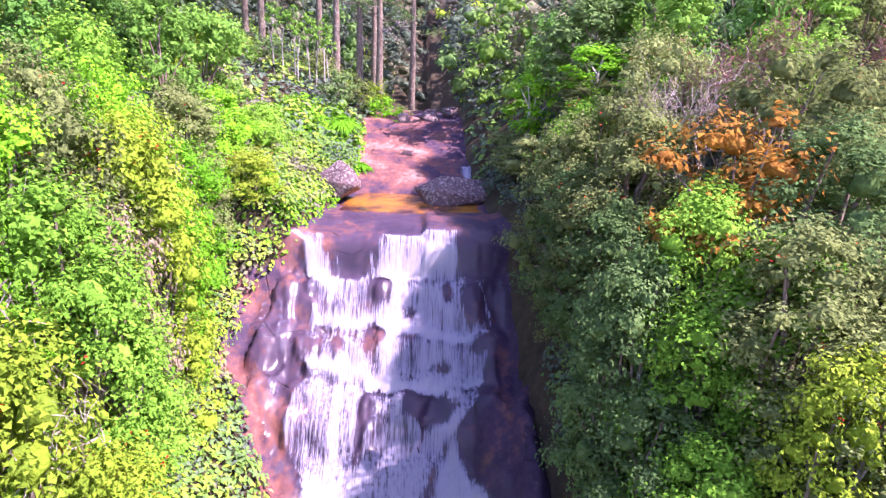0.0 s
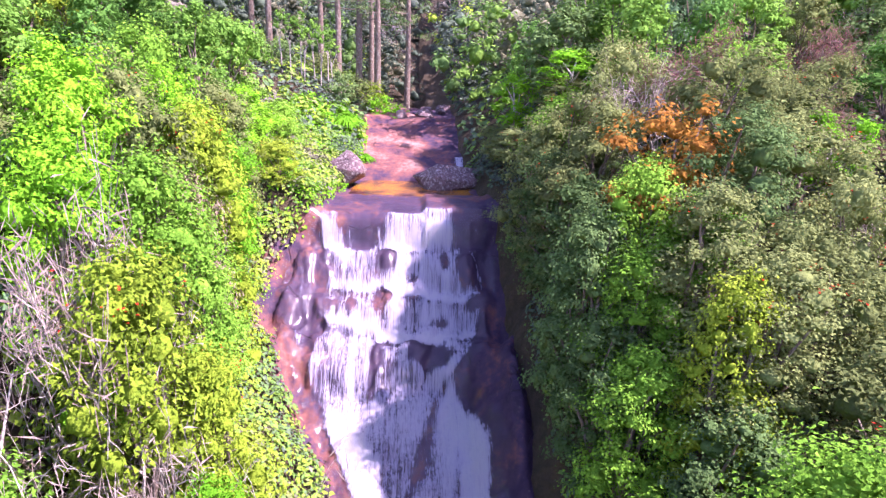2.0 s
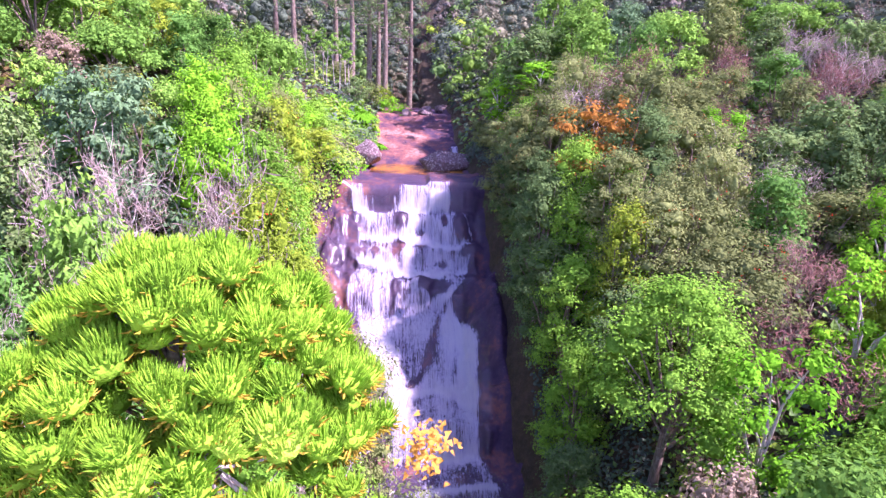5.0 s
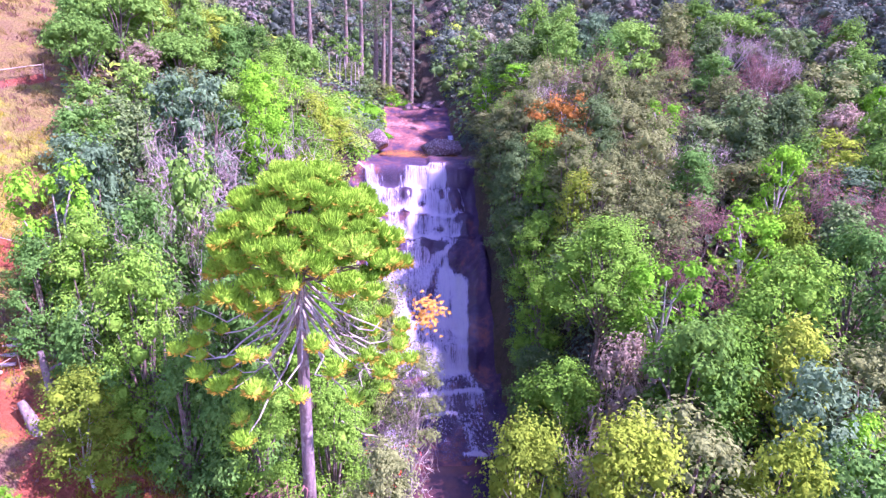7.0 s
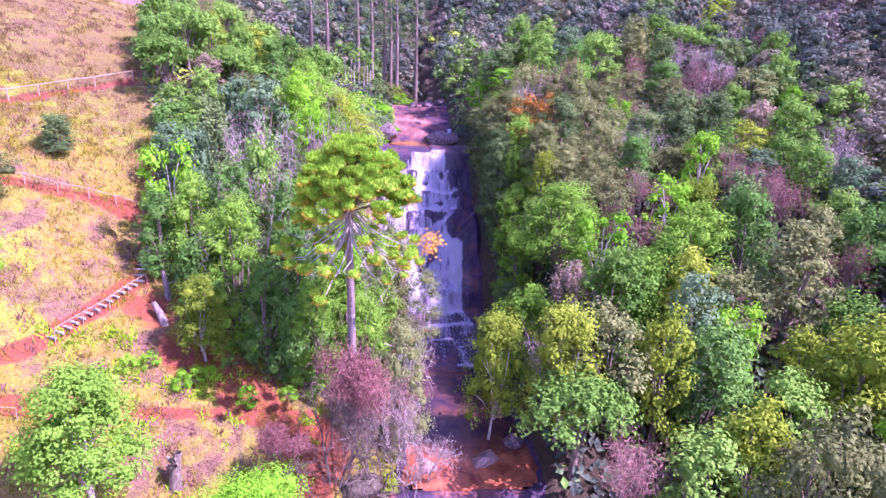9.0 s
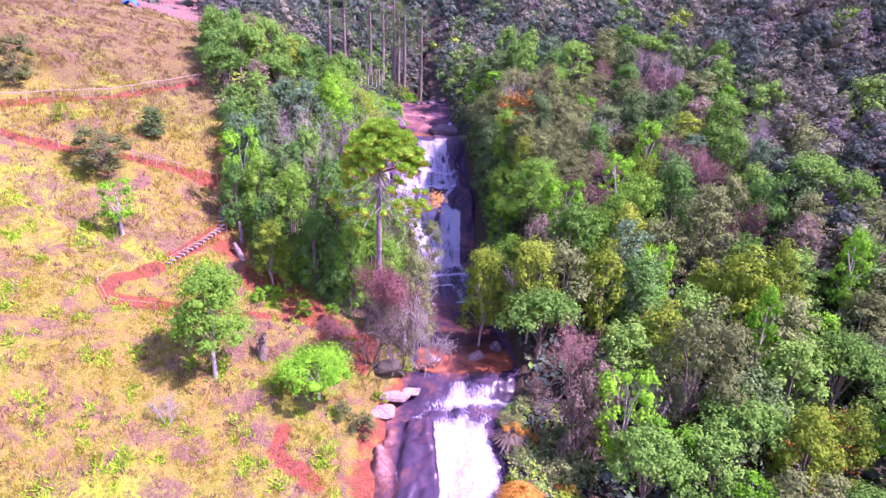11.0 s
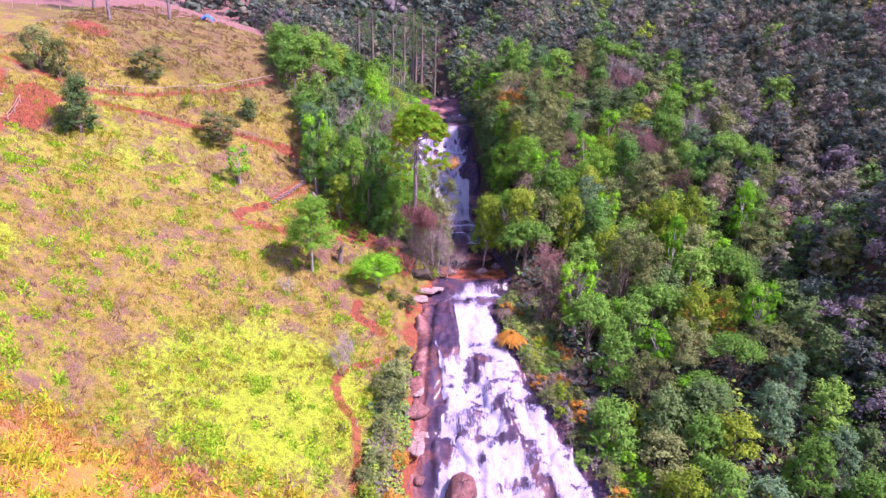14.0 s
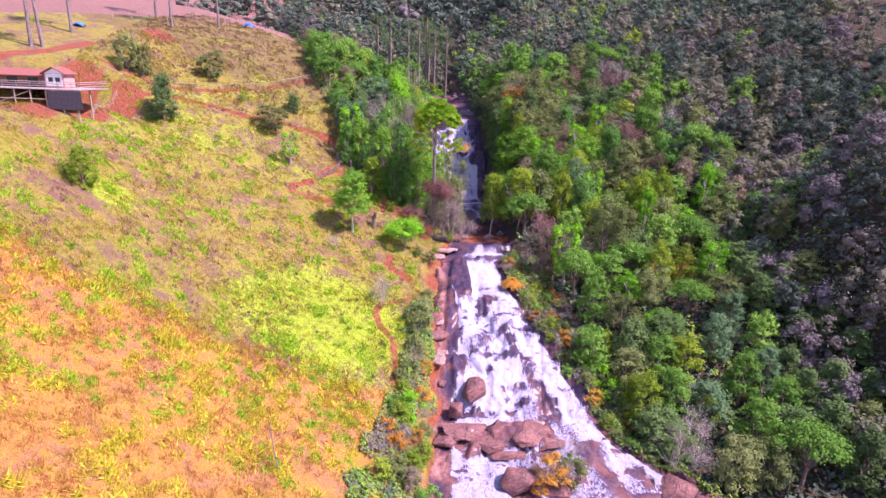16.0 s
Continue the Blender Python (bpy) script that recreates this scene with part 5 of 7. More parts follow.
def west_wood(x, y):
    lo, hi = edges(y)
    return np.interp(y, WEST_EDGE_Y, WEST_EDGE_X) + 1.5 < x < lo - 1.2 and not (x > -15.5 and 30 < y < 60) and not (x > -12.5 and 8 < y < 34)


# west bank: sunlit bushes over the fall
for x, y, top, kind, size in ((-9.8, 12.0, 24.0, "fine_yellow", 0.95), (-10.8, 16.5, 26.5, "fine_green", 1.0), (-10.6, 21.5, 28.0, "fine_yellow", 1.0), (-9.9, 16.8, 24.0, "fine_green", 0.85),
                              (-11.2, 24.5, 25.5, "fine_lime", 0.85), (-11.8, 20.0, 28.0, "fine_olive", 1.05), (-13.0, 25.0, 29.5, "fine_lime", 1.0), (-12.6, 31.0, 28.5, "fine_olive", 1.0),
                              (-11.8, 29.5, 25.8, "fine_lime", 0.85), (-9.6, 33.5, 24.8, "fine_yellow", 0.75), (-12.5, 37.0, 28.0, "fine_lime", 1.0), (-11.2, 42.0, 27.0, "fine_green", 0.9),
                              (-9.3, 5.5, 18.5, "fine_lime", 1.0), (-7.4, 10.6, 16.0, "fine_lime", 0.85), (-8.2, 13.4, 19.5, "fine_yellow", 0.85), (-12.8, 14.5, 27.5, "fine_lime", 1.0),
                              (-14.5, 18.5, 30.5, "fine_lime", 1.05), (-12.2, 6.5, 20.0, "fine_green", 0.9), (-6.2, 6.0, 11.0, "fine_green", 0.75),
                              (-14.8, 22.5, 30.0, "fine_olive", 1.0), (-15.5, 28.0, 31.5, "fine_green", 1.1)):
    marked(kind, x, y, top, size, 2.0)
for x, y, top, size in ((-10.3, 3.4, 27.4, 1.1), (-9.9, 7.4, 26.8, 0.95), (-14.8, 7.4, 27.0, 0.9)):
    marked("silver", x, y, top, size, 1.5)
for x, y, top, size in ((-12.6, 12.6, 28.4, 1.1), (-9.6, 9.6, 25.6, 0.9), (-18.2, 11.2, 27.8, 1.1)):
    marked("bare", x, y, top, size, 1.5)
marked("straw", -10.2, 19.2, 26.6, 0.6)
marked("straw", -12.2, 27.6, 28.6, 0.6)
marked("orange", -9.4, 14.2, 22.0, 0.45)
marked("blue", -17.3, 14.0, 29.6, 1.0)
marked("blue", -20.5, 15.0, 29.6, 0.9)
marked("lime", -22.9, 2.7, 24.6, 1.0)
marked("silver", -14.6, 0.6, 27.0, 0.6, 1.5)
for x, y, top, kind, size in ((-22.0, 5.5, 25.5, "blue", 0.9), (-20.6, 1.0, 22.2, "fine_green", 0.8), (-17.6, 1.6, 23.2, "high_emerald", 0.85), (-16.5, -2.4, 21.2, "fine_green", 0.8), (-18.8, -2.6, 18.0, "emerald", 0.9),
                              (-23.2, 0.6, 21.2, "high_emerald", 0.75), (-13.2, 3.0, 22.0, "high_emerald", 0.85), (-10.4, 1.8, 18.5, "fine_green", 0.9), (-14.0, -4.0, 16.8, "high_emerald", 0.7), (-11.2, -4.6, 14.0, "emerald", 0.8),
                              (-10.0, -5.0, 15.6, "fine_green", 0.8), (-6.4, -3.2, 13.5, "fine_green", 0.75), (-4.2, 8.9, 16.2, "fine_olive", 0.75), (-5.4, 7.6, 15.4, "fine_green", 0.7), (-8.2, 2.0, 15.0, "fine_green", 0.9), (-12.6, -0.8, 19.0, "emerald", 0.9), (-24.5, 8.5, 25.5, "blue", 0.9), (-16.0, 5.0, 24.5, "green", 1.0)):
    marked(kind, x, y, top, size, 2.2)

woods(182, (5, 50), (-58, 46), 3.75, east_bank)
woods(46, (-40, -6), (2, 50), 3.4, west_wood, (0.7, 1.0))


# ---- far and low growth, past counting ----
def growth(name, spots, label, leaf_count, leaf_size, boughs):
    """Many crowns in one mesh: spots are (x, y, z, radius, height, tone)."""
    pieces, tones, smooths = [], [], []
    for x, y, z, r, h, tone in spots:
        clumps = crown_clumps(rng, r, h * 0.15, h, boughs, "dome" if rng.random() < 0.7 else "vase")
        v, f, smooth = crown_mesh(rng, clumps, leaf_count, leaf_size, 0.2, -0.4, mass=0.54, ball=LUMP)
        pieces.append((v + np.array([x, y, z]), f))
        smooths.append(smooth)
        tones.append(np.full(len(v), tone))
    v, f = joined(pieces)
    mesh = mesh_of(name, v, f, np.concatenate(smooths))
    mesh.attributes.new("tone", "FLOAT", "POINT").data.foreach_set("value", np.concatenate(tones).astype(np.float32))
    mesh.materials.append(MIXED_LEAVES)
    return tagged(new(name, mesh), label, "forest", kind="stuff")


def strewn(count, xs, ys, gap, inside, radius, height, mixture=(0.15, 0.17, 0.15, 0.12, 0.07, 0.03, 0.11, 0.08, 0.04, 0.08)):
    spots, grid = [], {}
    for _ in range(count * 25):
        if len(spots) == count:
            break
        x, y = rng.uniform(*xs), rng.uniform(*ys)
        cell = (int(x // gap), int(y // gap))
        if not inside(x, y) or any((x - a) ** 2 + (y - b) ** 2 < gap * gap for dx in (-1, 0, 1) for dy in (-1, 0, 1) for a, b in grid.get((cell[0] + dx, cell[1] + dy), ())):
            continue
        grid.setdefault(cell, []).append((x, y))
        tone = rng.choice([0.02, 0.15, 0.22, 0.35, 0.42, 0.55, 0.68, 0.72, 0.84, 1.0], p=mixture)
        spots.append((x, y, ground_at(x, y) - 0.2, radius * rng.uniform(0.8, 1.25), height * rng.uniform(0.8, 1.25), tone))
    return spots


growth("woodland", strewn(260, (44, 95), (-72, 50), 3.9, east_bank, 3.1, 7.6, (0.17, 0.16, 0.10, 0.06, 0.02, 0.01, 0.16, 0.10, 0.11, 0.11)), "dense mixed subtropical forest on the shaded slope", 1300, 0.44, 14)
growth("lower_woodland", strewn(170, (14, 95), (-122, -71), 4.6, east_bank, 3.4, 7.6), "mixed forest beside the stream below the falls", 330, 0.7, 10)
growth("upper_woodland", strewn(330, (-62, 105), (50, 125), 4.6, lambda x, y: (east_bank(x, y) or west_wood(x, y)) and not (-24 < x < 3 and y < 82), 3.6, 9.5, (0.20, 0.20, 0.16, 0.10, 0.03, 0.01, 0.14, 0.08, 0.04, 0.04)), "dense mixed forest above the waterfall", 620, 0.56, 12)
growth("side_woodland", strewn(230, (90, 200), (-90, 135), 6.6, lambda x, y: x > 95 or y > 48, 4.6, 10), "forest on the hillside above the shaded slope", 220, 1.0, 9)
growth("far_woodland", strewn(420, (-170, 260), (118, 330), 9.5, lambda x, y: x > -95 or y > 230, 7.5, 14, (0.3, 0.26, 0.18, 0.04, 0.0, 0.0, 0.10, 0.06, 0.03, 0.03)), "distant forested hillside", 200, 1.8, 10)


def undergrowth(name, xs, ys, step, inside, leaf_size, mound, label, tone_shift=0.0, seed=0, leaf=None, base=ground_height):
    """Low growth that covers the ground in mounds, leaf by leaf."""
    gx, gy = np.meshgrid(np.arange(*xs, step), np.arange(*ys, step))
    gx, gy = gx.ravel() + rng.uniform(-step, step, gx.size), gy.ravel() + rng.uniform(-step, step, gy.size)
    ok = inside(gx, gy)
    gx, gy = gx[ok], gy[ok]

    def top(x, y):
        swell = np.clip(0.5 + 1.6 * rough_noise(x * 0.55, y * 0.55, 81 + seed, 2), 0, 1) ** 1.5
        return base(x, y) + mound * (0.12 + swell) + 0.25 * rough_noise(x * 2.2, y * 2.2, 85 + seed, 2)

    e = 0.25
    z = top(gx, gy)
    out = np.stack([-(top(gx + e, gy) - z) / e, -(top(gx, gy + e) - z) / e, np.ones(len(gx))], 1)
    out /= np.linalg.norm(out, axis=1)[:, None]
    centres = np.stack([gx, gy, z], 1) + out * rng.uniform(-0.35, 0.1, len(gx))[:, None]
    v, f = leaves(rng, centres, out, leaf_size, leaf_size * 0.6, 0.3, 0.38, False)
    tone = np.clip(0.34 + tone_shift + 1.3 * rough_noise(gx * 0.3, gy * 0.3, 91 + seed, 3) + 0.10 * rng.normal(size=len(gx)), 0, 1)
    mesh = mesh_of(name, v, f, False)
    mesh.attributes.new("tone", "FLOAT", "POINT").data.foreach_set("value", np.repeat(tone, len(v) // len(gx)).astype(np.float32))
    mesh.materials.append(leaf or MIXED_LEAVES)
    return tagged(new(name, mesh), label, "undergrowth", kind="stuff")


def over_west_bank(x, y):
    lo, hi = edges(y)
    return (x < lo - 0.35 + 0.5 * rough_noise(x * 0.8, y * 0.8, 77, 2)) & (x > np.interp(y, WEST_EDGE_Y, WEST_EDGE_X)) & (y > -4)


def over_east_bank(x, y):
    lo, hi = edges(y)
    return x > hi + np.interp(y, [-40, -20, 0, 12, 18, 26, 34, 40], [0.6, 1.2, 0.8, 1.6, 2.2, 1.6, 0.6, 0.3]) + 0.8 * rough_noise(x * 0.8, y * 0.8, 79, 2)


# tone shifts put the west bank's sun and the east bank's shade into leaf colour
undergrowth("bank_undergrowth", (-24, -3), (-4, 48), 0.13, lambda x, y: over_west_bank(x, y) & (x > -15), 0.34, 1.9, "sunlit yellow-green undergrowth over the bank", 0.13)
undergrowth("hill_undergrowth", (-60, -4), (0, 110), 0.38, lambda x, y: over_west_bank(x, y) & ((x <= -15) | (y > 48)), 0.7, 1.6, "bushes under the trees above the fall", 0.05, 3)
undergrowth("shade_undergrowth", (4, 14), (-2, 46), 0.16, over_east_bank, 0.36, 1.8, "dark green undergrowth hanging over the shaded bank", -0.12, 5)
undergrowth("forest_undergrowth", (4, 90), (-60, 110), 0.55, lambda x, y: over_east_bank(x, y) & ((x > 14) | (y < -2) | (y > 46)), 0.85, 2.0, "thick bushes between the forest trees", -0.14, 7)


def fern_bank(x, y):
    lo, hi = edges(y)
    return (x < lo - 0.1) & (x > -15 + 0.35 * np.clip(y - 46, 0, 9)) & (y > 32.5) & (y < 57 + 5 * rough_noise(x * 0.4, y * 0.4, 12, 2))


undergrowth("bright_ferns", (-15, -3.5), (32.5, 62), 0.15, fern_bank, 0.32, 0.8, "bright green ferns and grass above the fall", 0.19, 9, LEAVES["lime"])


def cascade_bank(x, y):
    lo, hi = edges(y)
    return (x > hi - 0.3 + 0.9 * rough_noise(x * 0.7, y * 0.7, 78, 2)) & (x < hi + 6)


undergrowth("dry_bank_growth", (3, 24), (-60, -17), 0.15, cascade_bank, 0.34, 1.7, "dry grass and olive scrub beside the lower cascade", 0.32, 11, None, lambda x, y: np.maximum(ground_height(x, y), rock_height(x, y)) - 0.1)



def bank_scrub(x, y):
    lo, hi = edges(y)
    off = lo - x
    broad = np.interp(y, [-64, -56, -44, -38, -30, -26], [9.0, 8.0, 6.4, 5.0, 4.4, 2.0])
    path = np.minimum(segment_distance(x, y, PATHS["bank"]), segment_distance(x, y, PATHS["grove_east"]))
    return (off > 1.3 + 1.6 * rough_noise(x * 0.5, y * 0.5, 14, 2)) & (off < broad + 3 * rough_noise(x * 0.4, y * 0.4, 16, 3)) & (path > 0.8) & (y < -27) & (rough_noise(x * 0.45, y * 0.45, 18, 3) > -0.16)


undergrowth("bank_scrub", (-18, -5), (-66, -27), 0.15, bank_scrub, 0.36, 1.3, "olive, yellow and rusty scrub along the stream's bank", 0.24, 13)

for x, y, h in ((-13.6, 60.5, 7.0), (-12.6, 61.5, 7.6), (-12.0, 59.8, 6.4), (-11.2, 62.0, 7.4), (-10.4, 61.0, 6.6), (-9.8, 62.6, 7.2), (-14.8, 62.0, 7.0), (-9.0, 60.4, 6.2)):
    plant("sapling", x, y, 1.0, rng.uniform(0, 6.28), None, h / 6.0)
for kind, x, y, s in (("dark_shrub", -8.0, 60.0, 1.5), ("olive_shrub", -6.2, 61.5, 1.4), ("lime_shrub", -3.6, 60.8, 1.5), ("lime_shrub", -2.2, 62.6, 1.3), ("shrub", -0.6, 64.0, 1.3), ("olive_shrub", -10.8, 66.0, 1.6), ("dark_shrub", -16.0, 66.0, 1.5), ("yellow_shrub", -5.0, 63.5, 1.2)):
    plant(kind, x, y, s, rng.uniform(0, 6.28))

# ---- the great araucaria ----
NEEDLES = leaf_material("araucaria_needles", (0.14, 0.35, 0.025), (0.27, 0.56, 0.035), (0.42, 0.69, 0.08))
OLD_NEEDLES = leaf_material("yellowing_araucaria_needles", (0.34, 0.30, 0.03), (0.58, 0.42, 0.05), (0.74, 0.52, 0.09))


def brush(seed, green, old):
    """A round tuft of stiff needle-clad shoots: fresh ones turned up over it, yellowing ones hanging below."""
    r = np.random.default_rng(seed)
    count = green + old
    d = r.normal(size=(count, 3))
    d[:green, 2] = np.abs(d[:green, 2]) * 1.1 - 0.15
    d[green:, 2] = -np.abs(d[green:, 2]) * 0.6 - 0.05
    d /= np.linalg.norm(d, axis=1)[:, None]
    base = d * np.array([0.26, 0.26, 0.16])
    way = d + np.array([0, 0, 1.0]) * np.concatenate([np.full(green, 0.75), np.full(old, 0.1)])[:, None]
    way /= np.linalg.norm(way, axis=1)[:, None]
    size = r.uniform(0.17, 0.28, count)[:, None]
    u = np.cross(way, r.normal(size=(count, 3)))
    u /= np.linalg.norm(u, axis=1)[:, None]
    w = np.cross(way, u)
    bend = np.array([0, 0, 0.06])
    ring = [base + way * size * 0.45 + 0.022 * (u * math.cos(a) + w * math.sin(a)) for a in (0, 2.1, 4.2)]
    v = np.stack([base, *ring, base + way * size + bend], 1).reshape(-1, 3)
    i = np.arange(count)[:, None] * 5
    f = np.concatenate([i + np.array(t) for t in ((0, 2, 1), (0, 3, 2), (0, 1, 3), (4, 1, 2), (4, 2, 3), (4, 3, 1))])
    heart, sides = BALL
    f = np.concatenate([f, sides + len(v)])
    v = np.concatenate([v, heart * np.array([0.30, 0.30, 0.19])])
    mesh = mesh_of("needle_tuft", v, f, False)
    mesh.materials.append(NEEDLES)
    mesh.materials.append(OLD_NEEDLES)
    mesh.polygons.foreach_set("material_index", np.concatenate([np.tile((np.arange(count) >= green).astype(np.int32), 6), np.zeros(len(sides), np.int32)]))
    return mesh


def araucaria(x, y, foot, top, dome_radius, arm_reach, seed, tufts, arms):
    """An old araucaria: a straight trunk, long bare lower arms that hang out and turn up to tufts, and a domed crown."""
    r = np.random.default_rng(seed)
    root = new("araucaria")
    root.location = (x, y, foot)
    h = top - foot
    trunk = [((0, 0, -0.5), 0.42), ((0.1, 0, h * 0.12), 0.34), ((0.0, 0.05, h * 0.35), 0.30), ((-0.05, 0, h * 0.6), 0.26), ((-0.1, 0, h * 0.85), 0.16), ((-0.1, 0, h * 0.97), 0.05)]
    v, f = tubes([trunk], 12)
    part("trunk", mesh_of("trunk", v, f), ARAUCARIA_BARK, root, "straight grey-brown trunk")
    shapes = [brush(seed + k, 150, 16) for k in range(3)] + [brush(seed + 9, 90, 66)]

    def tuft(p, size, old):
        ob = part("needle_tuft", shapes[3 if old else int(r.integers(0, 3))], None, root)
        ob.matrix_basis = Matrix.Translation(p) @ Matrix.Rotation(r.uniform(0, 6.28), 4, "Z") @ Matrix.Rotation(r.normal() * 0.25, 4, "X") @ Matrix.Scale(size, 4)

    def arm(start, a, reach, rise, girth, upturn=0.0, bark=ARAUCARIA_BARK):
        """A bough from the trunk; returns its points from root to tip."""
        line = []
        for i in range(7):
            s = i / 6
            z = rise * math.sin(s * math.pi / 2) + upturn * max(0.0, s - 0.6) ** 2 * 6
            bend = 0.12 * math.sin(s * 3) * r.normal()
            line.append((Vector(start) + Vector((math.cos(a + bend) * reach * s, math.sin(a + bend) * reach * s, z)), girth * (1 - 0.72 * s)))
        v, f = tubes([line], 5)
        part("branch", mesh_of("branch", v, f), bark, root)
        return [p for p, _ in line]

    for k in range(arms):
        a = k * 2.399 + r.normal() * 0.2
        pts = arm((0, 0, h * r.uniform(0.70, 0.80)), a, arm_reach * r.uniform(0.75, 1.05), -r.uniform(0.09, 0.19) * h, 0.065, r.uniform(0.6, 1.2), PALE_BARK)
        tuft(pts[6] + Vector((0, 0, 0.15)), r.uniform(0.95, 1.2), True)
        if r.random() < 0.8:
            tuft(pts[5] + Vector(r.normal(size=3)) * 0.3, r.uniform(0.7, 0.95), True)
    golden = math.pi * (3 - math.sqrt(5))
    for k in range(tufts):
        q = math.sqrt((k + 0.5) / tufts)
        a = k * golden + r.normal() * 0.12
        reach = dome_radius * q * r.uniform(0.9, 1.04) * (1 + 0.12 * math.cos(a))
        dome = h * 0.97 - h * 0.125 * q ** 2.6 - h * 0.085 * (q > 0.35) * r.random()
        tuft(Vector((reach * math.cos(a), reach * math.sin(a), dome + r.normal() * 0.25)), r.uniform(1.1, 1.4), r.random() < 0.6 * (q > 0.9))
        if k % 5 == 0 and q > 0.3:
            low = h * (0.76 + 0.13 * (1 - q))
            arm((0, 0, low), a, reach * 0.95, dome - low, 0.06)
    return tagged(root, "tall araucaria with a candelabra crown of bright green tufts", "tree")


araucaria(-7.0, -7.8, ground_at(-7.0, -7.8) - 0.1, 26.7, 4.0, 5.0, 5, 265, 36)

# ---- tall araucarias behind the upper pool ----
def tall_araucaria(x, y, foot, top, seed):
    """A forest araucaria: a long dark bare trunk with tiers of drooping boughs near the top."""
    r = np.random.default_rng(seed)
    root = new("tall_araucaria")
    root.location = (x, y, foot)
    h = top - foot
    v, f = tubes([[((0, 0, -0.5), 0.46), ((0.1, 0, h * 0.4), 0.36), ((0, 0.1, h * 0.8), 0.24), ((0, 0, h), 0.06)]], 8)
    part("trunk", mesh_of("trunk", v, f), BARK, root)
    for k in range(15):
        a, s = k * 2.4 + r.normal() * 0.3, k / 14
        z, reach = h * (0.50 + 0.48 * s), 3.8 * (1 - 0.55 * s)
        end = Vector((math.cos(a) * reach, math.sin(a) * reach, z + 0.4))
        v, f = tubes([[((0, 0, z), 0.08), (Vector((0, 0, z)).lerp(end, 0.5) - Vector((0, 0, 0.3)), 0.06), (end, 0.03)]], 4)
        bough = part("branch", mesh_of("branch", v, f), BARK, root)
        centres = np.array([tuple(Vector((0, 0, z)).lerp(end, r.uniform(0.45, 1.05))) for _ in range(90)]) + r.normal(size=(90, 3)) * 0.35
        out = r.normal(size=(90, 3))
        out /= np.linalg.norm(out, axis=1)[:, None]
        v, f = leaves(r, centres, out, 0.5, 0.12, 0.0)
        part("needles", mesh_of("needles", v, f, False), LEAVES["dark"], bough)
    return tagged(root, "tall dark araucaria with a bare straight trunk", "tree", "araucarias above the fall")


for k, (x, y, top) in enumerate(((-17.7, 69, 46), (-9.3, 68, 45), (-7.0, 71, 47), (-4.6, 70, 44), (-0.8, 74, 44), (-12.5, 76, 46), (-22, 78, 47), (-6, 80, 46))):
    tall_araucaria(x, y, ground_at(x, y), top, 300 + k)


# ---- boulders ----
def boulder(x, y, z, size, material, label, seed, sink=0.25, turn=0.0, boxy=4):
    """A rock broken by flat faces, rounded at its edges, resting in its bed."""
    r = np.random.default_rng(seed)
    bm = bmesh.new()
    for _ in range(17):
        d = Vector(r.normal(size=3)).normalized()
        d = d / (abs(d.x) ** boxy + abs(d.y) ** boxy + abs(d.z) ** boxy) ** (1 / boxy)
        bm.verts.new(Vector((d.x, d.y, max(d.z, -0.6))) * r.uniform(0.72, 0.98))
    hull = bmesh.ops.convex_hull(bm, input=bm.verts)
    bmesh.ops.delete(bm, geom=[g for g in hull["geom_interior"] if isinstance(g, bmesh.types.BMVert)], context="VERTS")
    bmesh.ops.bevel(bm, geom=bm.edges[:], offset=0.03, segments=1, profile=0.6, affect="EDGES")
    bmesh.ops.triangulate(bm, faces=bm.faces[:])
    bmesh.ops.subdivide_edges(bm, edges=[e for e in bm.edges if e.calc_length() > 0.3], cuts=2, use_grid_fill=True)
    for v in bm.verts:
        n = noise.fractal(v.co * 2.4 + Vector((seed, 0, 0)), 0.9, 2.0, 4)
        v.co *= 1 + 0.07 * n
    for f in bm.faces:
        f.smooth = boxy < 8
    bmesh.ops.transform(bm, matrix=Matrix.Diagonal((*[s * 0.58 for s in size], 1)), verts=bm.verts)
    mesh = bpy.data.meshes.new("boulder")
    bm.to_mesh(mesh)
    bm.free()
    mesh.materials.append(material)
    ob = new("boulder", mesh)
    ob.matrix_basis = Matrix.Translation((x, y, z + size[2] * (0.5 - sink))) @ Matrix.Rotation(turn, 4, "Z")
    return tagged(ob, label, "boulder", "boulders of the stream")


boulder(-5.5, 41.2, 20.0, (3.3, 3.0, 3.3), GREY_BOULDER, "large grey boulder spotted with white lichen", 3, 0.12)
boulder(3.4, 42.6, 20.0, (6.2, 3.6, 2.5), GREY_BOULDER, "dark wedge-shaped rock at the pool's edge", 4, 0.25, 0.3)
boulder(1.2, 59.6, 24.2, (2.3, 2.0, 1.7), GREY_BOULDER, "rounded dark boulder above the slab", 5)
boulder(-1.3, 59.4, 24.1, (1.5, 1.4, 1.3), PALE_BOULDER, "small pale boulder above the slab", 6)
boulder(3.6, 63.0, 24.5, (2.0, 2.0, 1.5), GREY_BOULDER, "dark boulder in the shaded stream", 7)
boulder(3.3, -9.6, 2.3, (2.5, 1.7, 1.1), PALE_BOULDER, "pale stone lying in the pool", 8, 0.3, 0.3)
boulder(-1.4, -10.2, 2.3, (1.6, 2.0, 0.9), PALE_BOULDER, "pinkish stone at the pool's edge", 9, 0.3, 0.2)
boulder(6.0, -7.4, 2.3, (1.9, 1.6, 1.2), GREY_BOULDER, "grey stone in the shade of the bank", 10, 0.3)
boulder(-5.9, -13.2, ground_at(-5.9, -13.2), (3.2, 2.6, 1.9), MOSSY_BOULDER, "dark mossy boulder beside the pool", 11, 0.45)
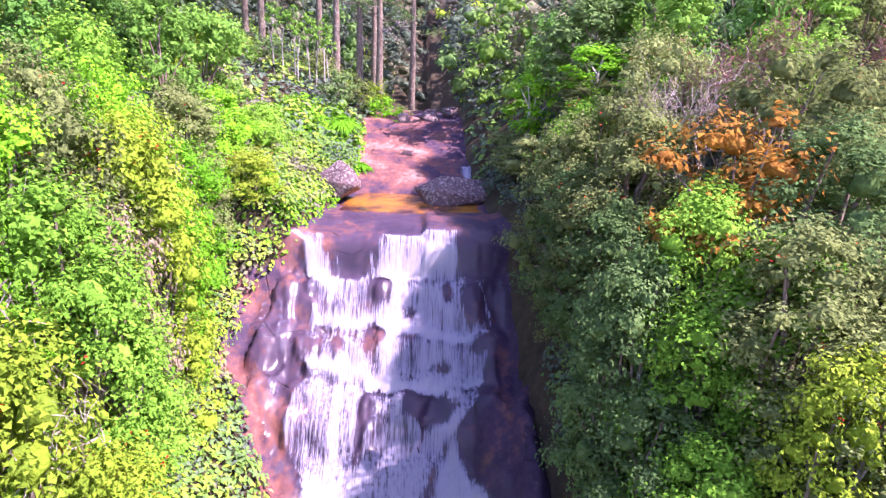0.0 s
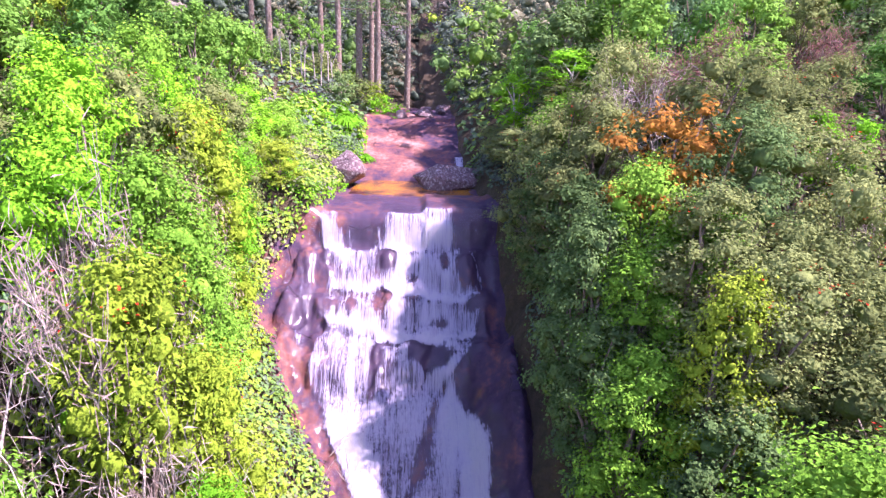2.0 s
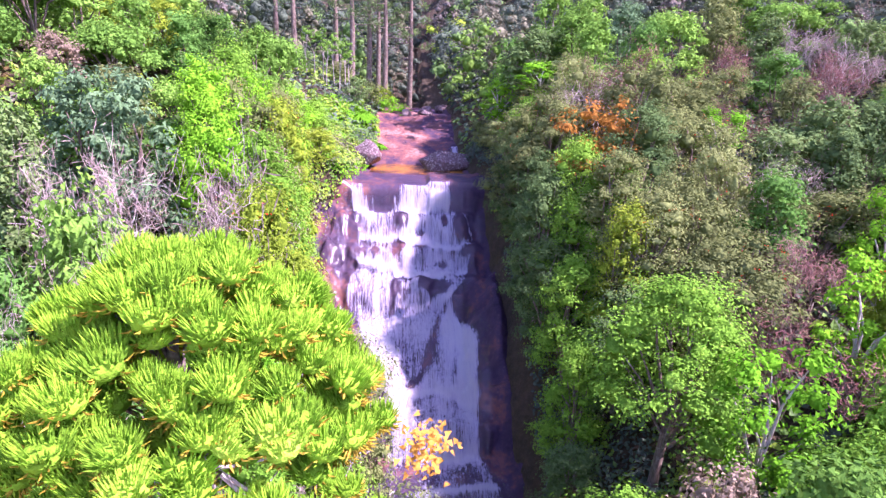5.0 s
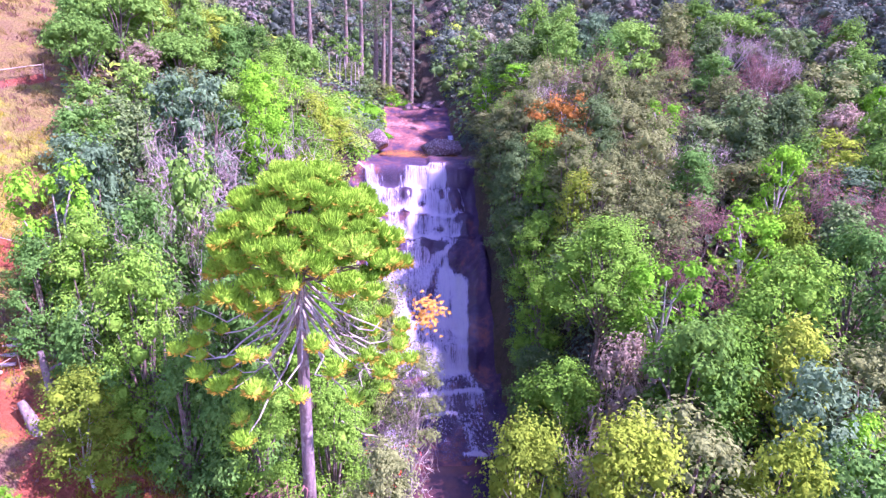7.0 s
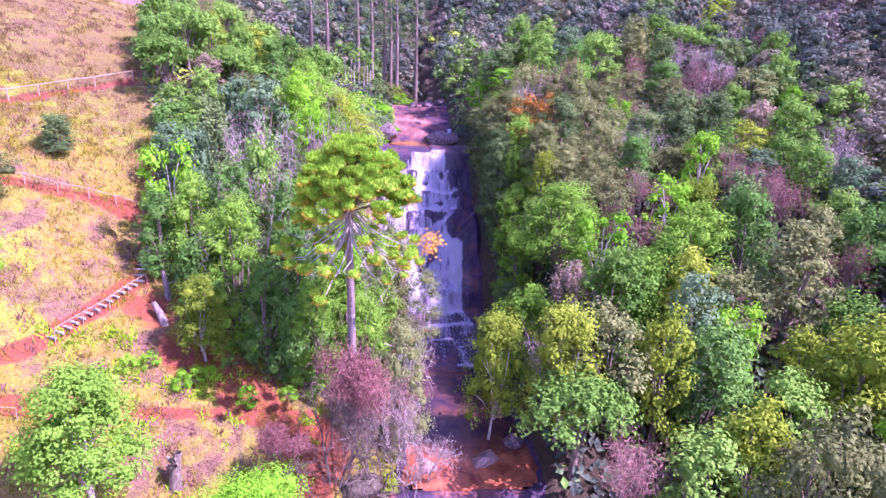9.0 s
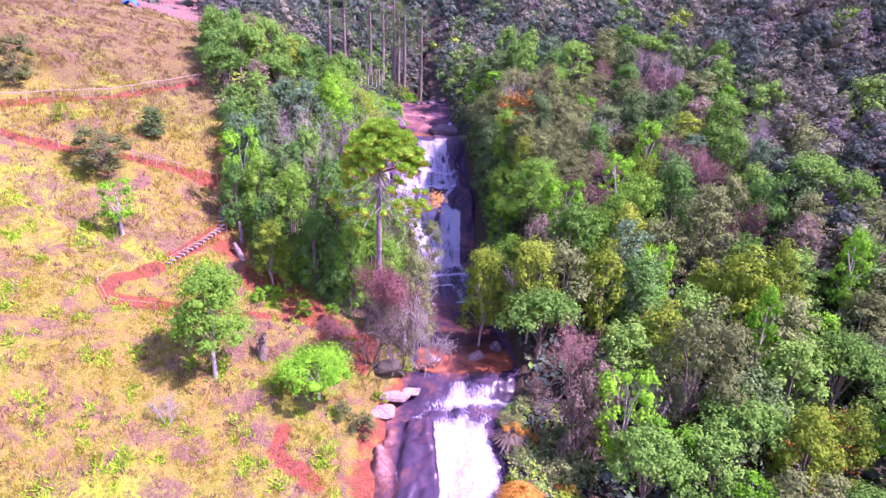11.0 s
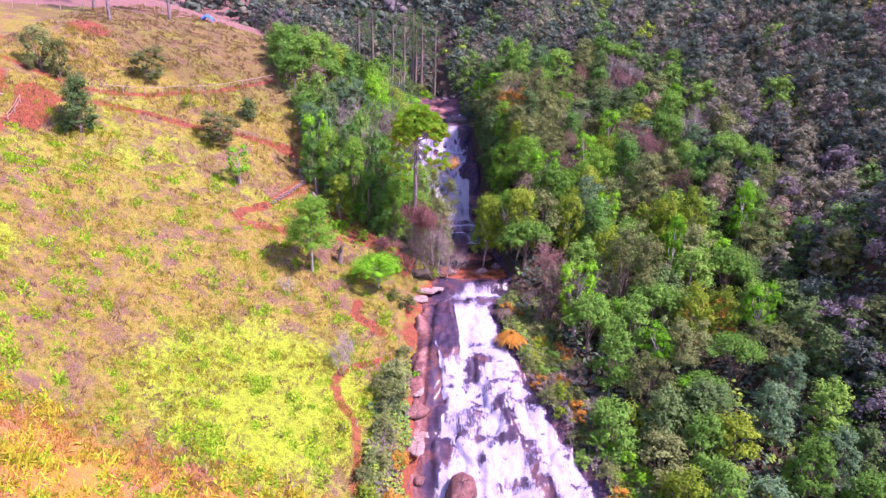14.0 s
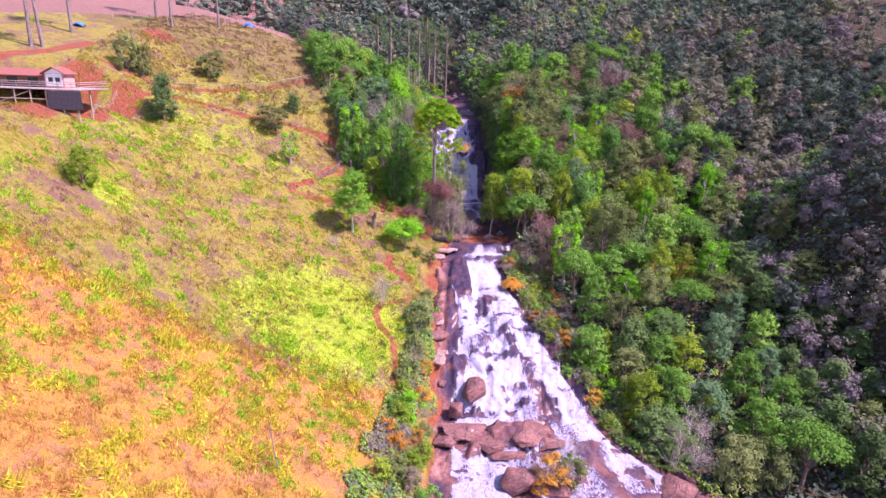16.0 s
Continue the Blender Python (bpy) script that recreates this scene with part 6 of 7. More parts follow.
boulder(-2.6, -43.8, -9.7, (3.5, 3.0, 3.4), RED_BOULDER, "big reddish-brown boulder amid the cascade", 12, 0.22, 0.6)
boulder(-4.9, -46.6, -10.9, (2.0, 1.9, 2.4), RED_BOULDER, "upright reddish boulder beside the cascade", 13, 0.25)
boulder(1.2, -57.0, -13.0, (4.2, 3.2, 2.9), RED_BOULDER, "rounded brown boulder below the slab", 16, 0.3)
boulder(5.6, -57.2, -13.0, (4.0, 3.2, 2.2), RED_BOULDER, "brown boulder overgrown with dry shrubs", 17, 0.3)
boulder(19.5, -57.5, -13.4, (5.0, 3.0, 2.0), RED_BOULDER, "rust-red rock at the cascade's outer edge", 18, 0.3)
boulder(-6.4, -50.5, -11.9, (3.6, 2.6, 1.6), RED_BOULDER, "flat red rock at the water's edge", 19, 0.35)
for k, (x, y, sx, sy, sz, turn) in enumerate(((-3.8, -49.4, 5.4, 3.2, 1.0, 0.15), (-0.4, -50.8, 5.2, 3.4, 1.2, 0.45), (1.8, -48.4, 5.2, 3.4, 1.3, -0.15), (3.4, -50.8, 4.8, 3.8, 1.6, 0.8),
                                              (4.8, -48.2, 4.6, 3.4, 1.5, 0.35), (6.4, -50.8, 3.4, 3.0, 1.1, 0.1), (-5.6, -51.6, 3.4, 2.4, 0.8, 0.6), (1.0, -52.4, 4.4, 2.4, 0.9, 0.2))):
    boulder(x, y, float(rock_height(np.array([x]), np.array([y]))[0]) - 0.35, (sx, sy, sz), PALE_BOULDER if k in (2, 4) else RED_BOULDER, "angular slab of the reddish rock bar", 60 + k, 0.66, turn, 12)
for k, (x, y, sx, sy, sz) in enumerate(((-6.6, -33.0, 1.3, 2.0, 0.8), (-7.2, -35.8, 2.2, 2.4, 1.2), (-6.4, -37.8, 1.2, 1.5, 0.8), (-7.3, -39.6, 2.0, 2.6, 1.0), (-5.9, -30.6, 1.0, 1.4, 0.6),
                                        (-6.6, -41.9, 1.3, 1.2, 1.0), (-5.4, -15.6, 2.4, 1.6, 0.8), (-3.6, -15.0, 1.8, 1.2, 0.7), (-6.4, -17.6, 1.6, 2.2, 0.7))):
    boulder(x, y, max(ground_at(x, y), bed_height(y) - 0.3) + 0.05, (sx * 1.35, sy * 1.3, sz * 0.8), RED_BOULDER if k % 4 == 1 else PALE_BOULDER, "pinkish sunlit rock on the bank", 30 + k, 0.55, k)


# ---- fences and stairs on the hillside ----
def bar(name, a, b, r, material, parent, sides=6):
    v, f = tubes([[(a, r), (Vector(a).lerp(Vector(b), 0.5) + Vector((0, 0, 0.01)), r * 0.95), (b, r * 0.9)]], sides)
    return part(name, mesh_of(name, v, f), material, parent)


def fence(line, spacing, height, rails, label, thick=0.06, sag=0.0):
    """Posts along a line of ground with rails from post to post."""
    root = new("fence")
    posts, carry = [], 0.0
    for (ax, ay), (bx, by) in zip(line[:-1], line[1:]):
        length = math.hypot(bx - ax, by - ay)
        n = max(1, round(length / spacing))
        for i in range(n):
            posts.append((ax + (bx - ax) * i / n, ay + (by - ay) * i / n))
    posts.append(line[-1])
    tops = []
    for x, y in posts:
        z = ground_at(x, y)
        h = height * rng.uniform(0.92, 1.08)
        bar("post", (x, y, z - 0.3), (x + rng.normal() * 0.04, y + rng.normal() * 0.04, z + h), thick, PALE_WOOD, root)
        tops.append(Vector((x, y, z)))
    for level_up in rails:
        for a, b in zip(tops[:-1], tops[1:]):
            bar("rail", a + Vector((0, 0, height * level_up)), b + Vector((0, 0, height * level_up + rng.normal() * 0.04)), thick * 0.75, PALE_WOOD, root)
    return tagged(root, label, "fence", "hillside fences")


fence(PATHS["upper"][1:], 3.0, 1.15, (0.95,), "pale wooden rail fence beside the upper path", 0.07)
fence(PATHS["middle"][1:5], 2.6, 1.0, (0.95,), "pale wooden handrail along the red path", 0.045)
fence(PATHS["middle"][4:], 2.2, 1.0, (0.95,), "wooden handrail beside the cut path", 0.045)
fence([(-25.2, 4.4), (-24.6, 1.4), (-24.1, -1.1), (-25.6, -4.4), (-27.6, -8.3)], 2.2, 1.0, (0.95,), "pale wooden handrail down the stairs", 0.035)
fence([(-31.2, -10.6), (-32.2, -13.1), (-30.6, -14.9), (-27, -14.1)], 2.0, 0.9, (0.9,), "low handrail round the path's bend", 0.035)
fence([(-66, 44), (-58, 50), (-50, 54), (-44, 53)], 1.6, 1.6, (), "row of pale fence posts along the brow", 0.08)
fence([(-44, -49.5), (-34, -48.3), (-21, -48.4), (-13.7, -45.8)], 5.0, 1.0, (), "thin posts of a wire fence across the slope", 0.05)
fence([(-13.7, -45.8), (-13.2, -39.5)], 3.0, 0.9, (), "thin posts beside the footpath", 0.04)
fence([(-78, 22), (-72, 26), (-66, 30)], 3.5, 1.5, (), "sparse fence posts on the upper pasture", 0.08)


def log_stairs(line, steps, width):
    """Log treads laid into the slope."""
    root = new("stairs")
    total = sum(math.dist(a, b) for a, b in zip(line[:-1], line[1:]))
    for i in range(steps):
        want = total * (i + 0.5) / steps
        for a, b in zip(line[:-1], line[1:]):
            d = math.dist(a, b)
            if want <= d:
                s = want / d
                break
            want -= d
        x, y = a[0] + (b[0] - a[0]) * s, a[1] + (b[1] - a[1]) * s
        ux, uy = -(b[1] - a[1]) / d * width / 2, (b[0] - a[0]) / d * width / 2
        z = ground_at(x, y) + 0.06
        bm = bmesh.new()
        bmesh.ops.create_cube(bm, size=1.0)
        bmesh.ops.bevel(bm, geom=bm.edges[:], offset=0.12, segments=1, affect="EDGES")
        turn = math.atan2(uy, ux)
        bmesh.ops.transform(bm, matrix=Matrix.Translation((x, y, z)) @ Matrix.Rotation(turn, 4, "Z") @ Matrix.Diagonal((width, 0.21, 0.16, 1)), verts=bm.verts)
        part("step", bm, GREY_WOOD, root)
    return tagged(root, "log stairs laid into the red earth slope", "stairs")


log_stairs(PATHS["stairs"], 23, 1.0)


# ---- the cabin on its deck ----
def box_part(name, lo, hi, material, parent, label="", bevel=0.02):
    bm = bmesh.new()
    bmesh.ops.create_cube(bm, size=1.0)
    size = [b - a for a, b in zip(lo, hi)]
    bmesh.ops.transform(bm, matrix=Matrix.Translation([(a + b) / 2 for a, b in zip(lo, hi)]) @ Matrix.Diagonal((*size, 1)), verts=bm.verts)
    bmesh.ops.bevel(bm, geom=bm.edges[:], offset=min(bevel, min(size) * 0.3), segments=1, affect="EDGES")
    return part(name, bm, material, parent, label)


def gable_roof(x0, x1, y0, y1, eave, ridge, material, parent, along="x", thick=0.10):
    """Two sloping sheets that meet at the ridge."""
    for side in (0, 1):
        bm = bmesh.new()
        if along == "x":
            mid = (y0 + y1) / 2
            edge = y0 if side == 0 else y1
            quad = [(x0, edge, eave), (x1, edge, eave), (x1, mid, ridge), (x0, mid, ridge)]
        else:
            mid = (x0 + x1) / 2
            edge = x0 if side == 0 else x1
            quad = [(edge, y0, eave), (edge, y1, eave), (mid, y1, ridge), (mid, y0, ridge)]
        low = [bm.verts.new(p) for p in quad]
        high = [bm.verts.new((p[0], p[1], p[2] + thick)) for p in quad]
        bm.faces.new(low)
        bm.faces.new(high)
        for k in range(4):
            bm.faces.new((low[k], low[(k + 1) % 4], high[(k + 1) % 4], high[k]))
        bmesh.ops.recalc_face_normals(bm, faces=bm.faces)
        part("roof", bm, material, parent, "dull red roof sheet")


def cabin():
    root = new("cabin")
    box_part("wall", (-66.0, -18.0, 26.72), (-63.2, -15.2, 28.75), PINK_PAINT, root, "pink board wall")
    gable = bmesh.new()
    pts = [gable.verts.new(p) for p in ((-66.0, -18.0, 28.75), (-63.2, -18.0, 28.75), (-64.6, -18.0, 29.55), (-66.0, -17.9, 28.75), (-63.2, -17.9, 28.75), (-64.6, -17.9, 29.55))]
    for ids in ((0, 1, 2), (3, 4, 5), (0, 1, 4, 3), (1, 2, 5, 4), (2, 0, 3, 5)):
        gable.faces.new([pts[i] for i in ids])
    bmesh.ops.recalc_face_normals(gable, faces=gable.faces)
    part("gable", gable, WHITE_PAINT, root)
    box_part("front_panel", (-65.75, -18.06, 27.0), (-63.45, -18.003, 28.7), WHITE_PAINT, root, "white painted front")
    for x in (-65.4, -64.4):
        pane = box_part("window", (x, -18.10, 27.5), (x + 0.65, -18.07, 28.2), GLASS_DARK, root)
        box_part("sill", (x - 0.05, -18.14, 27.42), (x + 0.70, -18.065, 27.49), WHITE_PAINT, pane)
    gable_roof(-66.4, -62.8, -18.4, -14.9, 28.65, 29.62, ROOF_TILE, root, "y")
    box_part("long_wall", (-80.0, -17.0, 26.72), (-66.03, -14.0, 28.45), BROWN_WOOD, root, "brown board wall of the long shed")
    gable_roof(-80.4, -66.2, -18.2, -12.8, 28.3, 29.2, ROOF_TILE, root, "x")
    for x in (-69.0, -72.0, -75.0):
        box_part("opening", (x, -17.06, 27.2), (x + 1.5, -17.004, 28.1), GLASS_DARK, root, "dark open window")
    return tagged(root, "small wooden cabin with a red roof on a deck", "cabin")


def deck():
    root = new("deck")
    for k in range(12):
        y = -21.4 + 0.7 * k
        box_part("board", (-80, y, 26.55), (-59.3, y + 0.66, 26.68), GREY_WOOD, root)
    for x in (-60.0, -62.0, -64.2, -66.4, -68.6, -71.0, -73.6, -76.2, -79):
        for y in (-21.2, -17.5):
            bar("post", (x, y, ground_at(x, y) - 0.4), (x, y, 26.56), 0.13, PALE_WOOD, root, 8)
    for x in np.arange(-79.5, -59.0, 1.9):
        bar("baluster", (x, -21.3, 26.66), (x, -21.3, 27.65), 0.05, GREY_WOOD, root)
    for z in (27.05, 27.4, 27.65):
        bar("rail", (-79.6, -21.33, z), (-59.3, -21.33, z), 0.055, GREY_WOOD, root)
        bar("rail", (-59.4, -21.3, z), (-59.4, -13.5, z), 0.055, GREY_WOOD, root)
    bar("beam", (-80, -21.25, 25.2), (-64.2, -21.25, 25.2), 0.08, PALE_WOOD, root)
    bar("beam", (-80, -21.25, 23.9), (-66.4, -21.25, 23.9), 0.07, PALE_WOOD, root)
    bar("brace", (-72.5, -21.25, 24.0), (-66.5, -21.25, 26.3), 0.07, PALE_WOOD, root)
    return tagged(root, "raised grey timber deck on pale posts", "deck")


cabin()
deck()
cloth = new("shade_cloth")
box_part("front", (-63.9, -21.45, ground_at(-62, -21.4) + 0.6), (-59.2, -21.38, 26.5), DARK_MESH, cloth)
tagged(cloth, "dark shade cloth hung below the deck", "cloth")
fence([(-60.6, -16.8), (-61.4, -11.5), (-60.8, -7.6)], 1.5, 1.0, (0.5, 0.95), "grey timber handrail of the ramp", 0.06)


def tarpaulin(x, y, z, size, label):
    bm = bmesh.new()
    bmesh.ops.create_grid(bm, x_segments=8, y_segments=6, size=0.5)
    for v in bm.verts:
        v.co.z = 0.45 - 1.2 * (v.co.x ** 2) - 0.8 * v.co.y ** 2 + 0.05 * math.sin(v.co.x * 17 + v.co.y * 9)
    bmesh.ops.solidify(bm, geom=bm.faces[:], thickness=0.02)
    mesh = bpy.data.meshes.new("tarpaulin")
    bm.to_mesh(mesh)
    bm.free()
    mesh.materials.append(BLUE_TARP)
    ob = new("tarpaulin", mesh)
    ob.location, ob.scale = (x, y, z), size
    return tagged(ob, label, "tarpaulin")


tarpaulin(-77.2, 14.7, ground_at(-77.2, 14.7), (2.2, 1.6, 1.6), "crumpled bright blue tarpaulin on the grass")
tarpaulin(-53.5, 50.0, ground_at(-53.5, 50.0) + 0.3, (2.6, 1.6, 2.6), "bright blue tarpaulin tent by the fence")


# ---- trees and bushes of the open hillside ----
def hillside(kind, x, y, height, scale, label):
    ob = plant(kind, x, y, scale, rng.uniform(0, 6.28), None, height / (FULL_HEIGHT.get(kind, 2.3) * scale), label, "hillside trees")
    return ob


hillside("fine_olive", -61.7, -0.2, 6.2, 0.95, "olive tree with several pale stems on the pasture")
hillside("fine_olive", -59.6, 0.6, 5.4, 0.7, "smaller olive tree on the pasture")
hillside("fine_olive", -50.5, 9.8, 5.2, 1.05, "dull green bushy tree above the path")
hillside("yellow_shrub", -43.5, 6.2, 2.2, 0.8, "small yellowish bush beside the fence")
hillside("fine_olive", -37.4, 0.4, 4.6, 1.15, "grey-green spreading bush on the slope")
hillside("fine_dark", -34.8, 8.6, 3.2, 0.75, "dark green round bush on the slope")
hillside("fine_dark", -53.2, -8.0, 7.6, 1.2, "dense dark round tree below the deck")
hillside("lime", -32.7, -6.4, 5.6, 0.72, "slender young tree with yellow-green leaves")
hillside("yellow_round", -18.2, -6.0, 7.0, 0.8, "slender yellow-green tree at the wood's edge")
hillside("fine_yellow", -54.0, -33.6, 5.0, 0.85, "yellow-green round tree on the pasture")
hillside("bare", -15.6, -33.0, 3.6, 0.5, "small leafless sapling beside the footpath")
hillside("bare", -14.8, -31.0, 4.4, 0.5, "thin grey sapling with sparse twigs")
hillside("bare", -23.0, -23.5, 3.0, 0.4, "small grey sapling in the grass")
marked("haze", -7.8, -13.4, 14.6, 1.3, label="leafless tree with fine reddish twigs by the pool")
marked("haze", -4.7, -13.2, 14.4, 1.1, label="leafless reddish-brown tree by the pool")
marked("haze", -10.6, -14.0, 9.6, 0.8, label="low tangle of reddish bare twigs")
marked("bare", -3.4, -10.4, 12.6, 0.85, label="pale-stemmed tree with grey drooping twigs")
marked("bare", -1.8, -11.6, 8.4, 0.7, label="grey leafless shrub leaning over the pool")
marked("fine_olive", -3.4, -8.4, 13.6, 0.8, label="grey-green tree beside the pool")
marked("bare", -2.7, -1.4, 16.0, 0.75, label="leafless grey tree before the waterfall")
slender = leafy_tree(72, "olive", 2.0, 14.2, 8.6, "dome", 15, 4200, 0.17, bark=PALE_BARK, girth=0.12, mass=0.12)
slender.matrix_basis = Matrix.Translation((-1.6, -2.2, ground_at(-1.6, -2.2) + 0.2))
spots = np.random.default_rng(8).normal(size=(170, 3)) * np.array([0.45, 0.4, 0.5]) + np.array([0.6, -0.3, 17.6 - slender.location.z])
v, f = leaves(np.random.default_rng(9), spots, np.tile((0.0, -0.5, 0.8), (170, 1)), 0.3, 0.2)
part("blossoms", mesh_of("blossoms", v, f, False), LEAVES["orange"], slender, "cluster of orange-red leaves")
tagged(slender, "tall slender grey-green tree before the waterfall", "tree", "hillside trees")
tall_green = leafy_tree(71, "fresh", 3.1, 10.2, 4.2, "dome", 34, 15000, 0.21, bark=PALE_BARK, girth=0.18)
tall_green.matrix_basis = Matrix.Translation((-20.6, -18.6, ground_at(-20.6, -18.6)))
tagged(tall_green, "tall bright green tree with a pale trunk", "tree", "hillside trees")
umbrella = leafy_tree(70, "lime", 3.7, 4.7, 1.0, "spread", 34, 9000, 0.17, bark=PALE_BARK)
umbrella.matrix_basis = Matrix.Translation((-11.9, -18.2, ground_at(-11.9, -18.2)))
tagged(umbrella, "low umbrella-shaped tree with bright lime-green leaves", "tree", "hillside trees")
for x, y, lean in ((-77.1, -1.5, 0.02), (-75.6, -0.8, -0.05), (-76.3, 10.1, 0.0), (-63.8, 26.5, 0.0), (-58.0, 40.0, 0.0), (-70.0, 34.0, 0.02)):
    tall = leafy_tree(int(80 + x + y), "olive", 3.2, 19.0, 13.0, "dome", 14, 900, 0.4, bark=ARAUCARIA_BARK, girth=0.26)
    tall.matrix_basis = Matrix.Translation((x, y, ground_at(x, y))) @ Matrix.Rotation(lean, 4, "Y")
    tagged(tall, "tall grey-trunked tree at the pasture's top", "tree", "hillside trees")


def dead_trunk(x, y, height, lean, seed, label, girth=0.28, limbs=1, bark=ARAUCARIA_BARK):
    """A broken dead stem with a stub or two."""
    r = np.random.default_rng(seed)
    z = ground_at(x, y)
    root = new("dead_trunk")
    root.location = (x, y, z)
    top = Vector((lean[0], lean[1], height))
    v, f = tubes([[((0, 0, -0.4), girth * 1.3), (top * 0.45 + Vector(r.normal(size=3)) * 0.06 * height * 0.3, girth), (top, girth * 0.65)]], 8)
    part("stem", mesh_of("stem", v, f), bark, root)
    for _ in range(limbs):
        s = r.uniform(0.45, 0.9)
        end = top * s + Vector((r.normal() * 0.6, r.normal() * 0.6, 0.5)) * height * 0.25
        v, f = tubes([[(top * s, girth * 0.55), (end, girth * 0.3)]], 6)
        part("stub", mesh_of("stub", v, f), bark, root)
    return tagged(root, label, "dead tree")


dead_trunk(-21.2, -0.4, 3.4, (0.3, 0.2), 1, "broken grey dead trunk at the wood's edge", 0.32)
dead_trunk(-22.3, -1.6, 2.4, (-0.3, 0.1), 2, "short pale dead stump on red earth", 0.22)
dead_trunk(-21.8, -4.0, 1.6, (-0.9, 0.4), 3, "leaning bleached stump on red earth", 0.3)
dead_trunk(-17.4, -15.6, 2.4, (0.35, 0.1), 4, "splintered reddish-brown root stump beside the path", 0.34, 7, BARK)
dead_trunk(-23.6, -62.3, 5.2, (-0.7, 0.2), 5, "thin crooked dead sapling on the dry slope", 0.06, 2)

# bushes along the lower stream and scattered over the slopes
for kind, x, y, s in (("lime_shrub", -10.6, -48.2, 1.35), ("yellow_shrub", -12.2, -50.5, 1.1), ("olive_shrub", -11.0, -43.0, 1.0), ("orange_shrub", -9.2, -45.6, 0.9), ("orange_shrub", -12.4, -54.0, 1.0),
                      ("yellow_shrub", -10.8, -56.5, 1.3), ("olive_shrub", -9.6, -36.0, 1.25), ("olive_shrub", -9.4, -32.6, 1.15), ("olive_shrub", -10.2, -39.6, 1.0), ("straw", -10.6, -58.5, 0.5),
                      ("olive_shrub", -11.2, -34.2, 0.8), ("olive_shrub", -7.4, -58.0, 1.0), ("orange_shrub", 8.8, -55.6, 0.9),
                      ("olive_shrub", -7.8, -20.4, 0.8), ("olive_shrub", -9.6, -19.4, 0.7), ("yellow_shrub", -4.4, -12.8, 0.7), ("lime_shrub", -17.6, -7.4, 0.5), ("lime_shrub", -14.6, -8.6, 0.6),
                      ("lime_shrub", -12.0, -6.8, 0.5), ("dark_shrub", -13.0, -4.6, 0.9), ("dark_shrub", -15.8, -3.2, 0.8), ("shrub", -10.0, -4.6, 1.0), ("shrub", -6.4, -4.4, 1.0), ("shrub", -5.4, -1.2, 1.0),
                      ("dark_shrub", -6.8, 1.0, 1.2), ("yellow_shrub", -11.6, -46.4, 0.9), ("orange_shrub", -10.2, -52.4, 0.9), ("olive_shrub", -9.0, -50.0, 0.8), ("shrub", -12.8, -48.4, 0.8), ("yellow_shrub", -9.4, -54.2, 0.9),
                      ("olive_shrub", -12.4, -57.4, 1.2), ("shrub", -8.8, -59.5, 1.1), ("orange_shrub", -13.6, -52.0, 0.8), ("olive_shrub", -12.2, -44.4, 0.7), ("orange_shrub", -8.6, -41.6, 0.7),
                      ("bare", -10.0, -41.4, 0.45), ("bare", -11.6, -52.0, 0.4), ("yellow_shrub", -14.2, -58.8, 1.0), ("olive_shrub", -8.4, -28.4, 0.6), ("yellow_shrub", -6.6, -16.4, 0.5),
                      ("orange_shrub", 9.0, -26.0, 0.9), ("olive_shrub", 8.6, -24.0, 1.2), ("olive_shrub", 8.4, -29.0, 1.2), ("orange_shrub", 10.6, -31.5, 0.8), ("olive_shrub", 7.8, -20.5, 1.1),
                      ("orange_shrub", 6.6, -20.8, 1.1), ("yellow_shrub", 7.0, -29.6, 1.2), ("yellow_shrub", 9.6, -33.4, 1.2), ("orange_shrub", 11.4, -35.2, 1.0), ("lime_shrub", 13.4, -38.6, 1.3),
                      ("lime_shrub", 15.2, -40.4, 1.5), ("yellow_shrub", 14.2, -42.0, 1.2), ("lime_shrub", 16.6, -43.0, 1.4), ("yellow_shrub", 17.4, -46.0, 1.2), ("orange_shrub", 18.2, -47.6, 1.0), ("lime_shrub", 19.6, -47.0, 1.1),
                      ("shrub", 21.4, -49.4, 1.5), ("shrub", 23.4, -50.6, 1.6), ("lime_shrub", 24.7, -34.5, 1.7), ("orange_shrub", 30.4, -24.0, 2.0), ("yellow_shrub", 16.6, -37.0, 1.5), ("yellow_shrub", 28.2, -46.0, 1.8),
                      ("lime_shrub", -15.0, -3.6, 1.3), ("lime_shrub", -21.6, -7.9, 0.5), ("lime_shrub", -19.0, -8.8, 0.55), ("lime_shrub", -18.2, -8.2, 0.6), ("lime_shrub", -22.8, -8.7, 0.5), ("shrub", -16.6, -6.0, 0.5)):
    plant(kind, x, y, s, rng.uniform(0, 6.28), None, rng.uniform(0.85, 1.15))


# dry bushes grown over the lowest rocks
for kind, x, y, z, size in (("orange_shrub", 5.0, -57.4, -12.3, 1.5), ("olive_shrub", 7.2, -56.6, -12.4, 1.4), ("straw", 6.2, -57.8, -12.5, 0.45), ("straw", 8.6, -56.4, -12.6, 0.4), ("bare", 8.2, -53.0, -12.4, 0.5), ("bare", 4.0, -57.6, -12.2, 0.5), ("orange_shrub", 3.4, -58.6, -12.8, 0.7)):
    plant(kind, x, y, size, rng.uniform(0, 6.28), z)
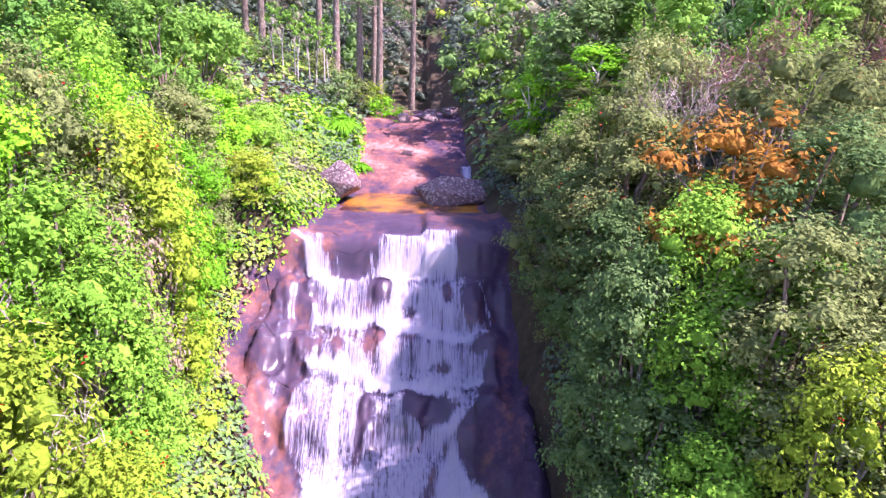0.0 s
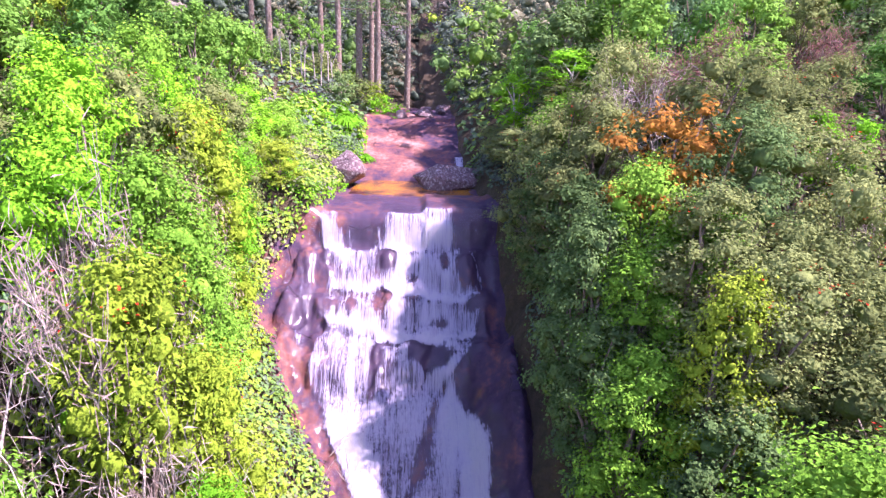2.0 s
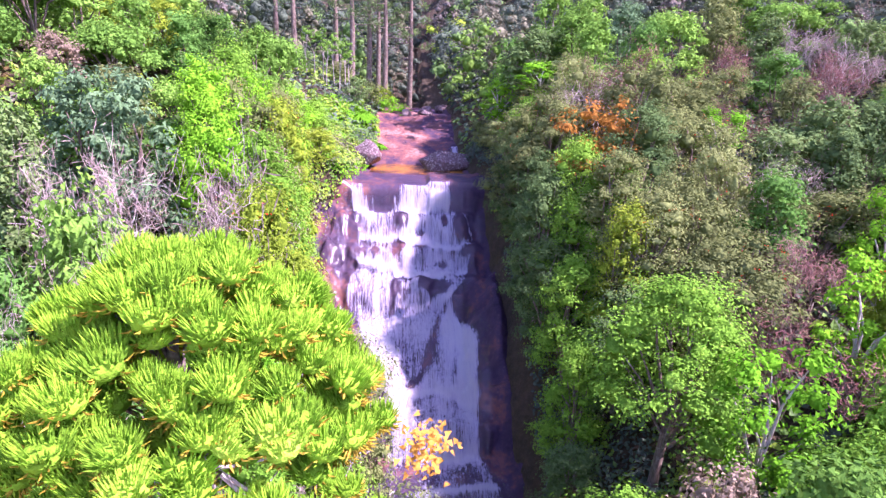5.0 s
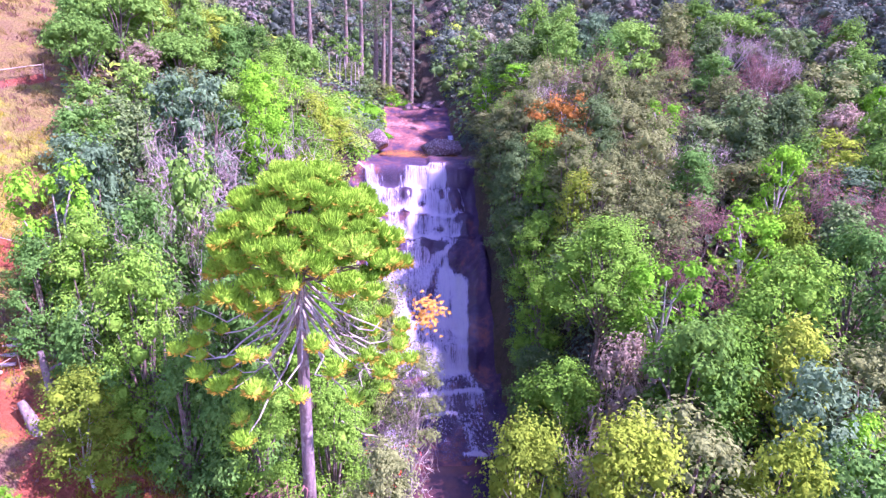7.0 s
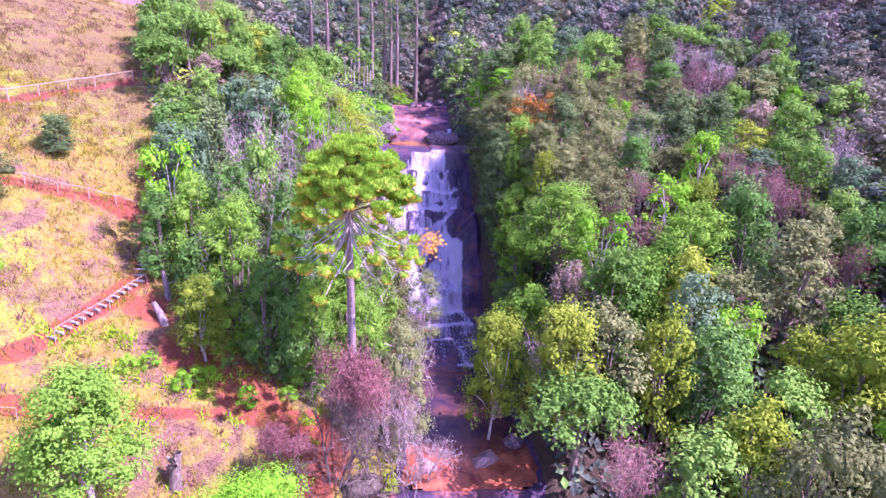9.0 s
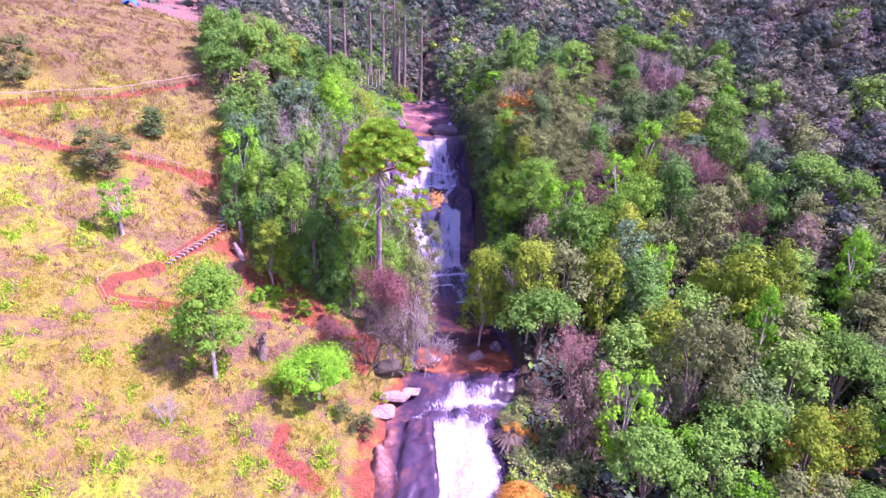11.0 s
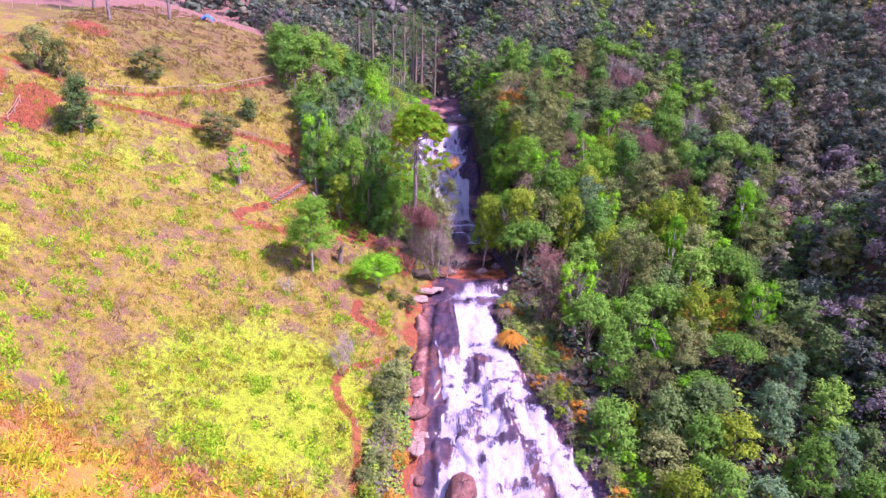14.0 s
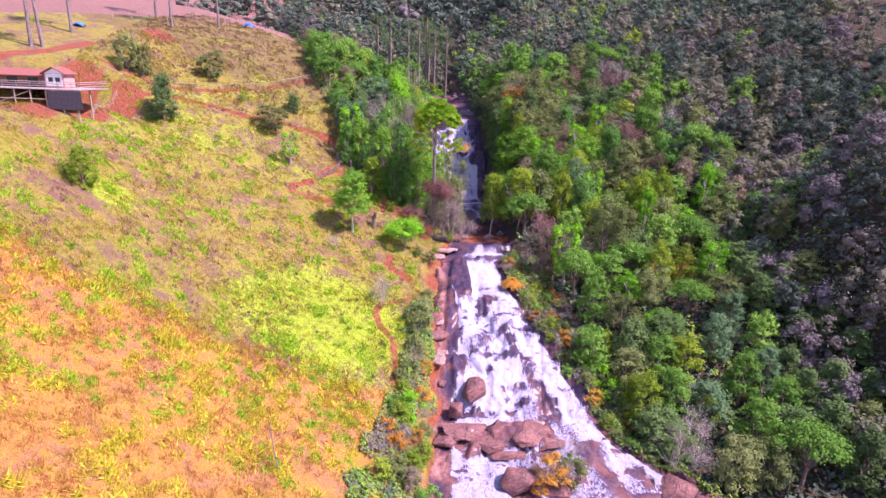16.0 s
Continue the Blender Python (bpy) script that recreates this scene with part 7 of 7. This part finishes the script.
# scrub along the outer edge of the lower cascade
for k, y in enumerate(np.arange(-19.5, -54, -1.9)):
    x = float(edges(y)[1]) + rng.uniform(-0.1, 0.9)
    kind = ("olive_shrub", "orange_shrub", "olive_shrub", "yellow_shrub", "olive_shrub", "shrub")[k % 6]
    plant(kind, x, float(y), rng.uniform(0.55, 0.95), rng.uniform(0, 6.28), max(ground_at(x, y), float(rock_height(np.array([x]), np.array([y]))[0])) - 0.15, 0.9)


for k in range(46):
    y = rng.uniform(-46, -16.5)
    x = float(edges(y)[1]) + rng.uniform(1.2, 6.5)
    kind = str(rng.choice(["olive_shrub", "bare", "straw", "orange_shrub", "yellow_shrub", "dark_shrub", "shrub", "bare_red", "fine_olive"], p=[0.22, 0.14, 0.16, 0.06, 0.08, 0.08, 0.08, 0.08, 0.10]))
    small = "shrub" in kind
    plant(kind, x, float(y), rng.uniform(0.9, 1.4) if small else rng.uniform(0.4, 0.6), rng.uniform(0, 6.28), None, 1.0 if small else rng.uniform(0.7, 1.0))


# ---- grass ----
def tuft(x, y, size, leaf, label, seed, blades=260, z=None):
    """A fountain of long grass blades."""
    r = np.random.default_rng(seed)
    a, t = r.uniform(0, 2 * math.pi, blades), r.uniform(0.15, 1.0, blades)
    out = np.stack([np.cos(a), np.sin(a), np.zeros(blades)], 1)
    side = np.stack([-np.sin(a), np.cos(a), np.zeros(blades)], 1) * 0.035 * size
    base = out * 0.12 * size * r.random(blades)[:, None]
    mid = base + out * (t * 0.45 * size)[:, None] + np.array([0, 0, 1]) * ((1.05 - 0.35 * t) * 0.75 * size)[:, None]
    tip = base + out * (t * 1.1 * size)[:, None] + np.array([0, 0, 1]) * ((1.0 - 0.9 * t) * 0.95 * size)[:, None]
    v = np.stack([base - side, base + side, mid + side, mid - side, tip - side * 0.2, tip + side * 0.2], 1).reshape(-1, 3)
    i = np.arange(blades) * 6
    f = np.concatenate([np.stack([i, i + 1, i + 2, i + 3], 1), np.stack([i + 3, i + 2, i + 5, i + 4], 1)])
    mesh = mesh_of("grass_clump", v, f, False)
    mesh.materials.append(LEAVES[leaf])
    ob = new("grass_clump", mesh)
    ob.location = (x, y, (ground_at(x, y) if z is None else z) - 0.05)
    return tagged(ob, label, "grass clump", "grass clumps")


tuft(4.7, -27.6, 2.0, "orange", "large clump of rust-coloured dry grass", 1, 520, z=-0.5)
tuft(5.0, -21.6, 1.8, "straw", "dry grass clump on the bank", 8, 300, z=0.4)
tuft(6.7, -25.6, 1.5, "straw", "straw-coloured grass clump on the bank", 2)
tuft(6.3, -33.0, 2.0, "yellow", "yellow-green grass clump beside the cascade", 3)
tuft(7.6, -32.6, 1.3, "straw", "dry grass clump beside the cascade", 4)
tuft(-6.9, -31.0, 0.8, "lime", "small spiky green plant on the rock", 5, 90)
tuft(-6.6, 52.0, 2.2, "lime", "arching bright green fern above the slab", 6)
tuft(-4.6, 47.5, 1.2, "lime", "bright green fern beside the slab", 7)


def meadow(name, count, xs, ys, inside, size, label, leafs, seed, blades=12, wide=0.10, sprawl=0.45):
    """Short grass and weeds over the pasture, in tufts of upright blades."""
    r = np.random.default_rng(seed)
    x, y = r.uniform(*xs, count * 3), r.uniform(*ys, count * 3)
    keep = inside(x, y) & (rough_noise(x * 0.4, y * 0.4, seed, 3) + 0.10 * r.normal(size=len(x)) > 0.02)
    x, y = x[keep][:count], y[keep][:count]
    z = ground_height(x, y)
    n = len(x)
    s = size * r.uniform(0.6, 1.6, n)
    k = blades
    spread = r.normal(size=(n, k, 2)) * (0.42 * (1 + 0.5 * (sprawl > 0.5)) * s)[:, None, None]
    foot = np.stack([x[:, None] + spread[:, :, 0], y[:, None] + spread[:, :, 1], np.repeat(z[:, None], k, 1)], 2).reshape(-1, 3)
    foot[:, 2] = ground_height(foot[:, 0], foot[:, 1]) - 0.02
    tall = np.repeat(s, k)[:, None] * r.uniform(0.5, 1.15, (n * k, 1))
    a = r.uniform(0, 2 * math.pi, n * k)
    across = np.stack([np.cos(a), np.sin(a), np.zeros(n * k)], 1) * tall * wide
    lean = np.concatenate([r.normal(size=(n * k, 2)) * sprawl, np.ones((n * k, 1)) * min(1.0, 0.55 / sprawl)], 1) * tall * 0.8
    v = np.stack([foot - across, foot + across, foot + lean], 1).reshape(-1, 3)
    f = np.arange(3 * n * k).reshape(-1, 3)
    mesh = mesh_of(name, v, f, False)
    mesh.materials.append(GRASSES[leafs])
    return tagged(new(name, mesh), label, "grass", kind="stuff")


def pasture(x, y):
    return (x < np.interp(y, WEST_EDGE_Y, WEST_EDGE_X) - 0.5) & (x > -70) | ((y < -6) & (x < -9.5) & (x > -86))


def low_pasture(x, y):
    return pasture(x, y) & (y < -6)


meadow("grass", 15000, (-70, -9), (-50, 18), pasture, 0.26, "yellow-green tufts of pasture grass", "yellow", 21)
meadow("green_weeds", 900, (-60, -9), (-64, 0), low_pasture, 0.42, "bright green weeds scattered through the grass", "lime", 22, 46, 0.19, 0.62)
meadow("dry_weeds", 3600, (-70, -9), (-50, 40), pasture, 0.36, "purple-brown dry weeds on the pasture", "brown", 23, 12, 0.11)
meadow("heath_grass", 3000, (-80, -25), (2, 55), pasture, 0.4, "dull brown grass of the upper pasture", "heath", 27)
meadow("straw_grass", 8500, (-84, -9), (-100, -47), pasture, 0.36, "dry straw-coloured grass on the lower slope", "straw", 24)
meadow("rust_grass", 7000, (-84, -9), (-100, -47), pasture, 0.36, "rust-orange dry grass on the lower slope", "rust", 25)
meadow("golden_weeds", 850, (-70, -9), (-80, -46), pasture, 0.5, "yellow-green weeds on the dry slope", "gold", 26, 46, 0.19, 0.62)

for ob, leaf in ((o, k) for k, o in KINDS.items() if k not in USED):
    for child in list(ob.children_recursive):
        bpy.data.objects.remove(child)
    bpy.data.objects.remove(ob)
